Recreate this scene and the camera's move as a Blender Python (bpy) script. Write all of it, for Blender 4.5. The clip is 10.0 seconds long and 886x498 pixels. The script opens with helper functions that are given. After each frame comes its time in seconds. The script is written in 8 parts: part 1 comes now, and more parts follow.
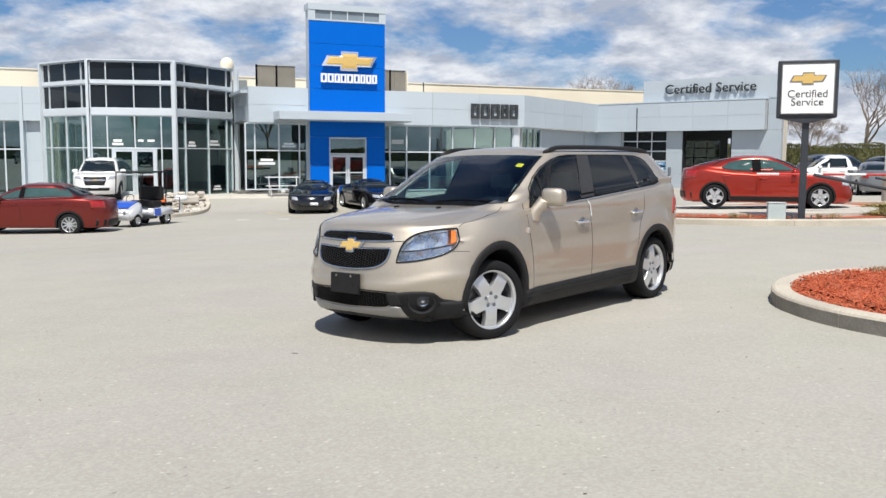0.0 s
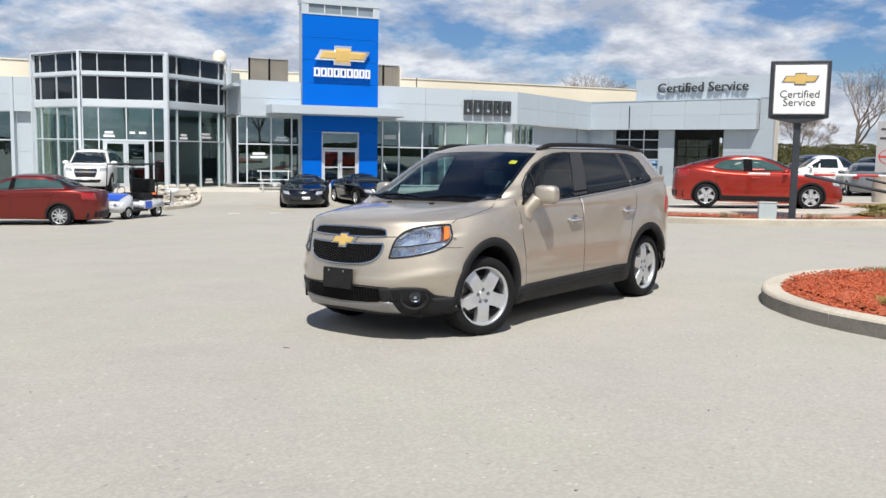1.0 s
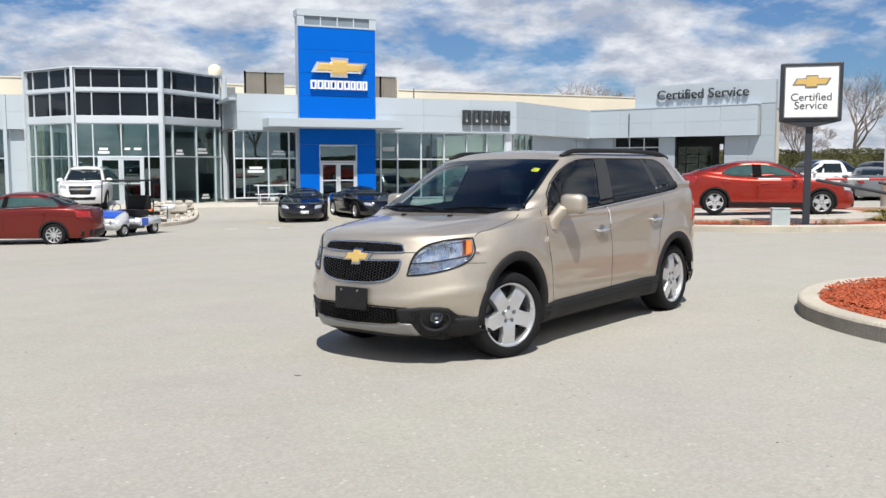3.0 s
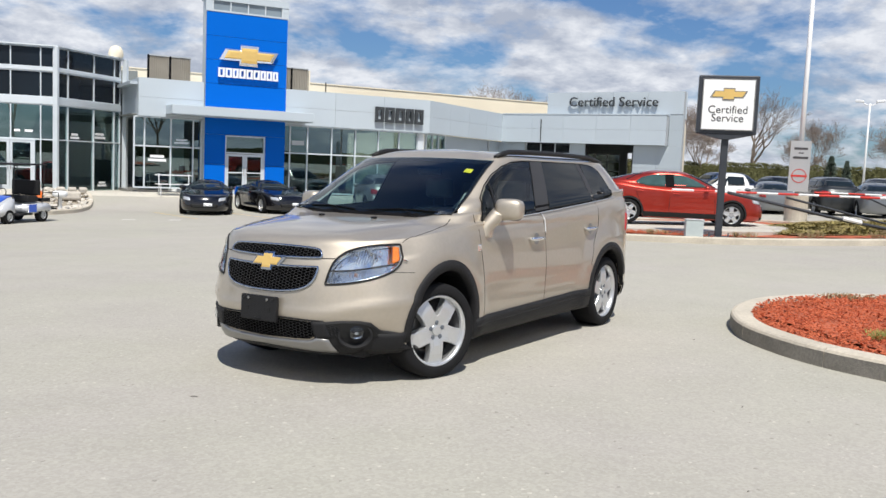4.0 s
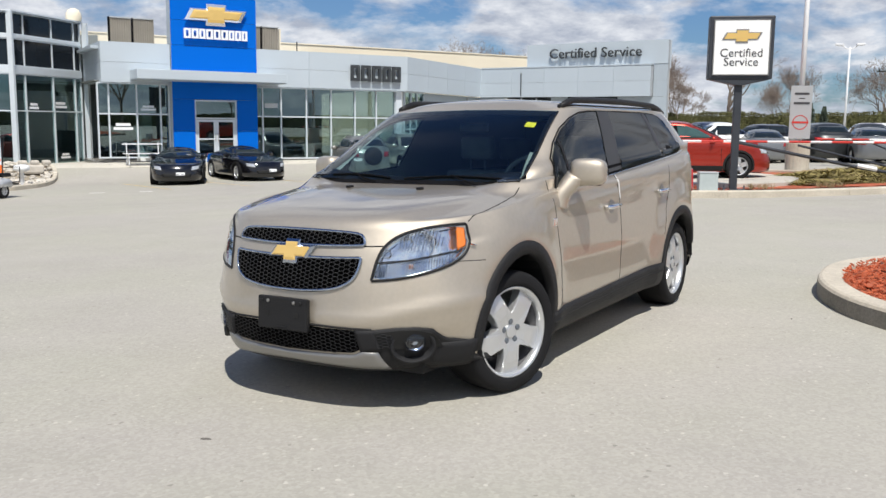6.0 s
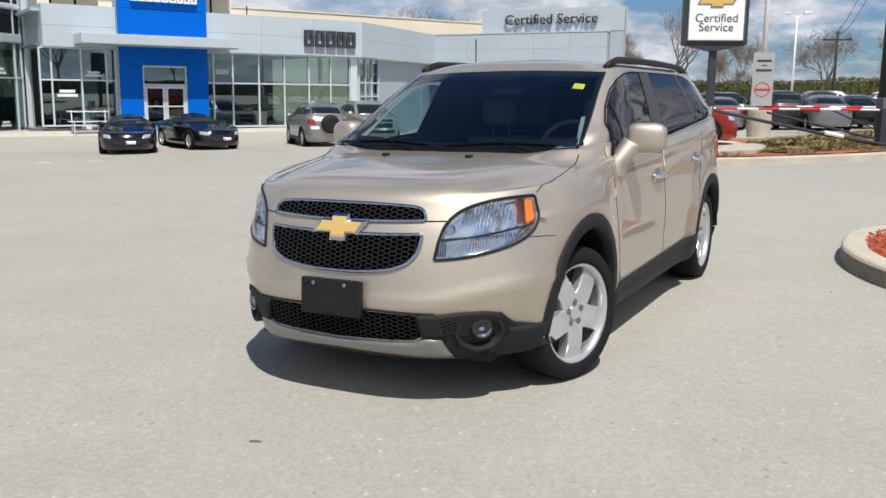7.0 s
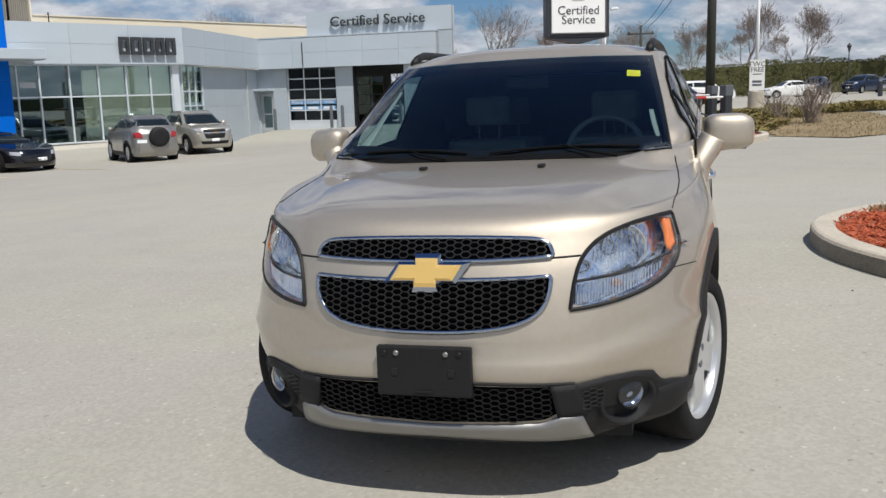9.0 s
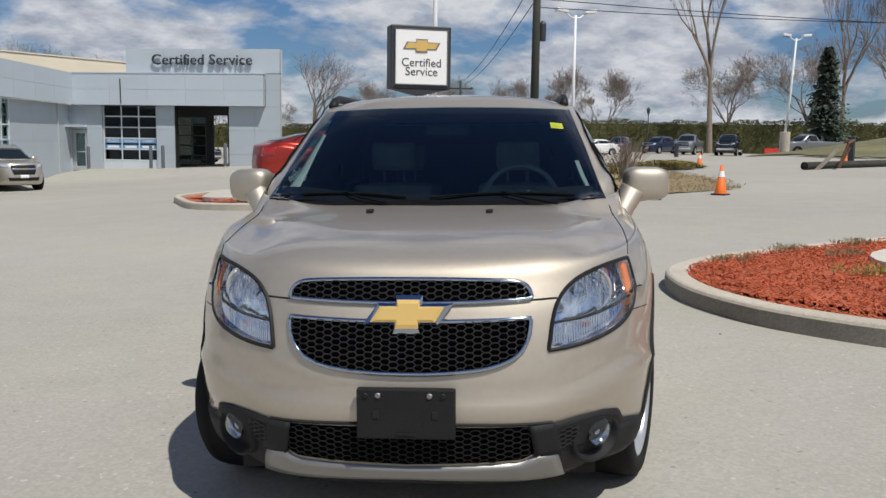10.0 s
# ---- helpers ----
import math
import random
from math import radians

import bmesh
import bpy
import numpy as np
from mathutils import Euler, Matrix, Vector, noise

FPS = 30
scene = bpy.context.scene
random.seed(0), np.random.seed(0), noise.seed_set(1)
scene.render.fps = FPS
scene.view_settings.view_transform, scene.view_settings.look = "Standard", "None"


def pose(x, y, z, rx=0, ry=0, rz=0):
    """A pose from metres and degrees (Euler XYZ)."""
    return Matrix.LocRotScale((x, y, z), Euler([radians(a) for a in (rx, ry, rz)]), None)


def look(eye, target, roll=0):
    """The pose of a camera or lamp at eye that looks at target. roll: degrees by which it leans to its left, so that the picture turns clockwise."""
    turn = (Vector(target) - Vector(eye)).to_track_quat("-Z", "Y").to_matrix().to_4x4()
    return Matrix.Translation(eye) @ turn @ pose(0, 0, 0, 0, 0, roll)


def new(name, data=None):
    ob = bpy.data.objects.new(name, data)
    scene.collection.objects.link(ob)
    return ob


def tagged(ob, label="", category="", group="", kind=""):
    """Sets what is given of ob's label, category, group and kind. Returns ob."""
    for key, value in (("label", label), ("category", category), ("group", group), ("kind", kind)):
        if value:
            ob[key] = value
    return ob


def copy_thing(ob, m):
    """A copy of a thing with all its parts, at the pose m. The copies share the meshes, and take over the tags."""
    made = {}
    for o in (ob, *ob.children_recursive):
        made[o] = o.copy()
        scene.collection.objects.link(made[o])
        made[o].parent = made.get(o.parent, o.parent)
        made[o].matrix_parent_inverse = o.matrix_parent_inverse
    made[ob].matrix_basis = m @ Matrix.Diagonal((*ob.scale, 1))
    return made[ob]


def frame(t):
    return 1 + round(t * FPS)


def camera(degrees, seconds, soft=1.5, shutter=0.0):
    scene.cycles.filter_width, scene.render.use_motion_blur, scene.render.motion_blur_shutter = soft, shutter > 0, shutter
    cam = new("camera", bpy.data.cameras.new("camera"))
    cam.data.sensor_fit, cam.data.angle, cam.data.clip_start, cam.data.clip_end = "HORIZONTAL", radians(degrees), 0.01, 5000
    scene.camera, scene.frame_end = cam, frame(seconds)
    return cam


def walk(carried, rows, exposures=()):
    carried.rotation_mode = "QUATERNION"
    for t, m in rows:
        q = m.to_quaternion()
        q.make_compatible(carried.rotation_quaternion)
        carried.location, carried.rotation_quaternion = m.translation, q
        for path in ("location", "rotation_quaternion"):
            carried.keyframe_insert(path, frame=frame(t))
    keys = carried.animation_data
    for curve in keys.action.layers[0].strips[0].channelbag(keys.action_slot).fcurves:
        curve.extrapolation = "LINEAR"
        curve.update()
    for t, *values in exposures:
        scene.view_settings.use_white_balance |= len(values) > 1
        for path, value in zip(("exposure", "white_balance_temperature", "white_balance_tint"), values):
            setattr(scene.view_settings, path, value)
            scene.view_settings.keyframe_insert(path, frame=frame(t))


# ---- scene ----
cam = camera(52.7, 10.0)
PATH = [
    (0, (-0.167, -0.251, 1.505), (-0.082, 1.736, 1.295), 0.3),
    (0.5, (-0.172, -0.26, 1.494), (-0.071, 1.718, 1.215), 0.5),
    (1, (-0.181, -0.257, 1.507), (-0.076, 1.728, 1.288), 1.0),
    (1.5, (-0.187, -0.275, 1.48), (-0.14, 1.707, 1.22), 0.1),
    (2, (-0.244, -0.201, 1.487), (-0.172, 1.782, 1.233), -0.0),
    (2.2, (-0.269, -0.112, 1.502), (-0.174, 1.877, 1.323), -2.2),
    (3.3, (-0.344, 0.522, 1.47), (-0.226, 2.509, 1.274), 0.6),
    (3.5, (-0.351, 0.691, 1.478), (-0.184, 2.676, 1.297), -0.2),
    (4, (-0.411, 1.01, 1.464), (-0.09, 2.974, 1.273), 2.5),
    (4.5, (-0.472, 1.387, 1.456), (-0.273, 3.36, 1.193), 0.8),
    (5, (-0.552, 1.713, 1.413), (-0.383, 3.678, 1.078), 2.5),
    (5.5, (-0.698, 2.047, 1.441), (-0.504, 4.021, 1.188), 2.8),
    (6, (-0.706, 2.455, 1.419), (-0.325, 4.398, 1.14), 0.6),
    (6.2, (-0.767, 2.582, 1.432), (-0.339, 4.515, 1.148), -0.1),
    (7.3, (-1.239, 3.251, 1.365), (-0.722, 5.15, 1.008), 1.3),
    (7.5, (-1.289, 3.445, 1.397), (-0.766, 5.355, 1.114), 1.4),
    (8, (-1.488, 3.736, 1.36), (-0.943, 5.64, 1.084), 0.2),
    (8.5, (-1.68, 4.064, 1.344), (-1.0, 5.913, 1.001), -0.9),
    (9, (-1.778, 4.359, 1.348), (-0.911, 6.128, 1.005), -1.6),
    (9.5, (-1.993, 4.555, 1.338), (-0.905, 6.212, 1.076), 0.5),
    (10, (-2.238, 4.617, 1.339), (-1.015, 6.181, 1.097), 0.8),
]
walk(cam, [(t, look(eye, target, roll)) for t, eye, target, roll in PATH], [(0.0, 0.05), (5.0, 0.02), (7.0, -0.08), (8.0, -0.15), (9.0, -0.27), (10.0, -0.38)])


# ---------- world, sun, exposure ----------
SUN_EL, SUN_ROT = radians(60.0), radians(180.0)
world = bpy.data.worlds.new("sky")
scene.world = world
world.use_nodes = True


def build_sky(nt):
    nt.nodes.clear()
    N, L = nt.nodes.new, nt.links.new
    out, bg = N("ShaderNodeOutputWorld"), N("ShaderNodeBackground")
    sky = N("ShaderNodeTexSky")
    sky.sky_type, sky.sun_disc, sky.sun_elevation, sky.sun_rotation = "NISHITA", False, SUN_EL, SUN_ROT
    sky.air_density, sky.dust_density, sky.ozone_density = 1.0, 0.6, 2.0
    tc, sep = N("ShaderNodeTexCoord"), N("ShaderNodeSeparateXYZ")
    L(tc.outputs["Generated"], sep.inputs[0])
    up = N("ShaderNodeMath"); up.operation = "ADD"; up.inputs[1].default_value = 0.34
    top = N("ShaderNodeMath"); top.operation = "MAXIMUM"; top.inputs[1].default_value = 0.03
    L(sep.outputs[2], up.inputs[0]); L(up.outputs[0], top.inputs[0])
    inv = N("ShaderNodeMath"); inv.operation = "DIVIDE"; inv.inputs[0].default_value = 1.0
    L(top.outputs[0], inv.inputs[1])
    flat = N("ShaderNodeVectorMath"); flat.operation = "SCALE"
    L(tc.outputs["Generated"], flat.inputs[0]); L(inv.outputs[0], flat.inputs["Scale"])
    shift = N("ShaderNodeVectorMath"); shift.operation = "ADD"; shift.inputs[1].default_value = (3.1, 7.7, 0.0)
    L(flat.outputs[0], shift.inputs[0])
    big, small = N("ShaderNodeTexNoise"), N("ShaderNodeTexNoise")
    for tex, sc, det, rough in ((big, 2.9, 11.0, 0.57), (small, 7.5, 9.0, 0.60)):
        tex.inputs["Scale"].default_value, tex.inputs["Detail"].default_value = sc, det
        tex.inputs["Roughness"].default_value, tex.inputs["Distortion"].default_value = rough, 0.12
        L(shift.outputs[0], tex.inputs["Vector"])
    cover = N("ShaderNodeValToRGB")
    cover.color_ramp.elements[0].position, cover.color_ramp.elements[1].position = 0.395, 0.52
    L(big.outputs["Fac"], cover.inputs[0])
    shade = N("ShaderNodeValToRGB")
    shade.color_ramp.elements[0].position, shade.color_ramp.elements[1].position = 0.38, 0.62
    shade.color_ramp.elements[0].color, shade.color_ramp.elements[1].color = (7.9, 8.8, 10.7, 1), (14.9, 15.4, 16.4, 1)
    L(small.outputs["Fac"], shade.inputs[0])
    tint = N("ShaderNodeMix"); tint.data_type, tint.blend_type = "RGBA", "MULTIPLY"
    tint.inputs["Factor"].default_value, tint.inputs["B"].default_value = 1.0, (0.84, 1.16, 1.62, 1)
    L(sky.outputs[0], tint.inputs["A"])
    mix = N("ShaderNodeMix"); mix.data_type = "RGBA"
    clear = N("ShaderNodeMapRange"); clear.interpolation_type = "SMOOTHSTEP"
    for k, v in (("From Min", 0.45), ("From Max", 0.80), ("To Min", 1.0), ("To Max", 0.0)):
        clear.inputs[k].default_value = v
    thin = N("ShaderNodeMath"); thin.operation = "MULTIPLY"
    L(sep.outputs[2], clear.inputs["Value"]); L(clear.outputs[0], thin.inputs[0]); L(cover.outputs["Color"], thin.inputs[1])
    L(thin.outputs[0], mix.inputs["Factor"]); L(tint.outputs["Result"], mix.inputs["A"]); L(shade.outputs[0], mix.inputs["B"])
    bg.inputs["Strength"].default_value = 0.054
    L(mix.outputs["Result"], bg.inputs["Color"]); L(bg.outputs[0], out.inputs["Surface"])


build_sky(world.node_tree)
sun = new("sun", bpy.data.lights.new("sun", "SUN"))
sun.data.energy, sun.data.angle, sun.data.color = 5.2, radians(0.55), (1.0, 0.962, 0.885)
sun.matrix_world = look((0, 0, 60), (0, 60 / math.tan(SUN_EL), 0))


# ---------- materials ----------
def mat(name, col, rough=0.5, metal=0.0, var=0.1, scale=3.0, bump=0.0, bscale=80.0, coat=0.0, fine=0.0, spec=0.5, each=0.0):
    """A principled surface: colour varied at two scales, grain relief, optional clear coat; each: spread between pieces."""
    m = bpy.data.materials.new(name)
    m.use_nodes = True
    nt = m.node_tree
    b = nt.nodes["Principled BSDF"]
    N, L = nt.nodes.new, nt.links.new
    b.inputs["Roughness"].default_value, b.inputs["Metallic"].default_value = rough, metal
    b.inputs["Coat Weight"].default_value, b.inputs["Coat Roughness"].default_value = coat, 0.03
    b.inputs["Specular IOR Level"].default_value = spec
    b.inputs["Base Color"].default_value = (*col, 1)
    tc = N("ShaderNodeTexCoord")
    last = None
    if var or fine or each:
        n1, n2, add, mul = N("ShaderNodeTexNoise"), N("ShaderNodeTexNoise"), N("ShaderNodeMath"), N("ShaderNodeHueSaturation")
        n1.inputs["Scale"].default_value, n1.inputs["Detail"].default_value = scale, 5
        n2.inputs["Scale"].default_value, n2.inputs["Detail"].default_value = scale * 22, 3
        L(tc.outputs["Object"], n1.inputs["Vector"]); L(tc.outputs["Object"], n2.inputs["Vector"])
        m1, m2 = N("ShaderNodeMapRange"), N("ShaderNodeMapRange")
        for mr, src, amt in ((m1, n1, var), (m2, n2, fine)):
            mr.inputs["From Min"].default_value, mr.inputs["From Max"].default_value = 0.25, 0.75
            mr.inputs["To Min"].default_value, mr.inputs["To Max"].default_value = -amt, amt
            L(src.outputs["Fac"], mr.inputs["Value"])
        L(m1.outputs[0], add.inputs[0]); L(m2.outputs[0], add.inputs[1])
        last = add
        if each:
            info, mr, a2 = N("ShaderNodeObjectInfo"), N("ShaderNodeMapRange"), N("ShaderNodeMath")
            mr.inputs["To Min"].default_value, mr.inputs["To Max"].default_value = -each, each
            L(info.outputs["Random"], mr.inputs["Value"]); L(add.outputs[0], a2.inputs[0]); L(mr.outputs[0], a2.inputs[1])
            last = a2
        one = N("ShaderNodeMath"); one.inputs[1].default_value = 1.0
        L(last.outputs[0], one.inputs[0]); L(one.outputs[0], mul.inputs["Value"])
        mul.inputs["Color"].default_value = (*col, 1)
        L(mul.outputs[0], b.inputs["Base Color"])
    if bump:
        n3, bp = N("ShaderNodeTexNoise"), N("ShaderNodeBump")
        n3.inputs["Scale"].default_value, n3.inputs["Detail"].default_value = bscale, 4
        bp.inputs["Strength"].default_value, bp.inputs["Distance"].default_value = bump, 0.01
        L(tc.outputs["Object"], n3.inputs["Vector"]); L(n3.outputs["Fac"], bp.inputs["Height"]); L(bp.outputs[0], b.inputs["Normal"])
    return m


def glass(name, tint, gloss=0.5, ior=1.5, rough=0.0, cast=(1.0, 1.0, 1.0)):
    """Thin tinted pane: light passes through, a glossy coat that grows towards grazing."""
    m = bpy.data.materials.new(name)
    m.use_nodes = True
    nt = m.node_tree
    nt.nodes.clear()
    N, L = nt.nodes.new, nt.links.new
    out, mix, tr, gl, lw = N("ShaderNodeOutputMaterial"), N("ShaderNodeMixShader"), N("ShaderNodeBsdfTransparent"), N("ShaderNodeBsdfGlossy"), N("ShaderNodeLayerWeight")
    tr.inputs["Color"].default_value = (*tint, 1)
    gl.inputs["Color"].default_value = (*(gloss * c for c in cast), 1)
    gl.inputs["Roughness"].default_value = rough
    lw.inputs["Blend"].default_value = 0.5
    up, fac = N("ShaderNodeMath"), N("ShaderNodeMapRange")
    up.operation, up.inputs[1].default_value = "POWER", 4.0
    f0 = ((ior - 1) / (ior + 1)) ** 2 * 1.9
    fac.inputs["To Min"].default_value, fac.inputs["To Max"].default_value = f0, 1.0
    L(lw.outputs["Facing"], up.inputs[0]); L(up.outputs[0], fac.inputs["Value"]); L(fac.outputs[0], mix.inputs[0])
    L(tr.outputs[0], mix.inputs[1]); L(gl.outputs[0], mix.inputs[2]); L(mix.outputs[0], out.inputs["Surface"])
    return m


def asphalt_material():
    m = mat("worn_asphalt", (0.362, 0.34, 0.30), 0.92, 0, 0.0, 1, 0.0, 1, spec=0.25)
    nt = m.node_tree
    N, L = nt.nodes.new, nt.links.new
    b = nt.nodes["Principled BSDF"]
    tc = N("ShaderNodeTexCoord")

    def tex(scale, detail, rough=0.6, kind="ShaderNodeTexNoise"):
        n = N(kind)
        n.inputs["Scale"].default_value = scale
        if kind == "ShaderNodeTexNoise":
            n.inputs["Detail"].default_value, n.inputs["Roughness"].default_value = detail, rough
        L(tc.outputs["Object"], n.inputs["Vector"])
        return n
    patch, mott, mott2, grain, chips = tex(0.09, 5), tex(1.3, 6, 0.65), tex(0.35, 4), tex(70, 4, 0.75), tex(58, 0, kind="ShaderNodeTexVoronoi")
    total = None
    for n, amt, lo, hi in ((patch, 0.08, 0.3, 0.7), (mott, 0.04, 0.3, 0.7), (grain, 0.08, 0.25, 0.75)):
        mr = N("ShaderNodeMapRange")
        for k, v in (("From Min", lo), ("From Max", hi), ("To Min", -amt), ("To Max", amt)):
            mr.inputs[k].default_value = v
        L(n.outputs["Fac"], mr.inputs["Value"])
        if total is None:
            total = mr
        else:
            a = N("ShaderNodeMath"); L(total.outputs[0], a.inputs[0]); L(mr.outputs[0], a.inputs[1]); total = a
    speck = N("ShaderNodeValToRGB")  # stones of the mix: most alike, a few pale, a few dark
    ramp = speck.color_ramp
    ramp.interpolation = "CONSTANT"
    ramp.elements[0].position, ramp.elements[0].color = 0.0, (0.22, 0.22, 0.22, 1)
    ramp.elements[1].position, ramp.elements[1].color = 0.05, (0.44, 0.44, 0.44, 1)
    for pos, val in ((0.25, 0.47), (0.50, 0.53), (0.80, 0.58), (0.93, 0.80)):
        ramp.elements.new(pos).color = (val, val, val, 1)
    L(chips.outputs["Color"], speck.inputs[0])
    a = N("ShaderNodeMath"); L(total.outputs[0], a.inputs[0]); L(speck.outputs[0], a.inputs[1])
    a2 = N("ShaderNodeMath"); a2.inputs[1].default_value = 0.49; L(a.outputs[0], a2.inputs[0])
    shades = N("ShaderNodeMix"); shades.data_type = "RGBA"
    shades.inputs["A"].default_value, shades.inputs["B"].default_value = (0.388, 0.366, 0.330, 1), (0.380, 0.366, 0.314, 1)
    warm = N("ShaderNodeMapRange"); warm.inputs["From Min"].default_value, warm.inputs["From Max"].default_value = 0.38, 0.62
    L(mott2.outputs["Fac"], warm.inputs["Value"]); L(warm.outputs[0], shades.inputs["Factor"])
    hs = N("ShaderNodeHueSaturation")
    L(shades.outputs["Result"], hs.inputs["Color"]); L(a2.outputs[0], hs.inputs["Value"]); L(hs.outputs[0], b.inputs["Base Color"])
    bp = N("ShaderNodeBump"); bp.inputs["Strength"].default_value, bp.inputs["Distance"].default_value = 0.35, 0.005
    L(grain.outputs["Fac"], bp.inputs["Height"]); L(bp.outputs[0], b.inputs["Normal"])
    return m


ASPHALT = asphalt_material()
CONCRETE = mat("kerb_concrete", (0.50, 0.45, 0.37), 0.9, 0, 0.16, 1.6, 0.5, 90, fine=0.14)
# Outer kerb face: darker concrete, its shade put into the colour with the stain
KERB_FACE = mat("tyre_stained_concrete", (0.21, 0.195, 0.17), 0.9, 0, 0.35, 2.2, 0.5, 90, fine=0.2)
PAVING = mat("pale_concrete", (0.50, 0.47, 0.41), 0.9, 0, 0.10, 0.8, 0.3, 60, fine=0.08)
MULCH = mat("red_mulch", (0.40, 0.10, 0.045), 0.95, 0, 0.3, 3, 0.9, 60, fine=0.5)
CHIP = mat("mulch_chip", (0.39, 0.092, 0.038), 0.9, 0, 0.25, 20, 0.4, 120, each=0.3)
DRY_GRASS = mat("dry_grass", (0.24, 0.180, 0.098), 0.95, 0, 0.25, 0.5, 0.8, 40, fine=0.3)
MOUND_GRASS = mat("greening_grass", (0.155, 0.145, 0.072), 0.95, 0, 0.3, 0.5, 0.8, 40, fine=0.3)
TUFT = mat("grass_tuft", (0.31, 0.245, 0.135), 0.9, 0, 0.3, 4)
GREEN_TUFT = mat("green_shoots", (0.34, 0.34, 0.11), 0.9, 0, 0.3, 4)
JUNIPER = mat("juniper", (0.25, 0.205, 0.070), 0.9, 0, 0.35, 2)
HEDGE = mat("cedar_hedge", (0.088, 0.088, 0.040), 0.95, 0, 0.35, 0.4, fine=0.4, spec=0.1)
PINE = mat("spruce_needles", (0.075, 0.100, 0.072), 0.95, 0, 0.3, 1)
BARK = mat("bark", (0.26, 0.21, 0.165), 0.95, 0, 0.2, 3, 0.6, 30)
TWIG = mat("bare_twigs", (0.24, 0.195, 0.165), 0.95, 0, 0.15, 1)
STONE = mat("field_stone", (0.52, 0.48, 0.42), 0.9, 0, 0.15, 3, 0.5, 40, each=0.25)
PANEL = mat("silver_composite_panel", (0.49, 0.55, 0.60), 0.42, 0.0, 0.03, 0.4, 0.02, 20, fine=0.01, each=0.02)
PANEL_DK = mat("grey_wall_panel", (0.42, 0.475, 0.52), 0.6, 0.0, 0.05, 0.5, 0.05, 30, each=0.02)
BLUE = mat("blue_panel", (0.0005, 0.125, 0.58), 0.45, 0.0, 0.03, 0.5, 0.0, 20, spec=0.08)
CREAM = mat("cream_block_wall", (0.78, 0.70, 0.55), 0.85, 0, 0.04, 0.5, 0.1, 10)
ALU = mat("white_aluminium_frame", (0.66, 0.71, 0.75), 0.4, 0.2, 0.04, 2)
ALU_GREY = mat("grey_aluminium_frame", (0.50, 0.52, 0.53), 0.4, 0.3, 0.04, 2)
SPANDREL = mat("dark_spandrel_glass", (0.012, 0.016, 0.022), 0.08, 0, 0.1, 1, spec=0.35)
LOUVRE = mat("brown_grey_louvre", (0.27, 0.245, 0.205), 0.7, 0.1, 0.12, 1.5)
LETTER = mat("dark_grey_letters", (0.035, 0.04, 0.045), 0.5, 0, 0.05, 4)
WHITE_LETTER = mat("white_letters", (0.85, 0.86, 0.87), 0.4, 0, 0.02, 4)
GOLD = mat("gold_emblem", (0.90, 0.60, 0.19), 0.30, 0.45, 0.06, 3, 0.02, 60, coat=0.6)
CHROME = mat("chrome", (0.82, 0.83, 0.85), 0.08, 1.0, 0.02, 4)
CHROME_LIGHT = mat("polished_rim", (0.86, 0.87, 0.89), 0.22, 0.85, 0.03, 4)
# Chrome that carries the dark blue of the reflected sky in its colour
CHROME_SKY = mat("dark_chrome", (0.42, 0.47, 0.55), 0.10, 1.0, 0.05, 4)
SATIN = mat("satin_silver", (0.29, 0.285, 0.275), 0.38, 0.75, 0.05, 8)
BLACK_PL = mat("black_plastic", (0.013, 0.013, 0.014), 0.5, 0, 0.15, 9, 0.2, 260, spec=0.25)
MATT_BLACK = mat("matt_black", (0.006, 0.006, 0.007), 0.8, 0, 0.1, 9, spec=0.08)
GREY_PL = mat("charcoal_plastic", (0.015, 0.015, 0.0165), 0.6, 0, 0.12, 7, 0.3, 240, spec=0.25)
RUBBER = mat("tyre_rubber", (0.011, 0.011, 0.012), 0.8, 0, 0.2, 6, 0.2, 120, spec=0.2)
ALLOY = mat("silver_alloy", (0.62, 0.63, 0.64), 0.32, 0.7, 0.04, 8, coat=0.3)
ALLOY_DK = mat("alloy_barrel", (0.16, 0.16, 0.17), 0.45, 0.7, 0.1, 8)
INTERIOR = mat("dark_interior", (0.070, 0.080, 0.082), 0.85, 0, 0.15, 5)
FABRIC = mat("grey_seat_fabric", (0.17, 0.175, 0.175), 0.9, 0, 0.15, 10, 0.3, 300)
ROOM = mat("showroom_wall", (0.20, 0.215, 0.21), 0.8, 0, 0.1, 0.5)
ROOM_FLOOR = mat("showroom_floor", (0.22, 0.21, 0.20), 0.3, 0, 0.1, 0.7)
GLAZING = glass("showroom_glass", (0.50, 0.60, 0.60), 0.85, 1.95, cast=(0.80, 0.98, 1.0))
BAY_GLASS = glass("bay_door_glass", (0.20, 0.23, 0.24), 0.6, 1.5)
CAR_GLASS = glass("windscreen_glass", (0.64, 0.84, 0.85), 0.95, 1.45)
DOOR_GLASS = glass("door_glass", (0.50, 0.60, 0.61), 0.80, 1.30)
LENS = glass("clear_lens", (0.93, 0.95, 0.97), 0.9, 1.45)
SEAM = mat("seam_black", (0.006, 0.006, 0.006), 0.8, 0, 0)
LINE_PAINT = mat("worn_yellow_line", (0.55, 0.43, 0.22), 0.9, 0, 0.3, 3, fine=0.4)
GLINT_WHITE = mat("worn_white_paint", (0.62, 0.61, 0.58), 0.9, 0, 0.2, 2, fine=0.35)
STEEL_GREY = mat("grey_painted_steel", (0.12, 0.135, 0.155), 0.5, 0.2, 0.1, 4)
WHITE_STEEL = mat("white_painted_steel", (0.78, 0.79, 0.80), 0.45, 0, 0.06, 3)
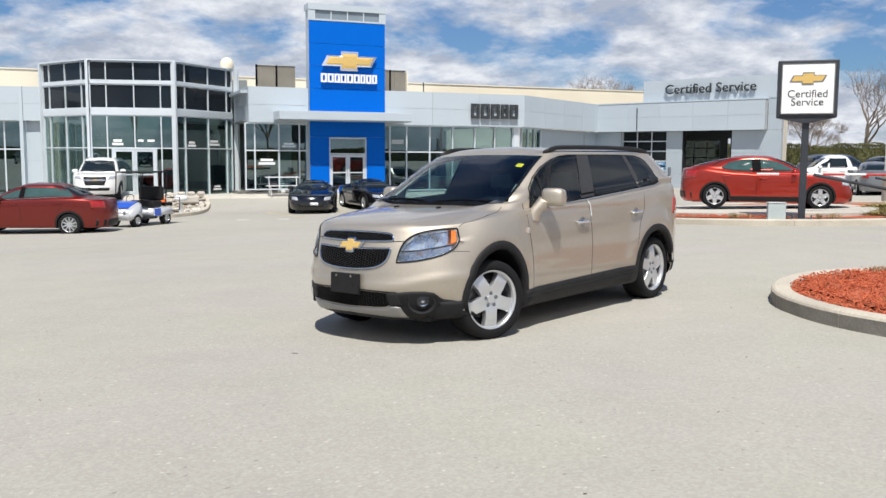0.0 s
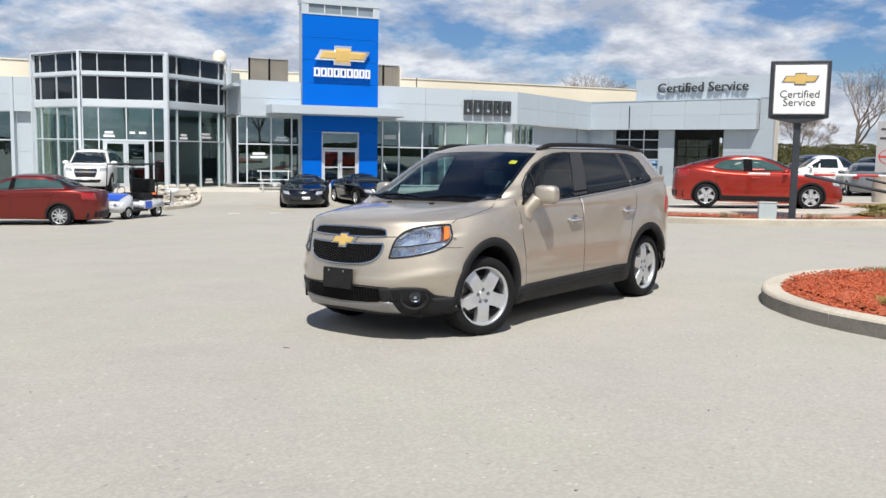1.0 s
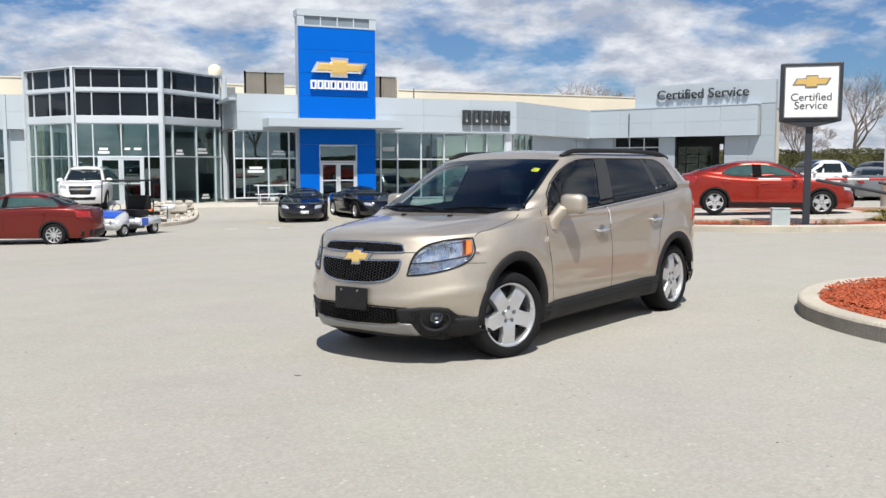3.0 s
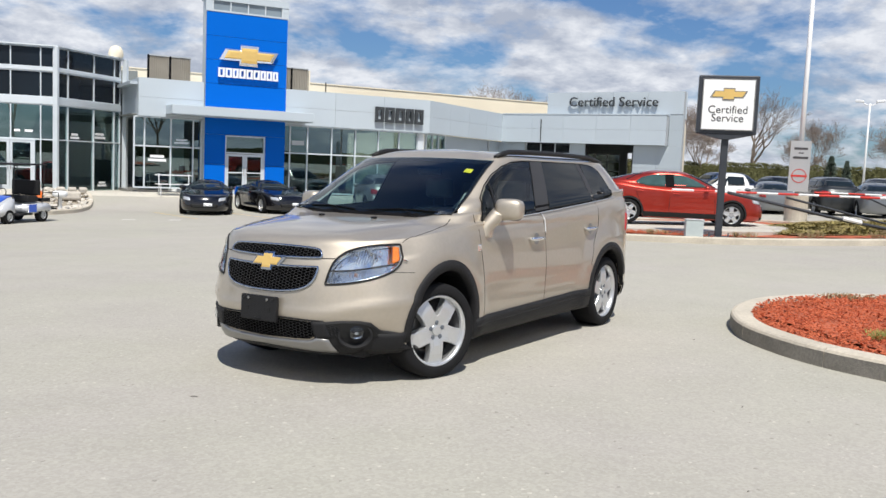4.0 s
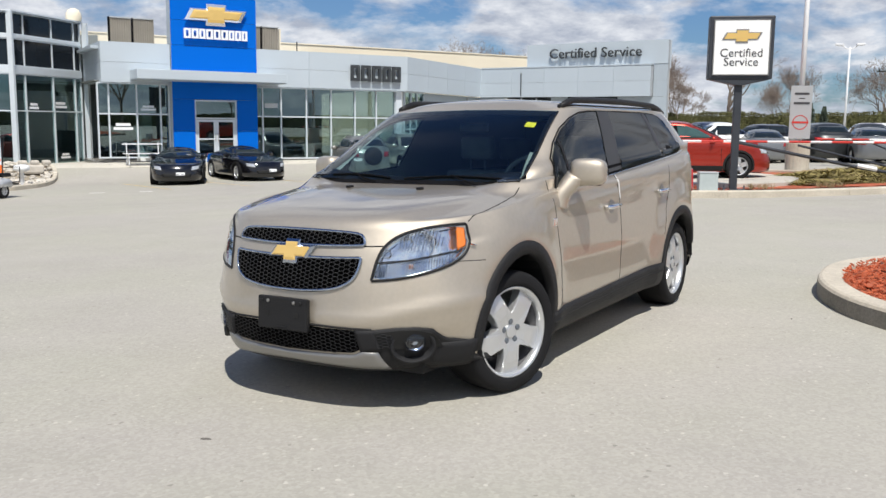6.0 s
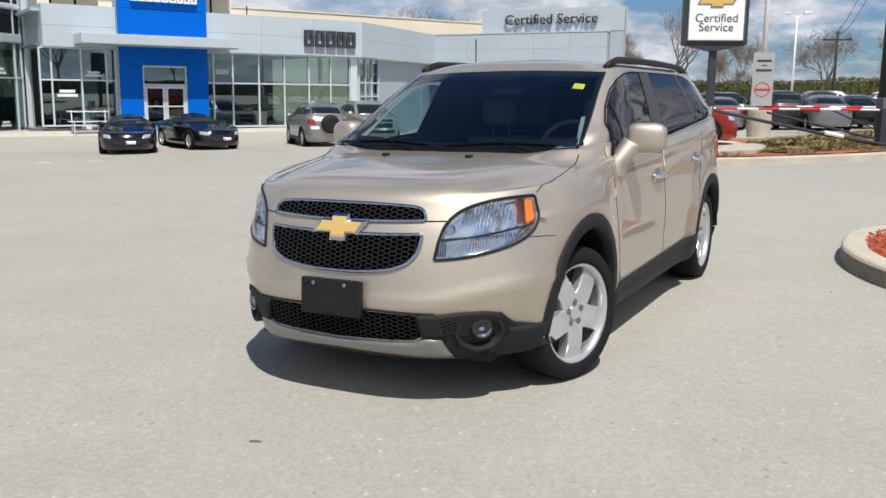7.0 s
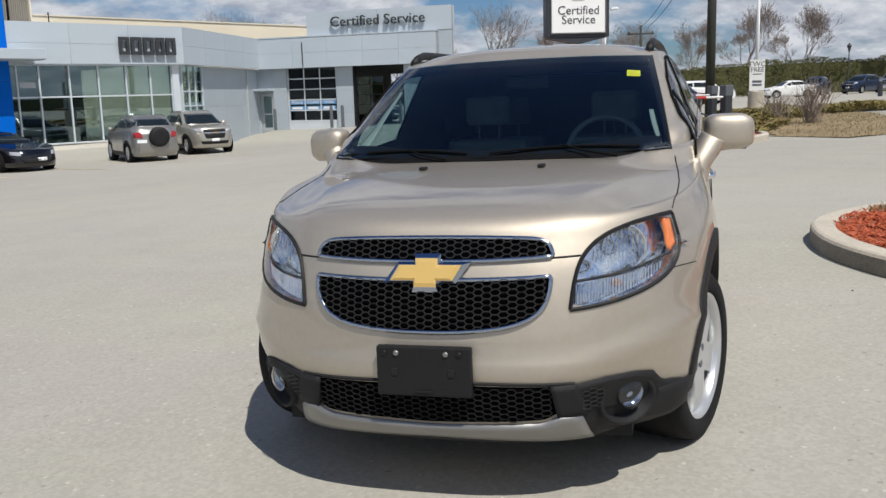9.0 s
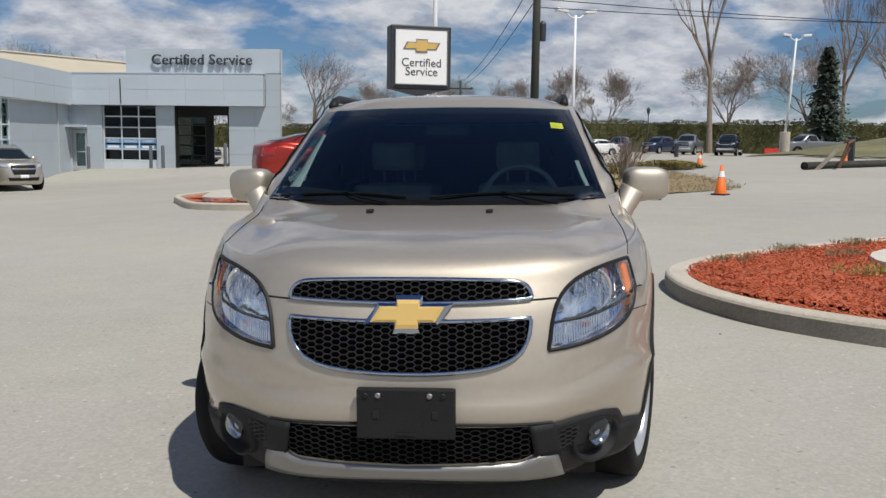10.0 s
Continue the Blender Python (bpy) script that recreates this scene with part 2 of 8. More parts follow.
DARK_STEEL = mat("dark_steel_post", (0.045, 0.05, 0.06), 0.5, 0.3, 0.15, 3)
WOOD_POLE = mat("weathered_pole", (0.045, 0.048, 0.040), 0.95, 0, 0.2, 2, 0.5, 30)
RUST = mat("rusty_steel", (0.16, 0.085, 0.05), 0.85, 0.2, 0.3, 6)
ORANGE = mat("orange_plastic", (0.86, 0.17, 0.02), 0.55, 0, 0.1, 6)
RED_PAINT = mat("barrier_red", (0.55, 0.04, 0.03), 0.5, 0, 0.15, 3)
SIGN_FACE = mat("sign_white_face", (0.86, 0.86, 0.85), 0.4, 0, 0.02, 2)
PRINT = mat("print_grey", (0.06, 0.06, 0.065), 0.6, 0, 0)
PRINT_BLUE = mat("print_blue", (0.12, 0.30, 0.55), 0.6, 0, 0)
AMBER = mat("amber_lens", (0.85, 0.20, 0.01), 0.15, 0, 0.1, 30, coat=0.6)
RED_LENS = mat("red_lens", (0.35, 0.012, 0.012), 0.15, 0, 0.15, 30, coat=0.8)
WHEEL_GRIP = mat("steering_grip", (0.10, 0.105, 0.11), 0.45, 0, 0.1, 9)
LINING = mat("grey_cabin_lining", (0.21, 0.235, 0.225), 0.85, 0, 0.08, 8, 0.2, 200)
STICKER = mat("yellow_sticker", (0.42, 0.47, 0.03), 0.6, 0, 0.1, 30)


# ---------- mesh helpers ----------
def mesh_of(name, bm, material, smooth=False):
    me = bpy.data.meshes.new(name)
    bm.normal_update()
    bm.to_mesh(me)
    bm.free()
    for m_ in material if isinstance(material, (list, tuple)) else (material,):
        me.materials.append(m_)
    if smooth:
        me.polygons.foreach_set("use_smooth", [True] * len(me.polygons))
    return me


def part(name, bm, material, parent, label="", m=None, smooth=False, kind=""):
    ob = new(name, bm if isinstance(bm, bpy.types.Mesh) else mesh_of(name, bm, material, smooth))
    ob.parent = parent
    if m is not None:
        ob.matrix_basis = m
    return tagged(ob, label, kind=kind)


def thing(name, label, category, m=None, group="", kind=""):
    ob = new(name)
    ob.empty_display_size = 0.2
    if m is not None:
        ob.matrix_basis = m
    return tagged(ob, label, category, group, kind)


def solid(name, bm, material, label, category, m=None, group="", kind="", smooth=False):
    ob = new(name, mesh_of(name, bm, material, smooth))
    if m is not None:
        ob.matrix_basis = m
    return tagged(ob, label, category, group, kind)


def box(bm, x0, x1, y0, y1, z0, z1, bevel=0.0, m=None):
    vs = [bm.verts.new((x, y, z)) for x in (x0, x1) for y in (y0, y1) for z in (z0, z1)]
    fs = [bm.faces.new([vs[i] for i in f]) for f in ((0, 1, 3, 2), (4, 6, 7, 5), (0, 4, 5, 1), (2, 3, 7, 6), (0, 2, 6, 4), (1, 5, 7, 3))]
    if bevel:
        r = bmesh.ops.bevel(bm, geom=list({e for f in fs for e in f.edges}), offset=bevel, segments=2, affect="EDGES", profile=0.5)
        vs = list({v for f in r["faces"] for v in f.verts} | {v for v in vs if v.is_valid})
    if m is not None:
        for v in vs:
            if v.is_valid:
                v.co = m @ v.co
    return bm


def boxes(*rows, bevel=0.0):
    bm = bmesh.new()
    for r in rows:
        box(bm, *r, bevel=bevel)
    return bm


def lathe(bm, profile, n=24, m=None, close=False):
    """Turns (radius, height) rows round the z axis."""
    rings = []
    for r, z in profile:
        rings.append([bm.verts.new((r * math.cos(2 * math.pi * k / n), r * math.sin(2 * math.pi * k / n), z)) for k in range(n)] if r > 1e-5 else [bm.verts.new((0, 0, z))])
    for a, b in zip(rings, rings[1:]):
        for k in range(n):
            q = [a[k % len(a)], a[(k + 1) % len(a)], b[(k + 1) % len(b)], b[k % len(b)]]
            q = [v for i, v in enumerate(q) if v not in q[:i]]
            if len(q) > 2:
                bm.faces.new(q)
    if m is not None:
        for r in rings:
            for v in r:
                v.co = m @ v.co
    return bm


def tube(bm, pts, r, n=8, r1=None, caps=True):
    pts = [Vector(p) for p in pts]
    rings, side = [], None
    for i, p in enumerate(pts):
        d = (pts[min(i + 1, len(pts) - 1)] - pts[max(i - 1, 0)]).normalized()
        if side is None:
            side = d.orthogonal().normalized()
        side = (side - d * side.dot(d)).normalized()
        up = d.cross(side)
        rr = r if r1 is None else r + (r1 - r) * i / (len(pts) - 1)
        rings.append([bm.verts.new(p + rr * (math.cos(2 * math.pi * k / n) * side + math.sin(2 * math.pi * k / n) * up)) for k in range(n)])
    for a, b in zip(rings, rings[1:]):
        for k in range(n):
            bm.faces.new((a[k], a[(k + 1) % n], b[(k + 1) % n], b[k]))
    if caps and n > 2:
        bm.faces.new(rings[0][::-1]), bm.faces.new(rings[-1])
    return bm


def prism(bm, pts, d0, d1, put):
    """A flat outline pushed from depth d0 to d1; put(a, b, d) gives the place."""
    lo, hi = [bm.verts.new(put(a, b, d0)) for a, b in pts], [bm.verts.new(put(a, b, d1)) for a, b in pts]
    bm.faces.new(lo[::-1]), bm.faces.new(hi)
    for k in range(len(pts)):
        j = (k + 1) % len(pts)
        bm.faces.new((lo[k], lo[j], hi[j], hi[k]))
    return bm


def writing(text, size, depth, material, name="lettering"):
    cu = bpy.data.curves.new(name, "FONT")
    cu.body, cu.size, cu.extrude, cu.align_x, cu.align_y = text, size, depth / 2, "CENTER", "CENTER"
    cu.resolution_u = 4
    tmp = new("tmp", cu)
    me = bpy.data.meshes.new_from_object(tmp)
    bpy.data.objects.remove(tmp)
    me.materials.clear()
    me.materials.append(material)
    return me


def smooth_step(a, b, v):
    v = min(1.0, max(0.0, (v - a) / (b - a)))
    return v * v * (3 - 2 * v)


# ---------- lie of the land ----------
WING, CORNER = Vector((-7.15, 40.5)), Vector((5.85, 45.1))
INNER, SERVICE_END = Vector((11.3, 53.0)), Vector((18.5, 45.9))


def wall_frame(a, b):
    d = (b - a).normalized()
    return Matrix(((d.x, -d.y, 0, a.x), (d.y, d.x, 0, a.y), (0, 0, 1, 0), (0, 0, 0, 1)))


MAIN, SIDE, SERVICE = wall_frame(WING, CORNER), wall_frame(CORNER, INNER), wall_frame(INNER, SERVICE_END)
MAIN_INV, SERVICE_INV = MAIN.inverted(), SERVICE.inverted()


def ground_z(x, y):
    """The lot falls gently away from the island towards the showroom and lifts again at its walls."""
    s = min(44.0, max(-14.0, y - 1.1 * x))
    z = -0.0145 * (s - 7.5) - 0.36 * smooth_step(12, 36, s)
    q = MAIN_INV @ Vector((x, y, 0))
    z += 0.48 * smooth_step(-3.4, -0.4, q.y) * smooth_step(-14, -10, q.x) * (1 - smooth_step(12.5, 15.5, q.x))
    r = SERVICE_INV @ Vector((x, y, 0))
    z += 0.42 * smooth_step(-4.0, -0.6, r.y) * smooth_step(-1.5, 1.0, r.x) * (1 - smooth_step(11, 16, r.x)) * (1 - smooth_step(0, 6, q.x * 0 + max(0.0, r.y - 14)))
    z += 2.0 * math.exp(-((x - 66) / 14) ** 2 - ((y - 33) / 7) ** 2)
    return z


# ---------- ground ----------
def spread(lo, hi, near0, near1, fine):
    inner = np.arange(near0, near1 + 1e-6, fine)
    steps = [near1]
    while steps[-1] < hi:
        steps.append(steps[-1] + max(fine, (steps[-1] - near1) * 0.35))
    back = [near0]
    while back[-1] > lo:
        back.append(back[-1] - max(fine, (near0 - back[-1]) * 0.35))
    return np.r_[back[:0:-1], inner, steps[1:]]


def sheet_mesh(name, xs, ys, zf, material):
    verts = [(x, y, zf(x, y)) for y in ys for x in xs]
    n = len(xs)
    faces = [(j * n + i, j * n + i + 1, (j + 1) * n + i + 1, (j + 1) * n + i) for j in range(len(ys) - 1) for i in range(n - 1)]
    me = bpy.data.meshes.new(name)
    me.from_pydata(verts, [], faces)
    me.materials.append(material)
    me.polygons.foreach_set("use_smooth", [True] * len(faces))
    return me


ground = tagged(new("ground", sheet_mesh("ground", spread(-900, 900, -30, 80, 0.8), spread(-900, 900, -8, 62, 0.8), ground_z, ASPHALT)),
                "worn light grey asphalt car park", "ground", kind="structure")


def outline_patch(pts, lift, thick):
    """A flat thing that follows the land: outline in plan, its top lift above the asphalt."""
    bm = bmesh.new()
    top = [bm.verts.new((x, y, ground_z(x, y) + lift)) for x, y in pts]
    bot = [bm.verts.new((x, y, ground_z(x, y) + lift - thick)) for x, y in pts]
    bm.faces.new(top)
    for k in range(len(pts)):
        j = (k + 1) % len(pts)
        bm.faces.new((bot[k], bot[j], top[j], top[k]))
    bmesh.ops.triangulate(bm, faces=[f for f in bm.faces if len(f.verts) > 4])
    return bm


def round_path(pts, r=1.0, n=6):
    """Rounds the corners of a closed outline."""
    out = []
    k = len(pts)
    for i in range(k):
        p, a, b = Vector(pts[i]), Vector(pts[i - 1]), Vector(pts[(i + 1) % k])
        ra = min(r, (a - p).length * 0.45, (b - p).length * 0.45)
        s, e = p + (a - p).normalized() * ra, p + (b - p).normalized() * ra
        for t in range(n + 1):
            t /= n
            out.append(((1 - t) ** 2 * s + 2 * t * (1 - t) * p + t * t * e).to_tuple())
    return out


def kerb(name, pts, label, w=0.16, h=0.15, closed=True, face=None):
    """Kerb stones with a rounded top edge round a plan outline, a child for each length."""
    top = thing(name, label, "kerb", kind="structure")
    pts = [Vector(p) for p in pts]
    run, cur = [], 0.0
    dense = []
    k = len(pts)
    for i in range(k if closed else k - 1):
        a, b = pts[i], pts[(i + 1) % k]
        n = max(1, int((b - a).length / 0.25))
        dense += [a.lerp(b, j / n) for j in range(n)]
    dense += [pts[0]] if closed else [pts[-1]]
    area = sum(p.cross(q) for p, q in zip(dense, dense[1:]))
    sign = 1 if area > 0 else -1
    prof = [(0, -0.12), (0, h - 0.03), (0.012, h - 0.01), (0.035, h), (w - 0.02, h), (w, h - 0.02), (w, -0.12)]
    step = 8
    for i in range(0, len(dense) - 1, step):
        bm, rows = bmesh.new(), []
        for j in range(i, min(i + step, len(dense) - 1) + 1):
            p = dense[j]
            a = dense[j - 1] if j else (dense[-2] if closed else dense[0])
            b = dense[j + 1] if j + 1 < len(dense) else (dense[1] if closed else dense[-1])
            d = (b - a).normalized()
            nrm = Vector((-d.y, d.x)) * sign
            s = 0.006 if j == i else 0
            q = p + d * s
            rows.append([bm.verts.new((q.x + nrm.x * o, q.y + nrm.y * o, ground_z(q.x, q.y) + z)) for o, z in prof])
        for a, b in zip(rows, rows[1:]):
            for m_ in range(len(prof) - 1):
                q_ = bm.faces.new((a[m_], a[m_ + 1], b[m_ + 1], b[m_]))
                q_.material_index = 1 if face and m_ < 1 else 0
        for r in (rows[0], rows[-1]):
            bm.faces.new(r)
        bmesh.ops.recalc_face_normals(bm, faces=bm.faces)
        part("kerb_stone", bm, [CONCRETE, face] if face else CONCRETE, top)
    return top


NEAR_ISLAND = round_path([(5.55, 10.21), (4.45, 9.90), (3.74, 9.08), (3.40, 8.20), (3.42, 7.2), (3.95, 6.0), (5.4, 3.6), (11.6, -1.0), (14.5, 3.0), (13.0, 8.6), (8.4, 9.90)], 0.55, 6)
VOLT_ISLAND = round_path([(4.9, 22.2), (6.4, 20.0), (8.8, 18.95), (12.0, 19.2), (14.6, 19.9), (15.8, 21.5), (16.0, 24.5), (15.0, 28.0), (12.0, 29.5), (6.2, 26.6)], 1.2, 6)
ROCK_ISLAND = round_path([(-10.0, 32.6), (-8.8, 32.9), (-8.2, 34.8), (-8.3, 37.8), (-8.9, 39.4), (-11.0, 39.2), (-11.0, 35.0)], 0.9, 6)
kerb("kerb_1", NEAR_ISLAND, "rounded pale concrete kerb, its outer face coloured darker for shade and stain, round the mulch island", 0.20, 0.15, face=KERB_FACE)
kerb("kerb_2", VOLT_ISLAND, "pale concrete kerb round the display island")
kerb("kerb_3", ROCK_ISLAND, "pale concrete kerb round the rock bed")


# ---------- showroom building ----------
dealership = thing("car_dealership", "silver panelled car showroom with a blue entrance tower", "building", kind="structure")


JOINT = mat("shadowed_joint", (0.36, 0.38, 0.40), 0.7, 0, 0.05, 1)


def panels(m, s0, s1, z0, z1, d0, thick, cols, rows, material, gap=0.009):
    """Cladding of separate panels with open joints, over a dark backing."""
    part("backing", boxes((s0 + 0.01, s1 - 0.01, d0 + 0.03, d0 + thick, z0 + 0.01, z1 - 0.01)), JOINT, dealership, m=m)
    w, h = (s1 - s0) / cols, (z1 - z0) / rows
    me = mesh_of("panel", boxes((gap / 2, w - gap / 2, 0, 0.03, gap / 2, h - gap / 2)), material)
    for i in range(cols):
        for j in range(rows):
            part("panel", me, None, dealership, m=m @ Matrix.Translation((s0 + i * w, d0, z0 + j * h)))


def glazing(m, marks, levels, d, label="", frame_mat=ALU, pane_mats=None, t=0.06, deep=0.12, wide=()):
    """A glazed front: a frame of mullions and transoms with a pane in every field."""
    win = part("window", boxes((marks[0] - t / 2, marks[-1] + t / 2, d, d + deep, levels[0] - t / 2, levels[0] + t / 2)), frame_mat, dealership, label, m)
    mull = {}
    for s in marks:
        ww = t * (3.2 if s in wide else 1)
        if ww not in mull:
            mull[ww] = mesh_of("mullion", boxes((-ww / 2, ww / 2, -0.005, deep + 0.005, levels[0] + t / 2, levels[-1])), frame_mat)
        part("mullion", mull[ww], None, win, m=Matrix.Translation((s, d, 0)))
    for a, b in zip(marks, marks[1:]):
        for z in levels[1:]:
            part("transom", boxes((a + t / 2, b - t / 2, d, d + deep, z - t / 2, z + t / 2)), frame_mat, win)
        for k, (z0, z1) in enumerate(zip(levels, levels[1:])):
            pm = pane_mats[k] if pane_mats else GLAZING
            p = part("pane", boxes((a + t / 2 - 0.01, b - t / 2 + 0.01, d + 0.05, d + 0.058, z0 + t / 2 - 0.01, z1 - t / 2 + 0.01)), pm, win)
            p.visible_shadow = pm not in (GLAZING, BAY_GLASS)
    return win


def glass_door(m, s0, s1, z0, z1, d, leaves=2, material=ALU, transom=None):
    door = part("door", boxes((s0, s0 + 0.06, d - 0.02, d + 0.12, z0, z1), (s1 - 0.06, s1, d - 0.02, d + 0.12, z0, z1), (s0 + 0.06, s1 - 0.06, d - 0.02, d + 0.12, z1 - 0.06, z1)),
                material, dealership, "glazed door with pale metal frame", m)
    zt = transom or z1
    if transom:
        part("transom", boxes((s0 + 0.06, s1 - 0.06, d, d + 0.1, transom - 0.04, transom + 0.02)), material, door)
        part("pane", boxes((s0 + 0.05, s1 - 0.05, d + 0.04, d + 0.048, transom, z1 - 0.05)), GLAZING, door).visible_shadow = False
    w = (s1 - s0 - 0.12) / leaves
    for i in range(leaves):
        a, b = s0 + 0.06 + i * w + 0.006, s0 + 0.06 + (i + 1) * w - 0.006
        st = 0.10
        part("door_leaf", boxes((a, a + st, d, d + 0.06, z0 + 0.02, zt - 0.06), (b - st, b, d, d + 0.06, z0 + 0.02, zt - 0.06), (a + st, b - st, d, d + 0.06, z0 + 0.02, z0 + 0.24),
                                (a + st, b - st, d, d + 0.06, zt - 0.16, zt - 0.06), (a + st, b - st, d, d + 0.06, z0 + 0.95, z0 + 1.0)), material, door)
        part("pane", boxes((a + st - 0.01, b - st + 0.01, d + 0.02, d + 0.028, z0 + 0.23, zt - 0.15)), GLAZING, door).visible_shadow = False
        hx = b - st / 2 if i == 0 and leaves > 1 else a + st / 2
        part("handle", tube(bmesh.new(), [(hx, d - 0.002, z0 + 0.85), (hx, d - 0.06, z0 + 0.87), (hx, d - 0.06, z0 + 1.2), (hx, d - 0.002, z0 + 1.22)], 0.014), CHROME, door)
    return door


# fascia bands
panels(MAIN, 0.0, 2.72, 2.90, 4.50, 0.0, 0.35, 1, 2, PANEL)
panels(MAIN, 6.33, 13.79, 2.90, 4.50, 0.0, 0.35, 3, 2, PANEL)
panels(SIDE, 0.0, 9.62, 2.90, 4.50, 0.0, 0.35, 4, 2, PANEL)
# soffits and return of the wing
part("soffit", boxes((0.0, 2.7, 0.02, 1.2, 2.86, 2.895), (6.36, 13.75, 0.02, 1.2, 2.86, 2.895)), PANEL, dealership, m=MAIN)
RETURN = MAIN @ Matrix.Translation((0, 3.96, 0)) @ Matrix.Rotation(radians(-90), 4, "Z")
panels(RETURN, 0.06, 3.9, 2.90, 4.50, 0.0, 0.3, 2, 2, PANEL)

# showroom glazing
glazing(MAIN, [-0.12, 0.30, 1.40, 2.35, 2.70], [-0.12, 1.65, 2.88], 0.30, "showroom glazing left of the entrance")
glazing(MAIN, [6.36, 6.75, 7.60, 8.80, 10.0, 11.2, 12.3, 13.3], [-0.22, 1.62, 2.88], 0.30, "showroom glazing in slim pale frames")
part("column", boxes((13.30, 13.62, 0.22, 0.55, -0.6, 2.9)), ALU, dealership, "pale corner column", m=MAIN)
glazing(SIDE, [0.35, 1.05, 1.75, 2.55], [-0.5, 0.45, 1.1, 1.75, 2.88], 0.30, "glazed side bay of the showroom")
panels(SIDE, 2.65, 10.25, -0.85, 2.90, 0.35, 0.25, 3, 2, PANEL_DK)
part("downpipe", boxes((8.35, 8.42, 0.26, 0.345, -0.7, 2.85)), ALU_GREY, dealership, "dark rainwater pipe", m=SIDE)

# blue tower
T0, T1 = 2.72, 6.33
for j in range(7):
    z0, z1 = (-0.35 if j == 0 else 3.46 + (j - 3) * 1.015), 3.46 + (j - 2) * 1.015
    if j in (1, 2):
        continue
    if j == 0:
        for a, b in ((T0, 3.63), (5.43, T1)):
            part("blue_panel", boxes((a + 0.005, b - 0.005, -0.22, -0.16, -0.35, 0.98)), BLUE, dealership, "glossy blue cladding panel", m=MAIN)
            part("blue_panel", boxes((a + 0.005, b - 0.005, -0.22, -0.16, 0.99, 2.28)), BLUE, dealership, "glossy blue cladding panel", m=MAIN)
        part("blue_panel", boxes((T0 + 0.005, T1 - 0.005, -0.22, -0.16, 2.29, 3.04)), BLUE, dealership, "glossy blue cladding panel", m=MAIN)
    else:
        part("blue_panel", boxes((T0 + 0.005, T1 - 0.005, -0.22, -0.16, z0 + 0.006, z1 - 0.006)), BLUE, dealership, "glossy blue cladding panel", m=MAIN)
part("tower_core", boxes((T0 + 0.02, 3.62, -0.16, 0.5, -0.5, 8.2), (5.44, T1 - 0.02, -0.16, 0.5, -0.5, 8.2), (3.62, 5.44, -0.16, 0.5, 2.30, 8.2)), PANEL, dealership,
     "grey panelled tower walls", m=MAIN)
part("tower_cap", boxes((T0 - 0.04, T1 + 0.03, -0.26, 0.55, 8.0, 8.28), (T0 - 0.04, T0 + 0.24, -0.24, -0.162, 7.525, 8.0), (T1 - 0.24, T1 + 0.03, -0.24, -0.162, 7.525, 8.0), (T0 + 0.24, T1 - 0.24, -0.24, -0.162, 7.525, 7.60)),
     PANEL, dealership, m=MAIN)
# Opaque panes, the sky seen through them painted into their colour
clere = part("clerestory_window", boxes((T0 + 0.24, T1 - 0.24, -0.175, -0.163, 7.60, 8.0)), mat("pale_tower_glass", (0.22, 0.27, 0.31), 0.15, 0, 0.15, 1), dealership, "row of small dark tower windows", m=MAIN)
for k in range(5):
    s = T0 + 0.26 + k * (T1 - T0 - 0.52) / 4
    part("mullion", boxes((s - 0.02, s + 0.02, -0.235, -0.18, 7.60, 8.0)), ALU, clere)
part("canopy", boxes((1.10, 7.28, -1.36, -0.01, 3.02, 3.40), bevel=0.012), PANEL, dealership, "flat silver entrance canopy", m=MAIN)
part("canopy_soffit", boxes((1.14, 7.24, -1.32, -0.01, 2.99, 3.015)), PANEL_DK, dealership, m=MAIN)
glass_door(MAIN, 3.63, 5.43, -0.33, 2.27, -0.15, 2, ALU, 1.52)

# plain emblem and name blocks on the tower
def bowtie(cx, cz, w, h, slant=0.28):
    a, b, c, d = w / 2, h / 2, w * 0.165, h * 0.27
    k = slant * d * 2
    return [(cx - a, cz - d), (cx - c, cz - d), (cx - c, cz - b), (cx + c - k * 0.3, cz - b), (cx + c - k * 0.3, cz - d), (cx + a - 2 * k, cz - d), (cx + a, cz + d), (cx + c, cz + d), (cx + c, cz + b),
            (cx - c + k * 0.3, cz + b), (cx - c + k * 0.3, cz + d), (cx - a + 2 * k, cz + d)]


def wall_put(a, b, d):
    return Vector((a, d, b))


def bevelled(outer, inner, d_back, d_rim, d_face):
    """A badge body: an outline that slopes in from its edge to a raised inner outline."""
    bm = bmesh.new()
    rows = [[bm.verts.new(wall_put(a, b, d)) for a, b in pts] for pts, d in ((outer, d_back), (outer, d_rim), (inner, d_face))]
    for p, q in zip(rows, rows[1:]):
        for k in range(len(p)):
            j = (k + 1) % len(p)
            bm.faces.new((p[k], p[j], q[j], q[k]))
    bm.faces.new(rows[0][::-1]), bm.faces.new(rows[-1])
    bmesh.ops.recalc_face_normals(bm, faces=bm.faces)
    return bm


def emblem(parent, m, cx, cz, w, h, d):
    t = h * 0.12
    em = part("emblem", bevelled(bowtie(cx, cz, w, h), bowtie(cx, cz, w - 3.2 * t, h - 2 * t), d + 0.10, d + 0.05, d), CHROME_LIGHT, parent, "gold cross-shaped emblem with a chrome rim", m)
    part("emblem_face", bevelled(bowtie(cx, cz, w - 3.6 * t, h - 2.3 * t), bowtie(cx, cz, w - 6.5 * t, h - 4.4 * t), d + 0.01, d - 0.004, d - 0.03), GOLD, em)
    return em


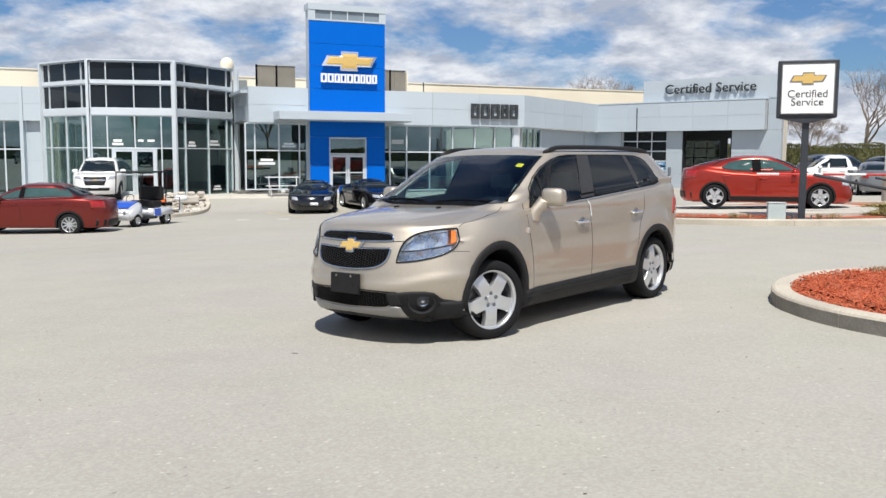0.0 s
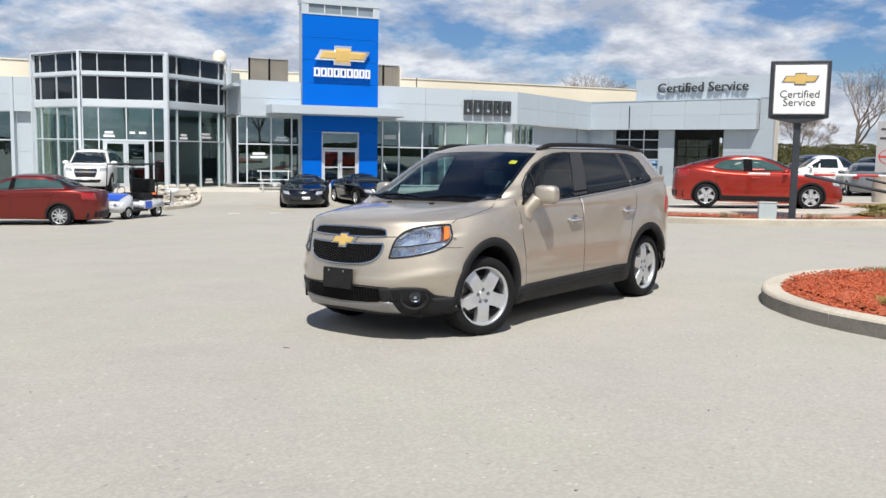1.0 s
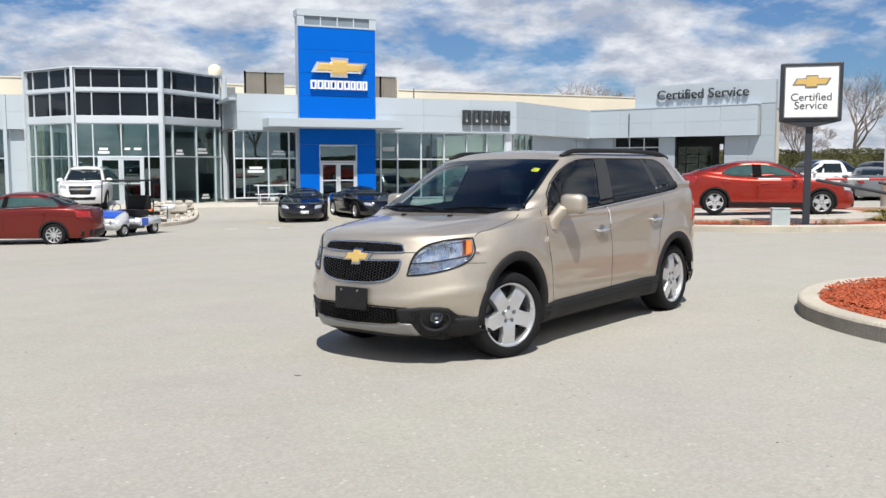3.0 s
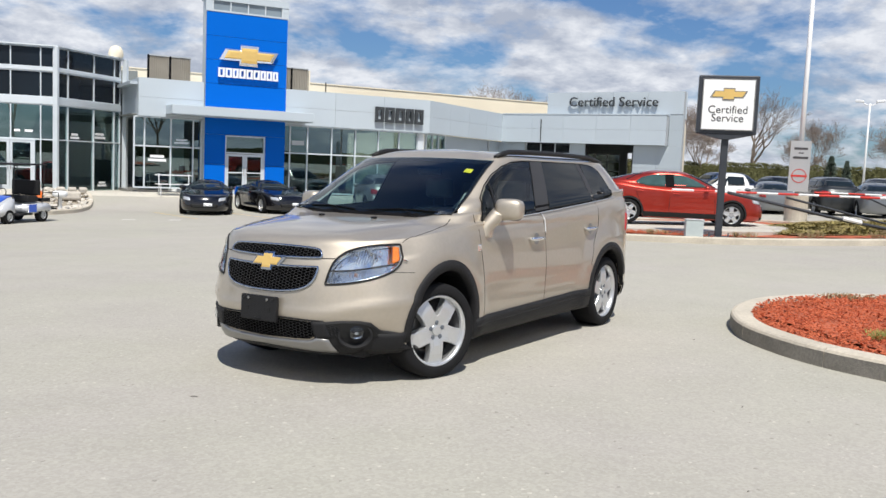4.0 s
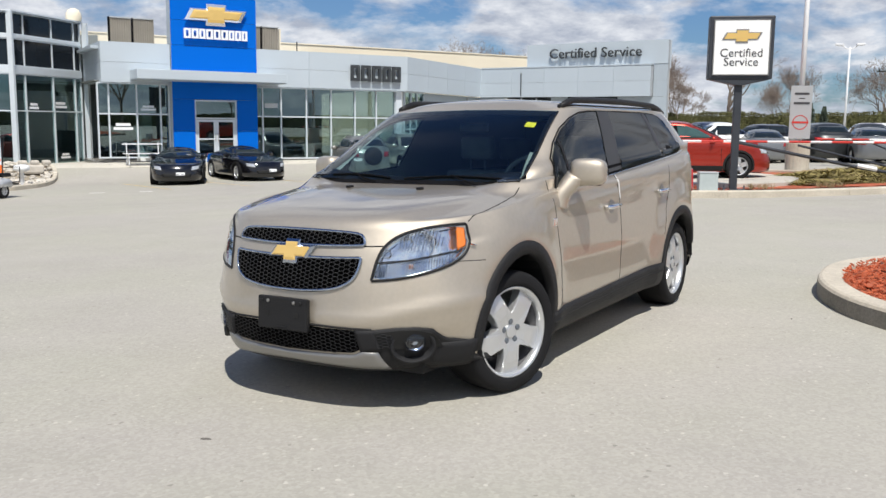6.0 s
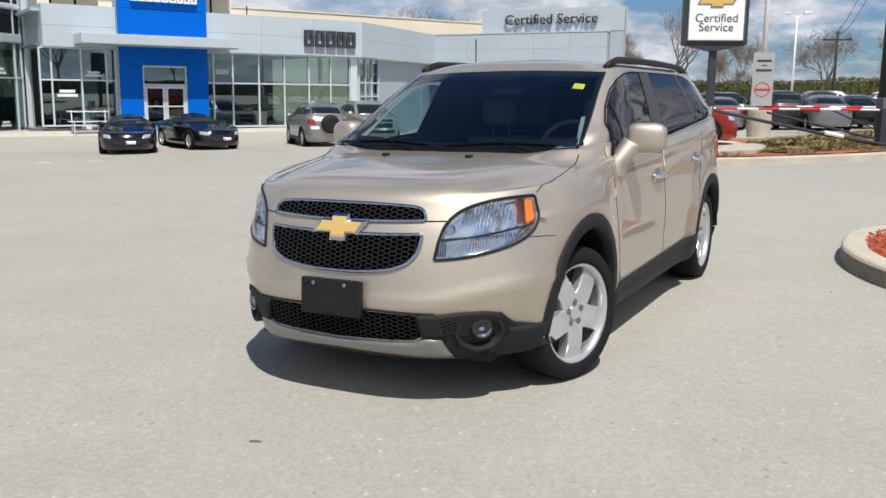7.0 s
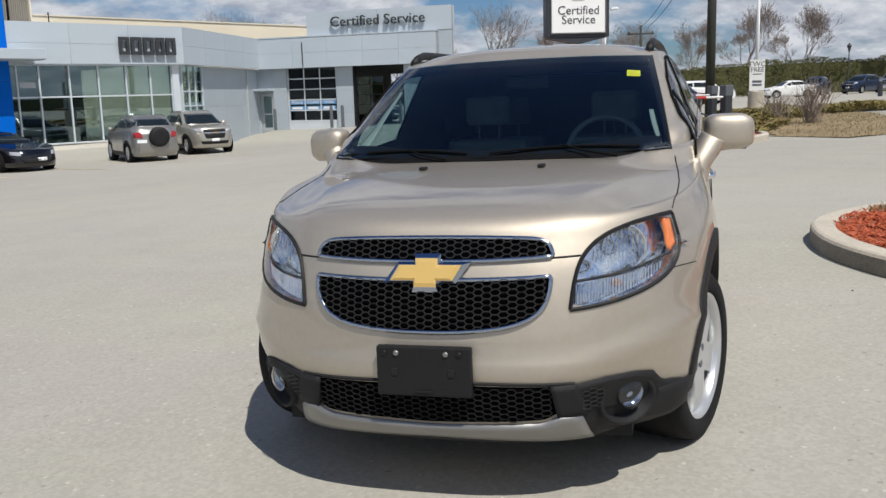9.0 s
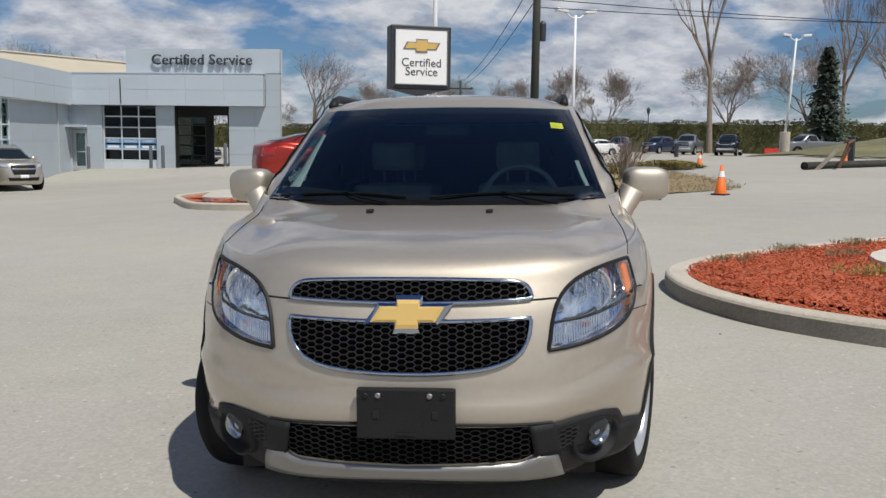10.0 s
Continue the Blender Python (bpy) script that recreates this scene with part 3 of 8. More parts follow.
def name_blocks(parent, m, s0, s1, z0, z1, d, widths, material, label):
    """A name drawn as a row of plain blocks of its size."""
    total = sum(widths) + 0.16 * (len(widths) - 1) * (sum(widths) / len(widths))
    k, s = (s1 - s0) / total, s0
    gap = 0.16 * sum(widths) / len(widths) * k
    for i, w in enumerate(widths):
        a, b = s, s + w * k
        t = (z1 - z0) * 0.20
        bm = boxes((a, b, d, d + 0.09, z0, z0 + t), (a, b, d, d + 0.09, z1 - t, z1), (a, a + t, d, d + 0.09, z0 + t, z1 - t), (b - t, b, d, d + 0.09, z0 + t, z1 - t))
        part("sign_block", bm, material, parent, label if i == 0 else "", m)
        s = b + gap


emblem(dealership, MAIN, 4.56, 5.74, 2.62, 0.88, -0.44)
name_blocks(dealership, MAIN, 3.22, 5.88, 4.76, 5.16, -0.40, (1, 1, 0.9, 1, 1, 1, 0.85, 0.9, 0.85), WHITE_LETTER, "white raised sign blocks on the blue tower")
name_blocks(dealership, MAIN, 10.80, 13.36, 3.28, 4.00, -0.17, (1, 1.05, 1.05, 0.9, 1), LETTER, "dark grey raised sign blocks on the fascia")

# roof behind the fascia
part("roof", boxes((-0.3, 13.2, 0.36, 12.7, 4.22, 4.34)), PANEL_DK, dealership, "flat grey roof", m=MAIN)
for a, b in ((0.72, 2.60), (6.45, 8.15)):
    n = 2
    for i in range(n):
        w = (b - a) / n
        s0_, s1_ = a + i * w + 0.05, a + (i + 1) * w - 0.05
        ribs_ = bmesh.new()
        box(ribs_, s0_, s1_, 1.93, 1.98, 4.3, 5.62)
        for k in range(9):
            q = s0_ + (k + 0.5) * (s1_ - s0_) / 9
            box(ribs_, q - 0.028, q + 0.028, 1.895, 1.93, 4.3, 5.58)
        part("roof_screen", ribs_, LOUVRE, dealership, "ribbed brown-grey rooftop screen panel", m=MAIN)
        part("screen_cap", boxes((s0_ - 0.02, s1_ + 0.02, 1.87, 2.0, 5.625, 5.67)), ALU_GREY, dealership, m=MAIN)
        part("screen_post", boxes((a + i * w - 0.035, a + i * w + 0.035, 1.90, 2.0, 4.3, 5.66)), MATT_BLACK, dealership, m=MAIN)
part("screen_side", boxes((8.16, 8.22, 1.9, 4.2, 4.3, 5.6)), CREAM, dealership, m=MAIN)
part("back_wall", boxes((-22.0, 36.0, 12.8, 13.2, 0.0, 5.92)), CREAM, dealership, "long cream wall of the hall behind", m=MAIN)
part("coping", boxes((-22.0, 36.0, 12.75, 13.25, 5.925, 5.99)), CREAM, dealership, m=MAIN)
part("roof_vent", tube(bmesh.new(), [(10.6, 6.0, 4.3), (10.6, 6.0, 5.45)], 0.03), GREY_PL, dealership, m=MAIN)

# glazed corner pavilion
P1, P2, P3, P4 = Vector((-16.85, 41.9)), Vector((-13.97, 39.7)), Vector((-10.28, 40.15)), Vector((-8.43, 44.1))
for a, b, fr in ((P1, P2, (0, 0.14, 0.50, 0.86, 1)), (P2, P3, (0, 0.19, 0.52, 0.84, 1)), (P3, P4, (0, 0.16, 0.56, 0.90, 1))):
    ln, m = (b - a).length, wall_frame(a, b)
    glazing(m, [0.10 + f * (ln - 0.2) for f in fr], [-0.55, 1.72, 3.14], 0.10, "tall clear pavilion glazing", ALU, None, 0.05)
    part("band", boxes((0.10, ln - 0.10, 0.06, 0.24, 3.16, 3.44)), ALU, dealership, "white band across the pavilion", m=m)
    glazing(m, [0.10 + f * (ln - 0.2) for f in fr], [3.46, 4.48], 0.10, "dark upper pavilion panes", ALU, [SPANDREL], 0.045)
    part("band", boxes((0.10, ln - 0.10, 0.06, 0.24, 4.51, 4.63)), ALU, dealership, m=m)
    glazing(m, [0.10 + f * (ln - 0.2) for f in fr], [4.66, 5.47], 0.10, "dark upper pavilion panes", ALU, [SPANDREL], 0.045)
    part("coping", boxes((0.0, ln, 0.0, 0.4, 5.50, 5.56)), ALU, dealership, m=m)
    part("column", boxes((-0.055, 0.055, -0.02, 0.2, -0.6, 5.50)), ALU, dealership, "white pavilion corner column", m=m)
part("column", boxes((-0.07, 0.07, -0.02, 0.2, -0.6, 5.50)), ALU, dealership, m=wall_frame(P4, P3))
mp = wall_frame(P2, P3)
glass_door(mp, 0.95, 2.85, -0.42, 1.72, 0.02, 2, ALU)
bm = bmesh.new()
bm.faces.new([bm.verts.new((p.x, p.y, 5.44)) for p in (P1, P2, P3, P4, Vector((-12.0, 49.0)))])
part("pavilion_roof", bm, PANEL_DK, dealership)

# far wing
WL = Vector((-17.75, 41.9))
FAR = wall_frame(Vector((-29.0, 38.2)), WL)
wl_len = (WL - Vector((-29.0, 38.2))).length
panels(FAR, 0.0, wl_len, 2.95, 4.50, 0.0, 0.35, 4, 2, PANEL)
FAR_END = wall_frame(WL, P1)
part("corner_trim", boxes((-0.07, 0.09, -0.02, 0.34, -0.7, 4.50)), PANEL, dealership, m=FAR_END)
panels(FAR_END, 0.10, 0.86, 2.95, 4.50, 0.0, 0.35, 1, 2, PANEL)
glazing(FAR, [0.0, 2.2, 4.4, 6.6, 8.2, 9.4, 10.3, 11.1, wl_len - 0.06], [-0.6, 1.65, 2.95], 0.3, "showroom glazing of the far wing")
panels(FAR_END, 0.0, 0.90, -0.7, 2.95, 0.30, 0.25, 1, 2, PANEL)
name_blocks(dealership, FAR, 8.4, 10.3, 3.40, 4.05, -0.15, (1, 1, 0.9, 1), LETTER, "dark grey raised sign blocks on the far wing")

# rooms behind the glass
part("showroom_floor", boxes((-0.2, 13.3, 0.45, 9.0, -0.5, -0.28)), ROOM_FLOOR, dealership, m=MAIN)
part("showroom_back", boxes((-0.2, 13.2, 9.0, 9.1, -0.3, 4.2)), ROOM, dealership, m=MAIN)
part("showroom_ceiling", boxes((-0.2, 13.2, 0.5, 9.0, 2.95, 3.0)), ROOM, dealership, m=MAIN)
part("pavilion_back", boxes((-18.5, -8.6, 48.5, 48.6, -0.6, 5.4)), ROOM, dealership)
part("pavilion_floor", boxes((-17.5, -8.7, 42.2, 48.5, -0.62, -0.5)), ROOM_FLOOR, dealership)
part("wing_back", boxes((0, wl_len, 6.0, 6.1, -0.6, 4.2)), ROOM, dealership, m=FAR)
part("wing_roof", boxes((0, wl_len, 0.36, 8.0, 4.2, 4.3)), PANEL_DK, dealership, m=FAR)

# stickers and posters in the windows
def window_poster(m, s0, s1, z0, z1, d, bars=2, material=None, label="white lettering strip stuck on the glass"):
    """A plain strip of print: bars of the size of its lines."""
    bm_ = bmesh.new()
    h_ = (z1 - z0) / bars
    for k in range(bars):
        cut_ = 0.12 * (s1 - s0) * (k % 2)
        box(bm_, s0 + cut_, s1 - cut_, d - 0.006, d, z0 + k * h_ + h_ * 0.15, z0 + (k + 1) * h_ - h_ * 0.15)
    part("window_poster", bm_, material or WHITE_LETTER, dealership, label, m=m)


for fa_, fb_, rows_p in ((P2, P3, ((0.95, 1.42, 1.82, 2.12, 2), (2.05, 2.28, 1.98, 2.12, 1), (2.45, 2.75, 1.98, 2.12, 1))), (P3, P4, ((0.95, 1.50, 1.78, 2.06, 2), (2.45, 3.25, 1.84, 2.14, 2), (2.75, 3.35, -0.25, 0.0, 2)))):
    for s0_, s1_, z0_, z1_, n_ in rows_p:
        window_poster(wall_frame(fa_, fb_), s0_, s1_, z0_, z1_, 0.145, n_)
window_poster(MAIN, 0.46, 1.22, 0.98, 1.30, 0.345, 2)
window_poster(MAIN, 1.56, 2.16, 1.78, 2.02, 0.345, 2, ALU, "pale outlined sticker high on the glass")
window_poster(MAIN, 6.85, 7.45, 1.95, 2.25, 0.345, 1, ALU_GREY, "grey sticker high on the glass")
part("inner_column", boxes((1.46, 2.02, 0.55, 1.0, -0.28, 1.60)), WHITE_STEEL, dealership, "pale clad column just inside the glass", m=MAIN)
part("inner_counter", boxes((8.2, 10.6, 4.2, 4.9, -0.28, 0.82), bevel=0.03), ROOM, dealership, "dark counter inside the showroom", m=MAIN)

# service block
S0, SL = -0.45, 10.84
panels(SERVICE, 0.0, 10.10, 2.88, 4.46, 0.0, 0.40, 5, 2, PANEL)
part("ledge", boxes((0.0, 10.12, -0.02, 0.42, 4.465, 4.53)), PANEL, dealership, "pale ledge above the service fascia", m=SERVICE)
panels(SERVICE, 2.75, SL, 4.535, 5.74, 0.40, 0.3, 4, 1, PANEL)
WALLD = 0.42
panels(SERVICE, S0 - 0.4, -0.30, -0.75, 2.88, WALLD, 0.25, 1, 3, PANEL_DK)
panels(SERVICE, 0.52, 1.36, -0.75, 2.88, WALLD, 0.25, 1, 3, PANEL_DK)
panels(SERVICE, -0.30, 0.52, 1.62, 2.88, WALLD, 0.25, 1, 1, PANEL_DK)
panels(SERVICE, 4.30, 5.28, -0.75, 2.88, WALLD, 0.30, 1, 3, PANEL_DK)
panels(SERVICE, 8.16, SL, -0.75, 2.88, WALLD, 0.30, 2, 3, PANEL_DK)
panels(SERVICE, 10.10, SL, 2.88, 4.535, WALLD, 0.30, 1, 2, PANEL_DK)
SD, SR = 8.0, SL - 2.65  # depth of the hall and its narrower back
slab = [(S0, 0.7), (SL - 0.1, 0.7), (SR, SD), (S0, SD)]
for nm, z0, z1, mt in (("service_roof", 4.20, 4.30, PANEL_DK), ("service_floor", -0.60, -0.46, ROOM_FLOOR)):
    part(nm, prism(bmesh.new(), slab, z0, z1, lambda a, b, d: Vector((a, b, d))), mt, dealership, m=SERVICE)
part("service_end", prism(bmesh.new(), [(SL - 0.3, 0.72), (SL, 0.72), (SR, SD), (SR - 0.3, SD)], -0.7, 4.199, lambda a, b, d: Vector((a, b, d))), CREAM, dealership, m=SERVICE)
part("service_end_upper", boxes((SL - 0.3, SL - 0.004, 0.70, 0.9, 4.31, 5.73)), PANEL, dealership, m=SERVICE)
part("service_back", boxes((S0, 1.4, SD - 0.1, SD, -0.5, 4.2), (1.4, 4.0, SD - 0.1, SD, 2.5, 4.2), (4.0, 4.5, SD - 0.1, SD, -0.5, 4.2), (4.5, 7.4, SD - 0.1, SD, 2.6, 4.2), (7.4, SR - 0.3, SD - 0.1, SD, -0.5, 4.2)), ROOM, dealership, m=SERVICE)
part("service_side", boxes((S0, S0 + 0.2, 0.7, SD - 0.1, -0.45, 4.19)), ROOM, dealership, m=SERVICE)
glazing(SERVICE @ Matrix.Translation((0, SD - 0.1, 0)), [1.4, 2.27, 3.13, 4.0], [-0.4, 0.2, 0.8, 1.4, 2.0, 2.48], 0.0, "glazed inner bay door", ALU_GREY, [BAY_GLASS] * 5, 0.06, 0.05)
glass_door(SERVICE, -0.30, 0.52, -0.50, 1.60, WALLD + 0.08, 1, ALU_GREY)
part("door_canopy", boxes((-0.62, 0.56, -0.25, WALLD - 0.004, 1.74, 1.86)), PANEL, dealership, "small flat canopy over the side door", m=SERVICE)
bay = part("bay_door", boxes((1.36, 1.42, WALLD + 0.1, WALLD + 0.2, -0.5, 2.88), (4.24, 4.30, WALLD + 0.1, WALLD + 0.2, -0.5, 2.88)), ALU, dealership, "closed sectional bay door of glass panes", SERVICE)
for j in range(6):
    z0 = -0.48 + j * 0.56
    part("door_rail", boxes((1.42, 4.24, WALLD + 0.11, WALLD + 0.17, z0 - 0.03, z0 + 0.03)), ALU, bay)
    for i in range(3):
        a, b = 1.42 + i * 0.94, 2.36 + i * 0.94
        if j == 0:
            part("door_panel", boxes((a + 0.005, b - 0.005, WALLD + 0.12, WALLD + 0.16, z0 + 0.03, z0 + 0.53)), ALU, bay)
        else:
            if i:
                part("stile", boxes((a - 0.03, a + 0.03, WALLD + 0.115, WALLD + 0.165, z0 + 0.03, z0 + 0.53)), ALU, bay)
            part("pane", boxes((a + 0.03, b - 0.03, WALLD + 0.135, WALLD + 0.143, z0 + 0.03, z0 + 0.53)), BAY_GLASS, bay).visible_shadow = False
for i, word in enumerate(("PLEASE", "SOUND", "HORN")):
    for r in range(2):
        sg = part("window_sign", boxes((1.46 + i * 0.94, 2.32 + i * 0.94, WALLD + 0.125, WALLD + 0.132, 0.96 - r * 0.30, 1.16 - r * 0.30)), PRINT_BLUE, bay, "blue strip with pale lettering")
        if r == 0:
            part("lettering", writing(word, 0.20, 0.004, WHITE_LETTER), None, sg, m=pose(1.89 + i * 0.94, WALLD + 0.12, 1.06, 90, 0, 0))
        else:
            part("lettering", boxes((1.58 + i * 0.94, 2.2 + i * 0.94, WALLD + 0.118, WALLD + 0.123, 0.70, 0.82)), WHITE_LETTER, sg)
part("opening_frame", boxes((5.28, 5.36, WALLD + 0.05, WALLD + 0.3, -0.5, 2.88), (8.08, 8.16, WALLD + 0.05, WALLD + 0.3, -0.5, 2.88)), GREY_PL, dealership, m=SERVICE)
words = writing("Certified Service", 0.74, 0.08, LETTER)
reach = max(v.co.x for v in words.vertices) - min(v.co.x for v in words.vertices)
part("lettering", words, None, dealership, "dark grey raised letters on the service block", m=SERVICE @ pose(6.83, 0.28, 5.17, 90, 0, 0) @ Matrix.Diagonal((5.25 / reach, 1, 1, 1)))
part("roof_mast", tube(bmesh.new(), [(2.62, -0.01, 2.95), (2.62, -0.03, 4.2)], 0.025), GREY_PL, dealership, m=SERVICE)

# pavement along the walls
walk_bm = bmesh.new()
for k in range(24):
    s0, s1 = -11.5 + k * 1.05, -11.5 + (k + 1) * 1.05 - 0.012
    rows = []
    for d in (-0.95, -0.85, -0.5, -0.1, 0.4):
        rows.append([walk_bm.verts.new((*(p := MAIN @ Vector((s, d, 0))).xy, ground_z(p.x, p.y) + 0.03 + (0.06 if d > -0.95 else -0.06))) for s in (s0, s1)])
    for a, b in zip(rows, rows[1:]):
        walk_bm.faces.new((a[0], a[1], b[1], b[0]))
solid("pavement", walk_bm, PAVING, "pale concrete pavement in front of the showroom", "pavement", kind="structure")


# ---------- vehicles: lofted bodies with fitted parts ----------
from mathutils.bvhtree import BVHTree


def paint(name, col, metal=0.5, rough=0.32, coat=0.6):
    return mat(name, col, rough, metal, 0.02, 2, 0.0, 1, coat=coat, fine=0.015)


FAR_GLASS = mat("dark_car_glass", (0.012, 0.018, 0.022), 0.03, 0, 0.1, 3, spec=0.42)


def line(v, rows):
    return float(np.interp(v, [r[0] for r in rows], [r[1] for r in rows]))


def resample(pts, n):
    pts = np.array(pts, float)
    d = np.r_[0, np.cumsum(np.linalg.norm(np.diff(pts, axis=0), axis=1))]
    t = np.linspace(0, d[-1], n)
    return np.stack([np.interp(t, d, pts[:, k]) for k in range(pts.shape[1])], 1)


def catmull(rows, k):
    """Smooth rows between the given ones, k to each span."""
    p = np.array(rows, float)
    out = []
    for i in range(len(p) - 1):
        a, b, c, d = p[max(i - 1, 0)], p[i], p[i + 1], p[min(i + 2, len(p) - 1)]
        for t in np.arange(k) / k:
            v = 0.5 * (2 * b + (c - a) * t + (2 * a - 5 * b + 4 * c - d) * t ** 2 + (3 * b - a - 3 * c + d) * t ** 3)
            out.append(v)
    out.append(p[-1])
    return np.array(out)


def body_rows(s):
    """Level loops of a car body, from sill to roof: front end, rear end, half width, share of the belt height, corner sharpness."""
    lb, lz = s["lip"]; cb, cz = s["cowl"]; fb, fz = s["roof_front"]
    tb, tz = s["tail_lip"]; db, dz = s["deck"]; rb, rz = s["roof_rear"]
    zb, w, wg, wr, nose, tail = s["zb"], s["w"], s["wg"], s["wr"], s["nose"], s["tail"]
    rows = []
    for u, back, wf in ((0, 0.13, 0.90), (0.06, 0.05, 0.955), (0.22, 0.008, 0.985), (0.42, 0.0, 0.998), (0.62, 0.012, 1.0), (0.80, 0.035, 0.998), (0.92, 0.065, 0.99)):
        rows.append((nose + back + (lb - nose - 0.09) * u * u, zb + (lz - zb) * u, tail - back * 0.7, zb + (tz - zb) * u, w * wf, u, 0, s["nf"], s["nr"]))
    rows.append((lb, lz, tb, tz, w * 0.968, 1.0, 0.0, s["nf"], s["nr"]))
    for v in (0.08, 0.25, 0.5, 0.75, 1.0):
        rows.append((lb + (cb - lb) * v, lz + (cz - lz) * v ** s.get("hood", 0.65), tb + (db - tb) * v, tz + (dz - tz) * v ** 0.7, w * 0.96 + (wg - w * 0.96) * v ** 0.8, 1.0, 0.025 * v, s["nf"] + v * 0.6, s["nr"] + v))
    for g in (0.05, 0.35, 0.68, 0.92):
        bow = 0.035 * math.sin(math.pi * g)
        rows.append((cb + (fb - cb) * g - bow, cz + (fz - cz) * g + bow * 0.5, db + (rb - db) * g + bow, dz + (rz - dz) * g + bow * 0.5, wg + (wr - wg) * g + bow * 0.4, -g, 0, s.get("ng", 4.6), 4.6))
    top = max(fz, rz)
    for k, h in ((0.0, 0.0), (0.22, 0.55), (0.5, 0.82), (0.8, 0.97), (0.97, 1.0)):
        rows.append((fb + (0.9 - 0.1) * k * 0.55, fz + (s["h"] - fz) * h, rb - 0.45 * k, rz + (s["h"] - rz) * h * 0.9, wr * (1 - 0.93 * k), -1, h, 4.2, 4.2))
    return rows


def body_shell(s, n=22, k=3):
    rows = catmull(body_rows(s), k)
    belt, zb = s["belt"], s["zb"]
    loops = []
    for bf, zf, br, zr, w, u, off, nf, nr in rows:
        mf = max(s["mid0"], bf + 0.5)
        mr = min(s["mid1"], br - 0.45)
        if mf > mr - 0.05:
            mf = mr = (bf + br) / 2
        th = np.linspace(0, math.pi / 2, 90)
        fr = np.stack([w * np.sin(th) ** (2 / nf), mf - (mf - bf) * np.cos(th) ** (2 / nf)], 1)
        re = np.stack([w * np.cos(th) ** (2 / nr), mr + (br - mr) * np.sin(th) ** (2 / nr)], 1)
        half = np.r_[resample(fr, n), resample([(w, mf), (w, mr)], n)[1:], resample(re, n)[1:]]
        pts = []
        for x, b in half:
            if u >= 0:
                zs = zb + (line(b, belt) - zb) * u + off
            else:
                g = min(1.0, -u)
                zs = (line(b, belt) + 0.03) * (1 - g) + (s["wz"] if g < 1 else s["wz"] + (s["h"] - 0.005 - s["wz"]) * off) * g
            a = (b - bf) / max(0.05, mf - bf)
            e = (br - b) / max(0.05, br - mr)
            f = smooth_step(0.0, s.get("blend", 0.22), a)
            r = smooth_step(0.0, s.get("blend", 0.22), e)
            z = zs
            z = zf + (z - zf) * f
            z = zr + (z - zr) * r
            pts.append((x, b, z))
        loops.append(pts + [(-x, b, z) for x, b, z in pts[-2:0:-1]])
    bm = bmesh.new()
    vs = [[bm.verts.new(p) for p in lp] for lp in loops]
    m = len(vs[0])
    for a, b in zip(vs, vs[1:]):
        for i in range(m):
            bm.faces.new((a[i], a[(i + 1) % m], b[(i + 1) % m], b[i]))
    bm.faces.new(vs[0][::-1])
    bm.faces.new(vs[-1])
    bmesh.ops.recalc_face_normals(bm, faces=bm.faces)
    return bm


def inside(poly, a, b):
    hit = False
    for (x0, y0), (x1, y1) in zip(poly, poly[1:] + poly[:1]):
        if (y0 > b) != (y1 > b) and a < (x1 - x0) * (b - y0) / (y1 - y0) + x0:
            hit = not hit
    return hit


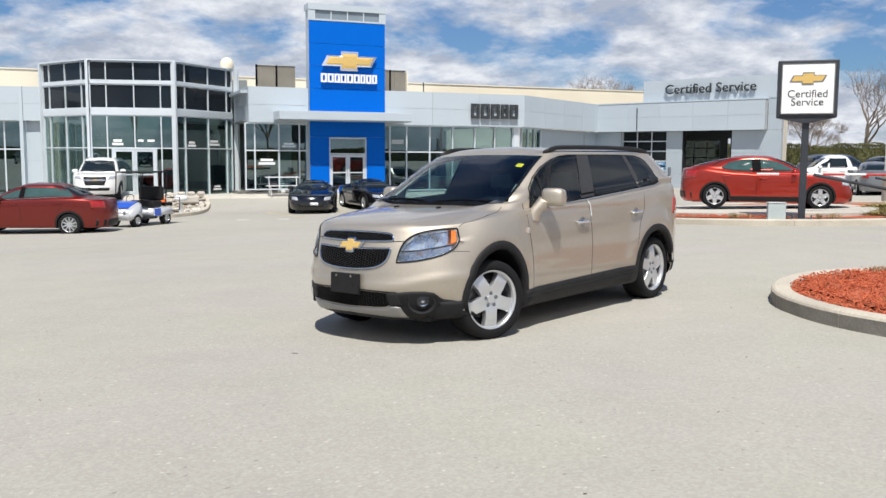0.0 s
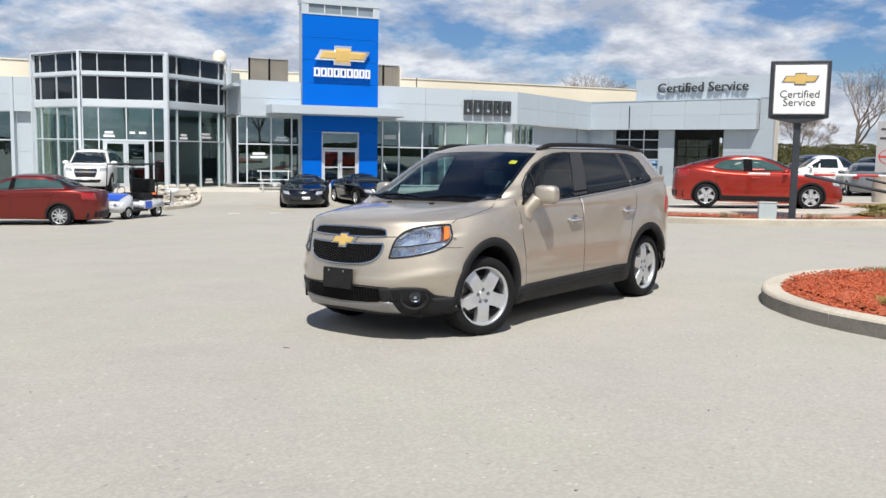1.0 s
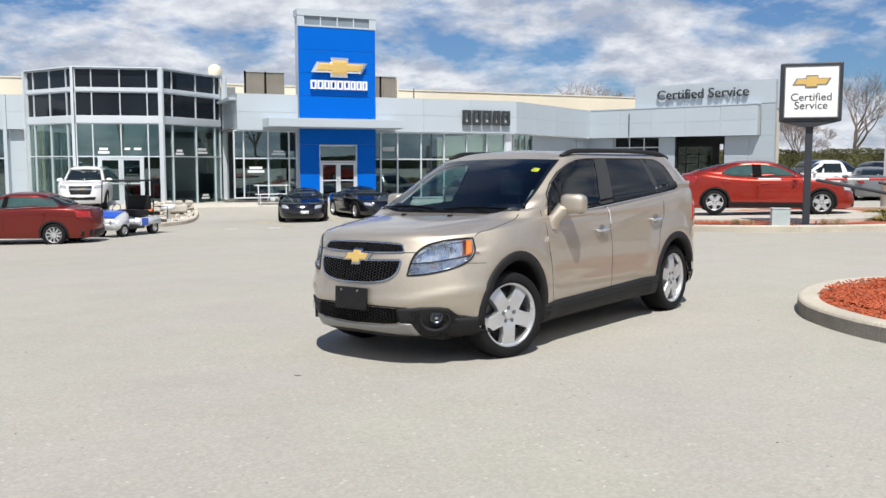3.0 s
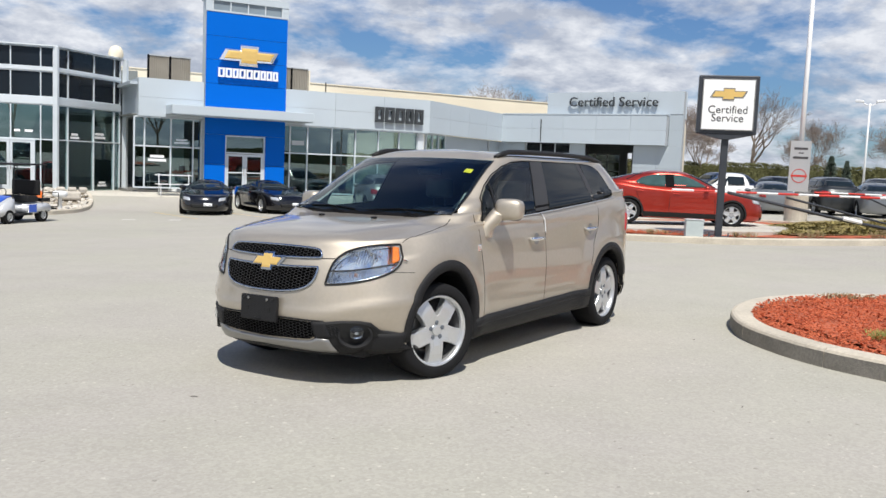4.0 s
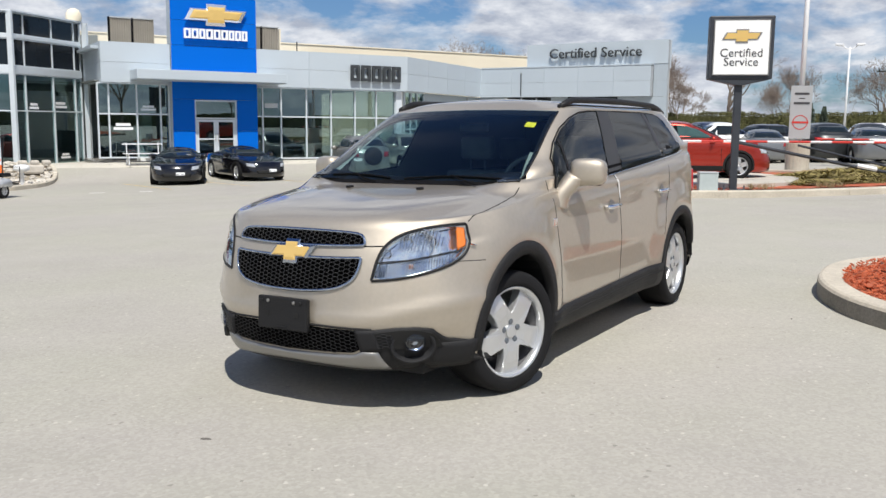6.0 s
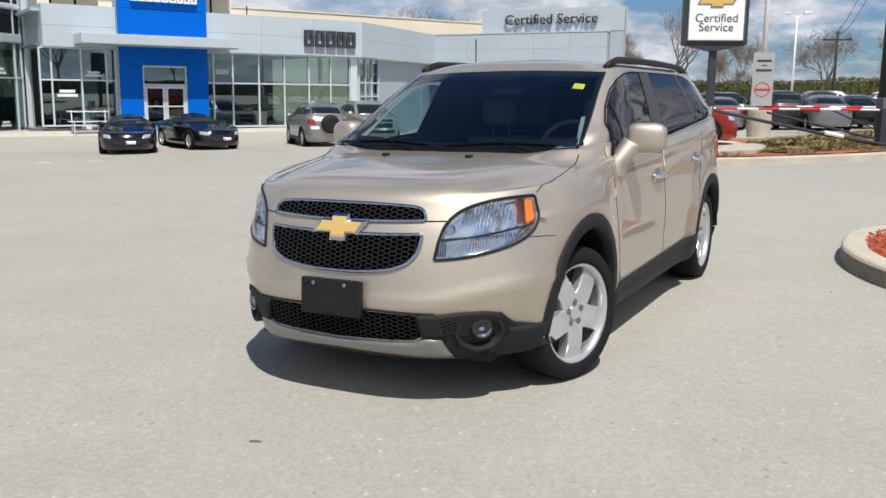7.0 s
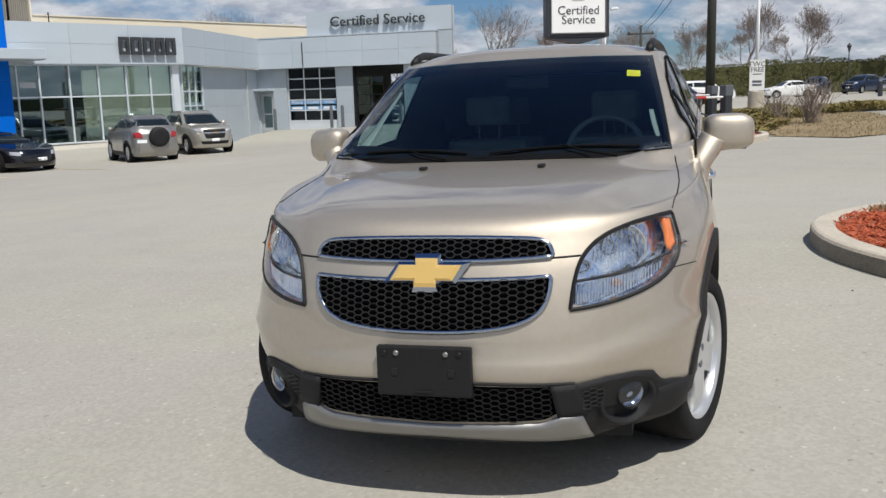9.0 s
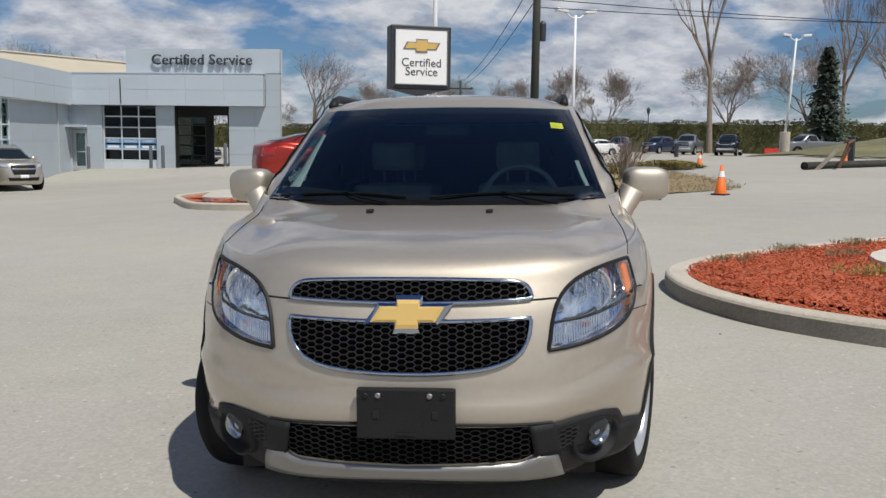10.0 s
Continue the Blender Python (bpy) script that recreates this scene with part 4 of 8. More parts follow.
class Fit:
    """Lays parts on a body: rays from the front, rear, left, right or above."""
    WAYS = {"front": Vector((0, 1, 0)), "rear": Vector((0, -1, 0)), "left": Vector((-1, 0, 0)), "right": Vector((1, 0, 0)), "top": Vector((0, 0, -1))}

    def __init__(self, bm):
        self.tree = BVHTree.FromBMesh(bm)

    def at(self, way, a, b, off=0.0):
        d = self.WAYS[way]
        p = Vector((a, 0, b)) if way in ("front", "rear") else Vector((0, a, b)) if way in ("left", "right") else Vector((a, b, 0))
        hit, nrm, _, _ = self.tree.ray_cast(p - d * 9, d)
        if hit is None:
            far = p - d * 2.2 if way in ("left", "right") else p - d * 4
            hit, nrm, _, _ = self.tree.find_nearest(far if way != "top" else p)
        if nrm.dot(d) > 0:
            nrm = -nrm
        return hit + nrm * off

    def patch(self, way, lower, upper, off=0.004, thick=0.012, n=14, m=5, flip=False):
        """A skin between two edges, standing off the body by off and reaching in by thick."""
        lo, up = resample(lower, n + 1), resample(upper, n + 1)
        bm = bmesh.new()
        grid = [[self.at(way, *(lo[i] + (up[i] - lo[i]) * j / m), 0.0) for i in range(n + 1)] for j in range(m + 1)]
        out = []
        for j in range(m + 1):
            row = []
            for i in range(n + 1):
                du = grid[j][min(i + 1, n)] - grid[j][max(i - 1, 0)]
                dv = grid[min(j + 1, m)][i] - grid[max(j - 1, 0)][i]
                nr = du.cross(dv)
                nr = nr.normalized() if nr.length > 1e-9 else -self.WAYS[way]
                if nr.dot(self.WAYS[way]) > 0:
                    nr = -nr
                row.append((grid[j][i], nr))
            out.append(row)
        vs = [[bm.verts.new(p + q * off) for p, q in row] for row in out]
        for j in range(m):
            for i in range(n):
                bm.faces.new((vs[j][i], vs[j][i + 1], vs[j + 1][i + 1], vs[j + 1][i]))
        if thick:
            rim = [(0, i) for i in range(n + 1)] + [(j, n) for j in range(1, m + 1)] + [(m, i) for i in range(n - 1, -1, -1)] + [(j, 0) for j in range(m - 1, 0, -1)]
            inner = [bm.verts.new(out[j][i][0] + out[j][i][1] * (off - thick)) for j, i in rim]
            for q in range(len(rim)):
                r = (q + 1) % len(rim)
                bm.faces.new((vs[rim[q][0]][rim[q][1]], vs[rim[r][0]][rim[r][1]], inner[r], inner[q]))
        bmesh.ops.recalc_face_normals(bm, faces=bm.faces)
        if sum(f.normal.dot(self.WAYS[way]) * f.calc_area() for f in bm.faces) > 0:
            bmesh.ops.reverse_faces(bm, faces=bm.faces)
        return bm

    def bead(self, bm, way, pts, r=0.006, off=0.0, closed=False, step=0.05, n=6):
        """A thin strip that follows the body."""
        pts = list(pts) + ([pts[0]] if closed else [])
        ln = sum(math.dist(a, b) for a, b in zip(pts, pts[1:]))
        return tube(bm, [self.at(way, *p, off) for p in resample(pts, max(3, int(ln / step) + 1))], r, n)

    def ring(self, way, cb, cz, r0, r1, a0, a1, off, thick=0.03, n=26, sx=1.0, sz=1.0):
        """An arch trim round a wheel, seen from the side."""
        lower = [(cb + sx * r0 * math.cos(radians(a0 + (a1 - a0) * i / n)), cz + sz * r0 * math.sin(radians(a0 + (a1 - a0) * i / n))) for i in range(n + 1)]
        upper = [(cb + sx * r1 * math.cos(radians(a0 + (a1 - a0) * i / n)), cz + sz * r1 * math.sin(radians(a0 + (a1 - a0) * i / n))) for i in range(n + 1)]
        return self.patch(way, lower, upper, off, thick, n, 2)


def cut(bm, test):
    bm.faces.ensure_lookup_table()
    gone = [f for f in bm.faces if test(f.calc_center_median(), f.normal)]
    bmesh.ops.delete(bm, geom=gone, context="FACES")


def snap(bm, fit, way, outline, near=0.09, test=lambda c: True):
    """Pulls the ragged rim of an opening onto a clean outline."""
    pts = [np.array(p, float) for p in outline]
    rim = {v for e in bm.edges if e.is_boundary for v in e.verts}
    for v in rim:
        c = v.co
        if not test(c):
            continue
        q = np.array((c.x, c.z)) if way in ("front", "rear") else np.array((c.y, c.z))
        best, d0 = None, near
        for a, b in zip(pts, pts[1:] + pts[:1]):
            t = min(1.0, max(0.0, float(np.dot(q - a, b - a) / max(1e-9, np.dot(b - a, b - a)))))
            w = a + (b - a) * t
            d = float(np.linalg.norm(w - q))
            if d < d0:
                best, d0 = w, d
        if best is not None:
            v.co = fit.at(way, *best)


def spoke_outline(style):
    """Number of spokes and one spoke's edge, from its right root round its tip to the left root."""
    if style == "five":
        return 5, [(0.345, -0.250), (0.42, -0.238), (0.60, -0.232), (0.80, -0.240), (0.945, -0.262), (0.965, -0.10), (0.965, 0.10), (0.945, 0.262), (0.80, 0.240), (0.60, 0.232), (0.42, 0.238), (0.345, 0.250)]
    if style == "ten":
        return 10, [(0.30, -0.085), (0.50, -0.080), (0.93, -0.10), (0.93, 0.10), (0.50, 0.080), (0.30, 0.085)]
    return 6, [(0.30, -0.15), (0.50, -0.13), (0.93, -0.16), (0.93, 0.16), (0.50, 0.13), (0.30, 0.15)]


def wheel_meshes(r, rim, width, style, dark=False):
    """Meshes of one wheel lying on its side round z, outer face up."""
    h = width / 2
    tyre = lathe(bmesh.new(), [(rim * 0.97, -h * 0.8), (rim * 1.02, -h), (r * 0.93, -h * 1.02), (r * 0.985, -h * 0.88), (r, -h * 0.6), (r, h * 0.6), (r * 0.985, h * 0.88), (r * 0.93, h * 1.02), (rim * 1.10, h * 1.03), (rim * 1.02, h), (rim * 0.97, h * 0.8)], 48)
    for q in (-0.55, 0.0, 0.55):
        lathe(tyre, [(r + 0.001, h * q - 0.006), (r + 0.0012, h * q + 0.006)], 48)
    barrel = lathe(bmesh.new(), [(rim * 0.99, h * 0.86), (rim * 0.93, h * 0.60), (rim * 0.90, -h * 0.7), (rim * 0.55, -h * 0.72), (0, -h * 0.72)], 40)
    lip = lathe(bmesh.new(), [(rim * 1.01, h * 0.80), (rim * 1.01, h * 0.95), (rim * 0.985, h * 0.97), (rim * 0.93, h * 0.84), (rim * 0.92, h * 0.6)], 48)
    face = bmesh.new()
    count, outl = spoke_outline(style)
    star = []  # one outline round all the spokes, counter-clockwise
    for k in range(count):
        turn = 2 * math.pi * k / count + math.pi / 2
        for q, t in outl:
            star.append(Vector((q * math.cos(turn) - t * math.sin(turn), q * math.sin(turn) + t * math.cos(turn))) * rim)

    def dish(p):
        return h * (0.64 + 0.20 * math.sin(math.pi * min(1, p.length / rim * 0.95)))
    rings = []
    for sc_, dz in ((0.22, 0), (0.45, 0), (0.70, 0), (0.86, 0), (0.955, -0.001), (0.99, -0.006), (1.0, -0.016), (0.985, -0.055)):
        rings.append([face.verts.new((p.x * sc_, p.y * sc_, dish(p * sc_) + dz)) for p in star])
    for a_, b_ in zip(rings, rings[1:]):
        for i in range(len(star)):
            j = (i + 1) % len(star)
            face.faces.new((a_[i], b_[i], b_[j], a_[j]))
    face.faces.new(rings[0])
    lathe(face, [(rim * 0.145, h * 0.60), (rim * 0.145, h * 0.80), (rim * 0.12, h * 0.825), (0, h * 0.83)], 24)
    bmesh.ops.recalc_face_normals(face, faces=face.faces)
    nut = mesh_of("wheel_nut", lathe(bmesh.new(), [(0.016, h * 0.70), (0.016, h * 0.79), (0.010, h * 0.81), (0, h * 0.81)], 8), STEEL_GREY)
    nuts = [Matrix.Translation((rim * 0.225 * math.cos(q), rim * 0.225 * math.sin(q), 0)) for q in (2 * math.pi * (k + 0.5) / 5 + math.pi / 2 for k in range(5))]
    disc = lathe(bmesh.new(), [(rim * 0.30, -0.01), (rim * 0.66, -0.01), (rim * 0.66, 0.012), (rim * 0.30, 0.012)], 32)
    return [("tyre", mesh_of("tyre", tyre, RUBBER, True)), ("barrel", mesh_of("barrel", barrel, ALLOY_DK, True)), ("rim_lip", mesh_of("rim_lip", lip, ALLOY, True)),
            ("spokes", mesh_of("spokes", face, ALLOY_DK if dark else ALLOY)), ("brake_disc", mesh_of("brake_disc", disc, SATIN))], nut, nuts


def add_wheels(car, s, style, dark=False, steer=0.0):
    ms, nut, nuts = wheel_meshes(s["tyre"], s["rim"], s["tw"], style, dark)
    for b in (s.get("fa", 0.0), s["wb"]):
        for sd in (1, -1):
            turn = (steer if sd > 0 else steer * 0.7) if b < 1 else 0
            out = s["track"] / 2 + ((s.get("lead", 0.0) if sd > 0 else -6.0 * s.get("lead", 0.0)) if b < 1 else 0)
            hub = part_empty("wheel", car, pose(sd * out, b, s["tyre"], 0, 0, turn) @ pose(0, 0, 0, 0, 90 * sd, 0) @ Matrix.Rotation(radians(-18 if b < 1 else 18), 4, "Z"))
            for nm, me in ms:
                part(nm, me, None, hub)
            if style == "five":
                for q in nuts:
                    part("wheel_nut", nut, None, hub, m=q)


def part_empty(name, parent, m):
    ob = new(name)
    ob.parent, ob.matrix_basis, ob.empty_display_size = parent, m, 0.1
    return ob


def wells(car, s, r):
    for b, sx, sz in s.get("arches", ((0.0, 1.0, 1.0), (s["wb"], 1.0, 1.0))):
        for sd in (1, -1):
            bm = bmesh.new()
            n, gap = 18, -0.007 if "arches" in s else 0.015
            a0 = 3 if b > 1 and "arches" in s else -12
            x0, x1 = 0.42, s.get("well", s["track"] / 2 + s["tw"] / 2 - 0.02)
            rows = [[bm.verts.new((sd * x, b + sx * (r + gap) * math.cos(radians(a0 + (192 - a0) * i / n)), s["tyre"] + sz * (r + gap) * math.sin(radians(a0 + (192 - a0) * i / n)))) for x in (x0, x1 - (0.13 * max(0.0, -math.cos(radians(a0 + (192 - a0) * i / n))) if b < 1 else 0))] for i in range(n + 1)]
            for p, q in zip(rows, rows[1:]):
                bm.faces.new((p[0], p[1], q[1], q[0]))
            bm.faces.new([p[0] for p in rows])
            part("wheel_well", bm, BLACK_PL, car)


def plain_car(name, label, category, m, s, colour, style="ten", arch=0.0, group="", clad=None, extras=()):
    """A parked car: body, glass, lamps, grille, trims, mirrors, wheels."""
    car = thing(name, label, category, m, group)
    bm = body_shell(s, 16, 2)
    fit = Fit(bm)
    r = s["tyre"] + 0.055
    cut(bm, lambda c, nn: abs(c.x) > 0.5 and any((c.y - b) ** 2 + (c.z - s["tyre"]) ** 2 < r * r for b in (0, s["wb"])))
    for way, sd in (("left", 1), ("right", -1)):
        for b0 in (0, s["wb"]):
            snap(bm, fit, way, [(b0 + r * math.cos(radians(-30 + 6 * i)), s["tyre"] + r * math.sin(radians(-30 + 6 * i))) for i in range(41)], 0.14, lambda c: c.x * sd > 0.5 and s["zb"] + 0.02 < c.z < 0.95)
    part("body", bm, colour, car, smooth=True)
    wells(car, s, r)
    for way, sd in (("left", 1), ("right", -1)):
        for b in (0, s["wb"]):
            part("arch_trim", fit.ring(way, b, s["tyre"], r - 0.03, r + (arch or 0.02), -14, 194, 0.012, 0.05, 20), clad if arch else SEAM, car)
        for lo, up in s["side_glass"]:
            part("side_window", fit.patch(way, lo, up, 0.006, 0.012, 10, 4), FAR_GLASS, car, smooth=True)
        for x in s["door_lines"]:
            bmx = bmesh.new()
            fit.bead(bmx, way, [(x[0], line(x[0], s["belt"]) - 0.02), (x[1], s["zb"] + 0.18)], 0.006, -0.001, step=0.15)
            part("door_gap", bmx, SEAM, car)
        for x in s["handles"]:
            hp = fit.at(way, x, line(x, s["belt"]) - 0.10, 0.015)
            part("handle", boxes((-0.02, 0.012, -0.09, 0.09, -0.014, 0.014), bevel=0.006), s.get("handle_mat", colour), car, m=Matrix.Translation(hp))
        if clad:
            z0 = s["zb"]
            part("sill", fit.patch(way, [(r + 0.02, z0 + 0.03), (s["wb"] - r - 0.02, z0 + 0.03)], [(r + 0.02, z0 + 0.16), (s["wb"] - r - 0.02, z0 + 0.16)], 0.012, 0.03, 10, 2), clad, car)
        mb, mz = s["mirror"]
        mp = fit.at(way, mb, mz, 0.0)
        mr = part("mirror", lathe(bmesh.new(), [(0, -0.055), (0.6, -0.05), (0.9, -0.02), (1.0, 0.03), (0.93, 0.06), (0.0, 0.062)], 14), colour, car, m=Matrix.Translation(mp + Vector((sd * 0.13, 0.0, 0.04))) @ pose(0, 0, 0, -90, 0, 0) @ Matrix.Diagonal((0.13, 0.09, 1, 1)), smooth=True)
        part("mirror_arm", tube(bmesh.new(), [mp - Vector((sd * 0.02, 0, 0)), mp + Vector((sd * 0.10, 0.01, 0.03))], 0.025), BLACK_PL, car)
        for lo, up, mt in s["lamps"]:
            part("headlamp" if lo[0][1] < 2 and mt is LENS_FAR else "lamp", fit.patch("front", [(sd * a, b) for a, b in lo], [(sd * a, b) for a, b in up], 0.008, 0.02, 8, 4), mt, car, smooth=True)
        for lo, up, mt in s["rear_lamps"]:
            part("tail_lamp", fit.patch("rear", [(sd * a, b) for a, b in lo], [(sd * a, b) for a, b in up], 0.008, 0.02, 6, 4), mt, car, smooth=True)
    part("windscreen", fit.patch("front", *s["screen"], 0.006, 0.012, 14, 6), FAR_GLASS, car, smooth=True)
    if "back_glass" in s:
        part("rear_window", fit.patch("rear", *s["back_glass"], 0.006, 0.012, 12, 5), FAR_GLASS, car, smooth=True)
    for nm, way, lo, up, mt in s["front_parts"]:
        part(nm, fit.patch(way, lo, up, 0.010, 0.02, 12, 4), mt, car, smooth=True)
    for sd in (1, -1):
        part("bonnet_gap", fit.bead(bmesh.new(), "top", [(sd * (s["wg"] - 0.06), s["cowl"][0] + 0.05), (sd * s["w"] * 0.72, s["lip"][0] + 0.16)], 0.006, -0.001, step=0.12), SEAM, car)
    part("underbody", boxes((-0.55, 0.55, s["nose"] + 0.3, s["tail"] - 0.3, s["zb"] - 0.02, s["zb"] + 0.05)), BLACK_PL, car)
    add_wheels(car, s, style)
    for fn in extras:
        fn(car, fit, s)
    return car


LENS_FAR = mat("lamp_lens", (0.55, 0.57, 0.60), 0.08, 0.4, 0.4, 14, coat=1.0)


def spec(wb, nose, tail, w, h, zb, lip, cowl, roof_front, roof_rear, deck, tail_lip, belt, wg, wr, tyre=0.32, rim=0.21, tw=0.21, nf=3.5, nr=4.5, **more):
    s = dict(wb=wb, nose=nose, tail=tail, w=w, h=h, zb=zb, lip=lip, cowl=cowl, roof_front=roof_front, roof_rear=roof_rear, deck=deck, tail_lip=tail_lip, belt=belt, wg=wg, wr=wr,
             tyre=tyre, rim=rim, tw=tw, nf=nf, nr=nr, track=2 * w - tw - 0.05, mid0=0.55, mid1=wb * 0.68, wz=h - 0.10, door_lines=(), handles=(), mirror=(0.62, belt[1][1] + 0.03),
             lamps=(), rear_lamps=(), front_parts=(), side_glass=())
    s.update(more)
    return s


# ---------- the champagne people carrier ----------
CHAMPAGNE = mat("champagne_paint", (0.525, 0.469, 0.390), 0.57, 0.88, 0.02, 2, coat=1.0, fine=0.03)
MPV = spec(2.76, -0.876, 3.70, 0.870, 1.585, 0.205, (-0.738, 0.920), (0.20, 1.052), (0.96, 1.512), (3.27, 1.53), (3.57, 1.17), (3.65, 1.08),
           [(-0.9, 0.92), (-0.45, 0.950), (0.4, 1.022), (1.4, 1.046), (2.5, 1.130), (3.0, 1.17), (3.7, 1.18)], 0.812, 0.652, 0.323, 0.240, 0.235, 2.98, 4.0, hood=0.55, ng=5.0)
MPV["wz"], MPV["track"], MPV["mid0"], MPV["mid1"] = 1.515, 1.480, 0.45, 2.45
MPV["well"] = 0.878
MPV["lead"], MPV["fa"], MPV["wb"] = 0.004, -0.046, 2.745
MPV["arches"] = ((-0.018, 0.905, 1.075), (2.725, 1.06, 1.04))  # centre, and stretch along and up
CAR_M = pose(-0.033, 7.491, 0.0, 0, -1.2, -42.2)
mpv = thing("people_carrier", "champagne metallic people carrier parked on the asphalt", "car", CAR_M)


def from_arch(b, z, arch):
    """Distance from the middle of a wheel arch, in its own stretch."""
    return math.hypot((b - arch[0]) / arch[1], (z - 0.335) / arch[2])


shell = body_shell(MPV, 40, 5)


def sculpt(v):
    """Bonnet plateau with its ramps, flared arches, hollowed doors, shoulder crease and bumper ledge."""
    x, b, z = v.co
    ax, side = abs(x), math.copysign(1, x)
    if b < 0.40 and z > 0.84:
        edge = line(b, ((-0.80, 0.40), (-0.55, 0.475), (-0.20, 0.60), (0.15, 0.69)))
        v.co.z += smooth_step(-0.80, -0.55, b) * (1 - smooth_step(0.15, 0.36, b)) * (0.014 - 0.13 * max(0.0, min(ax, 0.78) - edge)) * (1 - smooth_step(0.76, 0.84, ax))
    if b < -0.40 and z < 0.52 and ax > 0.4:  # lower bumper corners swept back
        v.co.x -= side * 0.03 * smooth_step(0.40, 0.62, ax) * (1 - smooth_step(0.34, 0.46, z)) * (1 - smooth_step(-0.62, -0.42, b))
    if b < -0.10:  # ledge that climbs from under the plate towards the wheels
        zc = 0.475 + 0.075 * smooth_step(0.40, 0.80, ax)
        push = 0.012 * math.exp(-((z - zc) / 0.030) ** 2)
        n = Vector((x * 0.9, b - 0.45)).normalized()
        v.co.x += n.x * push
        v.co.y += n.y * push
    if ax > 0.55 and z < 1.02:
        out = 0.042 * smooth_step(0.55, 0.76, ax) * math.exp(-((z - 0.50) / 0.21) ** 2) * (1 - smooth_step(-0.35, 0.05, b))
        for c, amt in zip(MPV["arches"], (0.036, 0.032)):
            d = from_arch(b, z, c)
            out = max(out, amt * (1 - smooth_step(0.45, 0.66, d)))
        mid = smooth_step(0.25, 0.62, b) * (1 - smooth_step(2.25, 2.6, b))
        out += mid * (0.006 - 0.018 * smooth_step(0.60, 0.98, z) - 0.004 * math.exp(-((z - 0.535) / 0.07) ** 2))
        v.co.x += side * out


for v in shell.verts:
    sculpt(v)
fitc = Fit(shell)

SCREEN = ([(-0.724, 1.088), (-0.40, 1.072), (0, 1.066), (0.40, 1.072), (0.724, 1.088)], [(-0.615, 1.482), (-0.3, 1.494), (0, 1.498), (0.3, 1.494), (0.615, 1.482)])
SCREEN_HOLE = [(-0.709, 1.100), (-0.4, 1.084), (0, 1.078), (0.4, 1.084), (0.709, 1.100), (0.657, 1.29), (0.604, 1.465), (0.3, 1.476), (0, 1.48), (-0.3, 1.476), (-0.604, 1.465), (-0.657, 1.29)]
FRONT_WIN = ([(0.505, 1.050), (0.90, 1.070), (1.38, 1.096)], [(0.515, 1.10), (0.575, 1.195), (0.70, 1.288), (0.85, 1.372), (1.02, 1.436), (1.18, 1.472), (1.37, 1.486), (1.52, 1.488)])
FRONT_HOLE = [(0.70, 1.074), (0.95, 1.087), (1.35, 1.110), (1.40, 1.24), (1.455, 1.40), (1.485, 1.472), (1.37, 1.470), (1.19, 1.456), (1.03, 1.420), (0.86, 1.355), (0.70, 1.270)]
MID_WIN = ([(1.57, 1.110), (2.1, 1.146), (2.42, 1.170)], [(1.68, 1.488), (2.1, 1.488), (2.42, 1.486)])
REAR_WIN = ([(2.47, 1.174), (2.66, 1.188), (2.82, 1.202), (2.895, 1.222)], [(2.46, 1.485), (2.62, 1.480), (2.73, 1.462), (2.80, 1.425), (2.865, 1.33), (2.895, 1.234)])
LAMP_LO = [tuple(p) for p in catmull([(0.45, 0.663), (0.53, 0.669), (0.61, 0.682), (0.69, 0.706), (0.742, 0.738), (0.765, 0.780), (0.769, 0.825)], 3)]
LAMP_UP = [(0.45, 0.67)] + [tuple(p) for p in catmull([(0.460, 0.745), (0.476, 0.805), (0.510, 0.852), (0.560, 0.884), (0.630, 0.905), (0.700, 0.914), (0.744, 0.915)], 3)]
ARCH_R = 0.392
SATIN_BLACK = mat("satin_black_trim", (0.030, 0.029, 0.029), 0.42, 0, 0.1, 9)
PRIVACY = mat("privacy_glass", (0.010, 0.012, 0.014), 0.05, 0, 0.1, 3, spec=0.20)
STICKER_INK = mat("sticker_ink", (0.42, 0.44, 0.03), 0.6, 0, 0)
AMBER_DULL = mat("amber_bulb", (0.42, 0.16, 0.05), 0.3, 0, 0.3, 60)
# Bluish tint carries the reflected sky; light-dark mottling stands for facets
LAMP_BOWL = mat("lamp_bowl", (0.78, 0.84, 0.93), 0.12, 0.95, 0.40, 16, 0.45, 22, coat=0.5)


def in_lamp(c):
    return inside(LAMP_LO + LAMP_UP[::-1], 0.61 + (abs(c.x) - 0.61) * 1.10, 0.79 + (c.z - 0.79) * 1.14) and c.y < -0.2


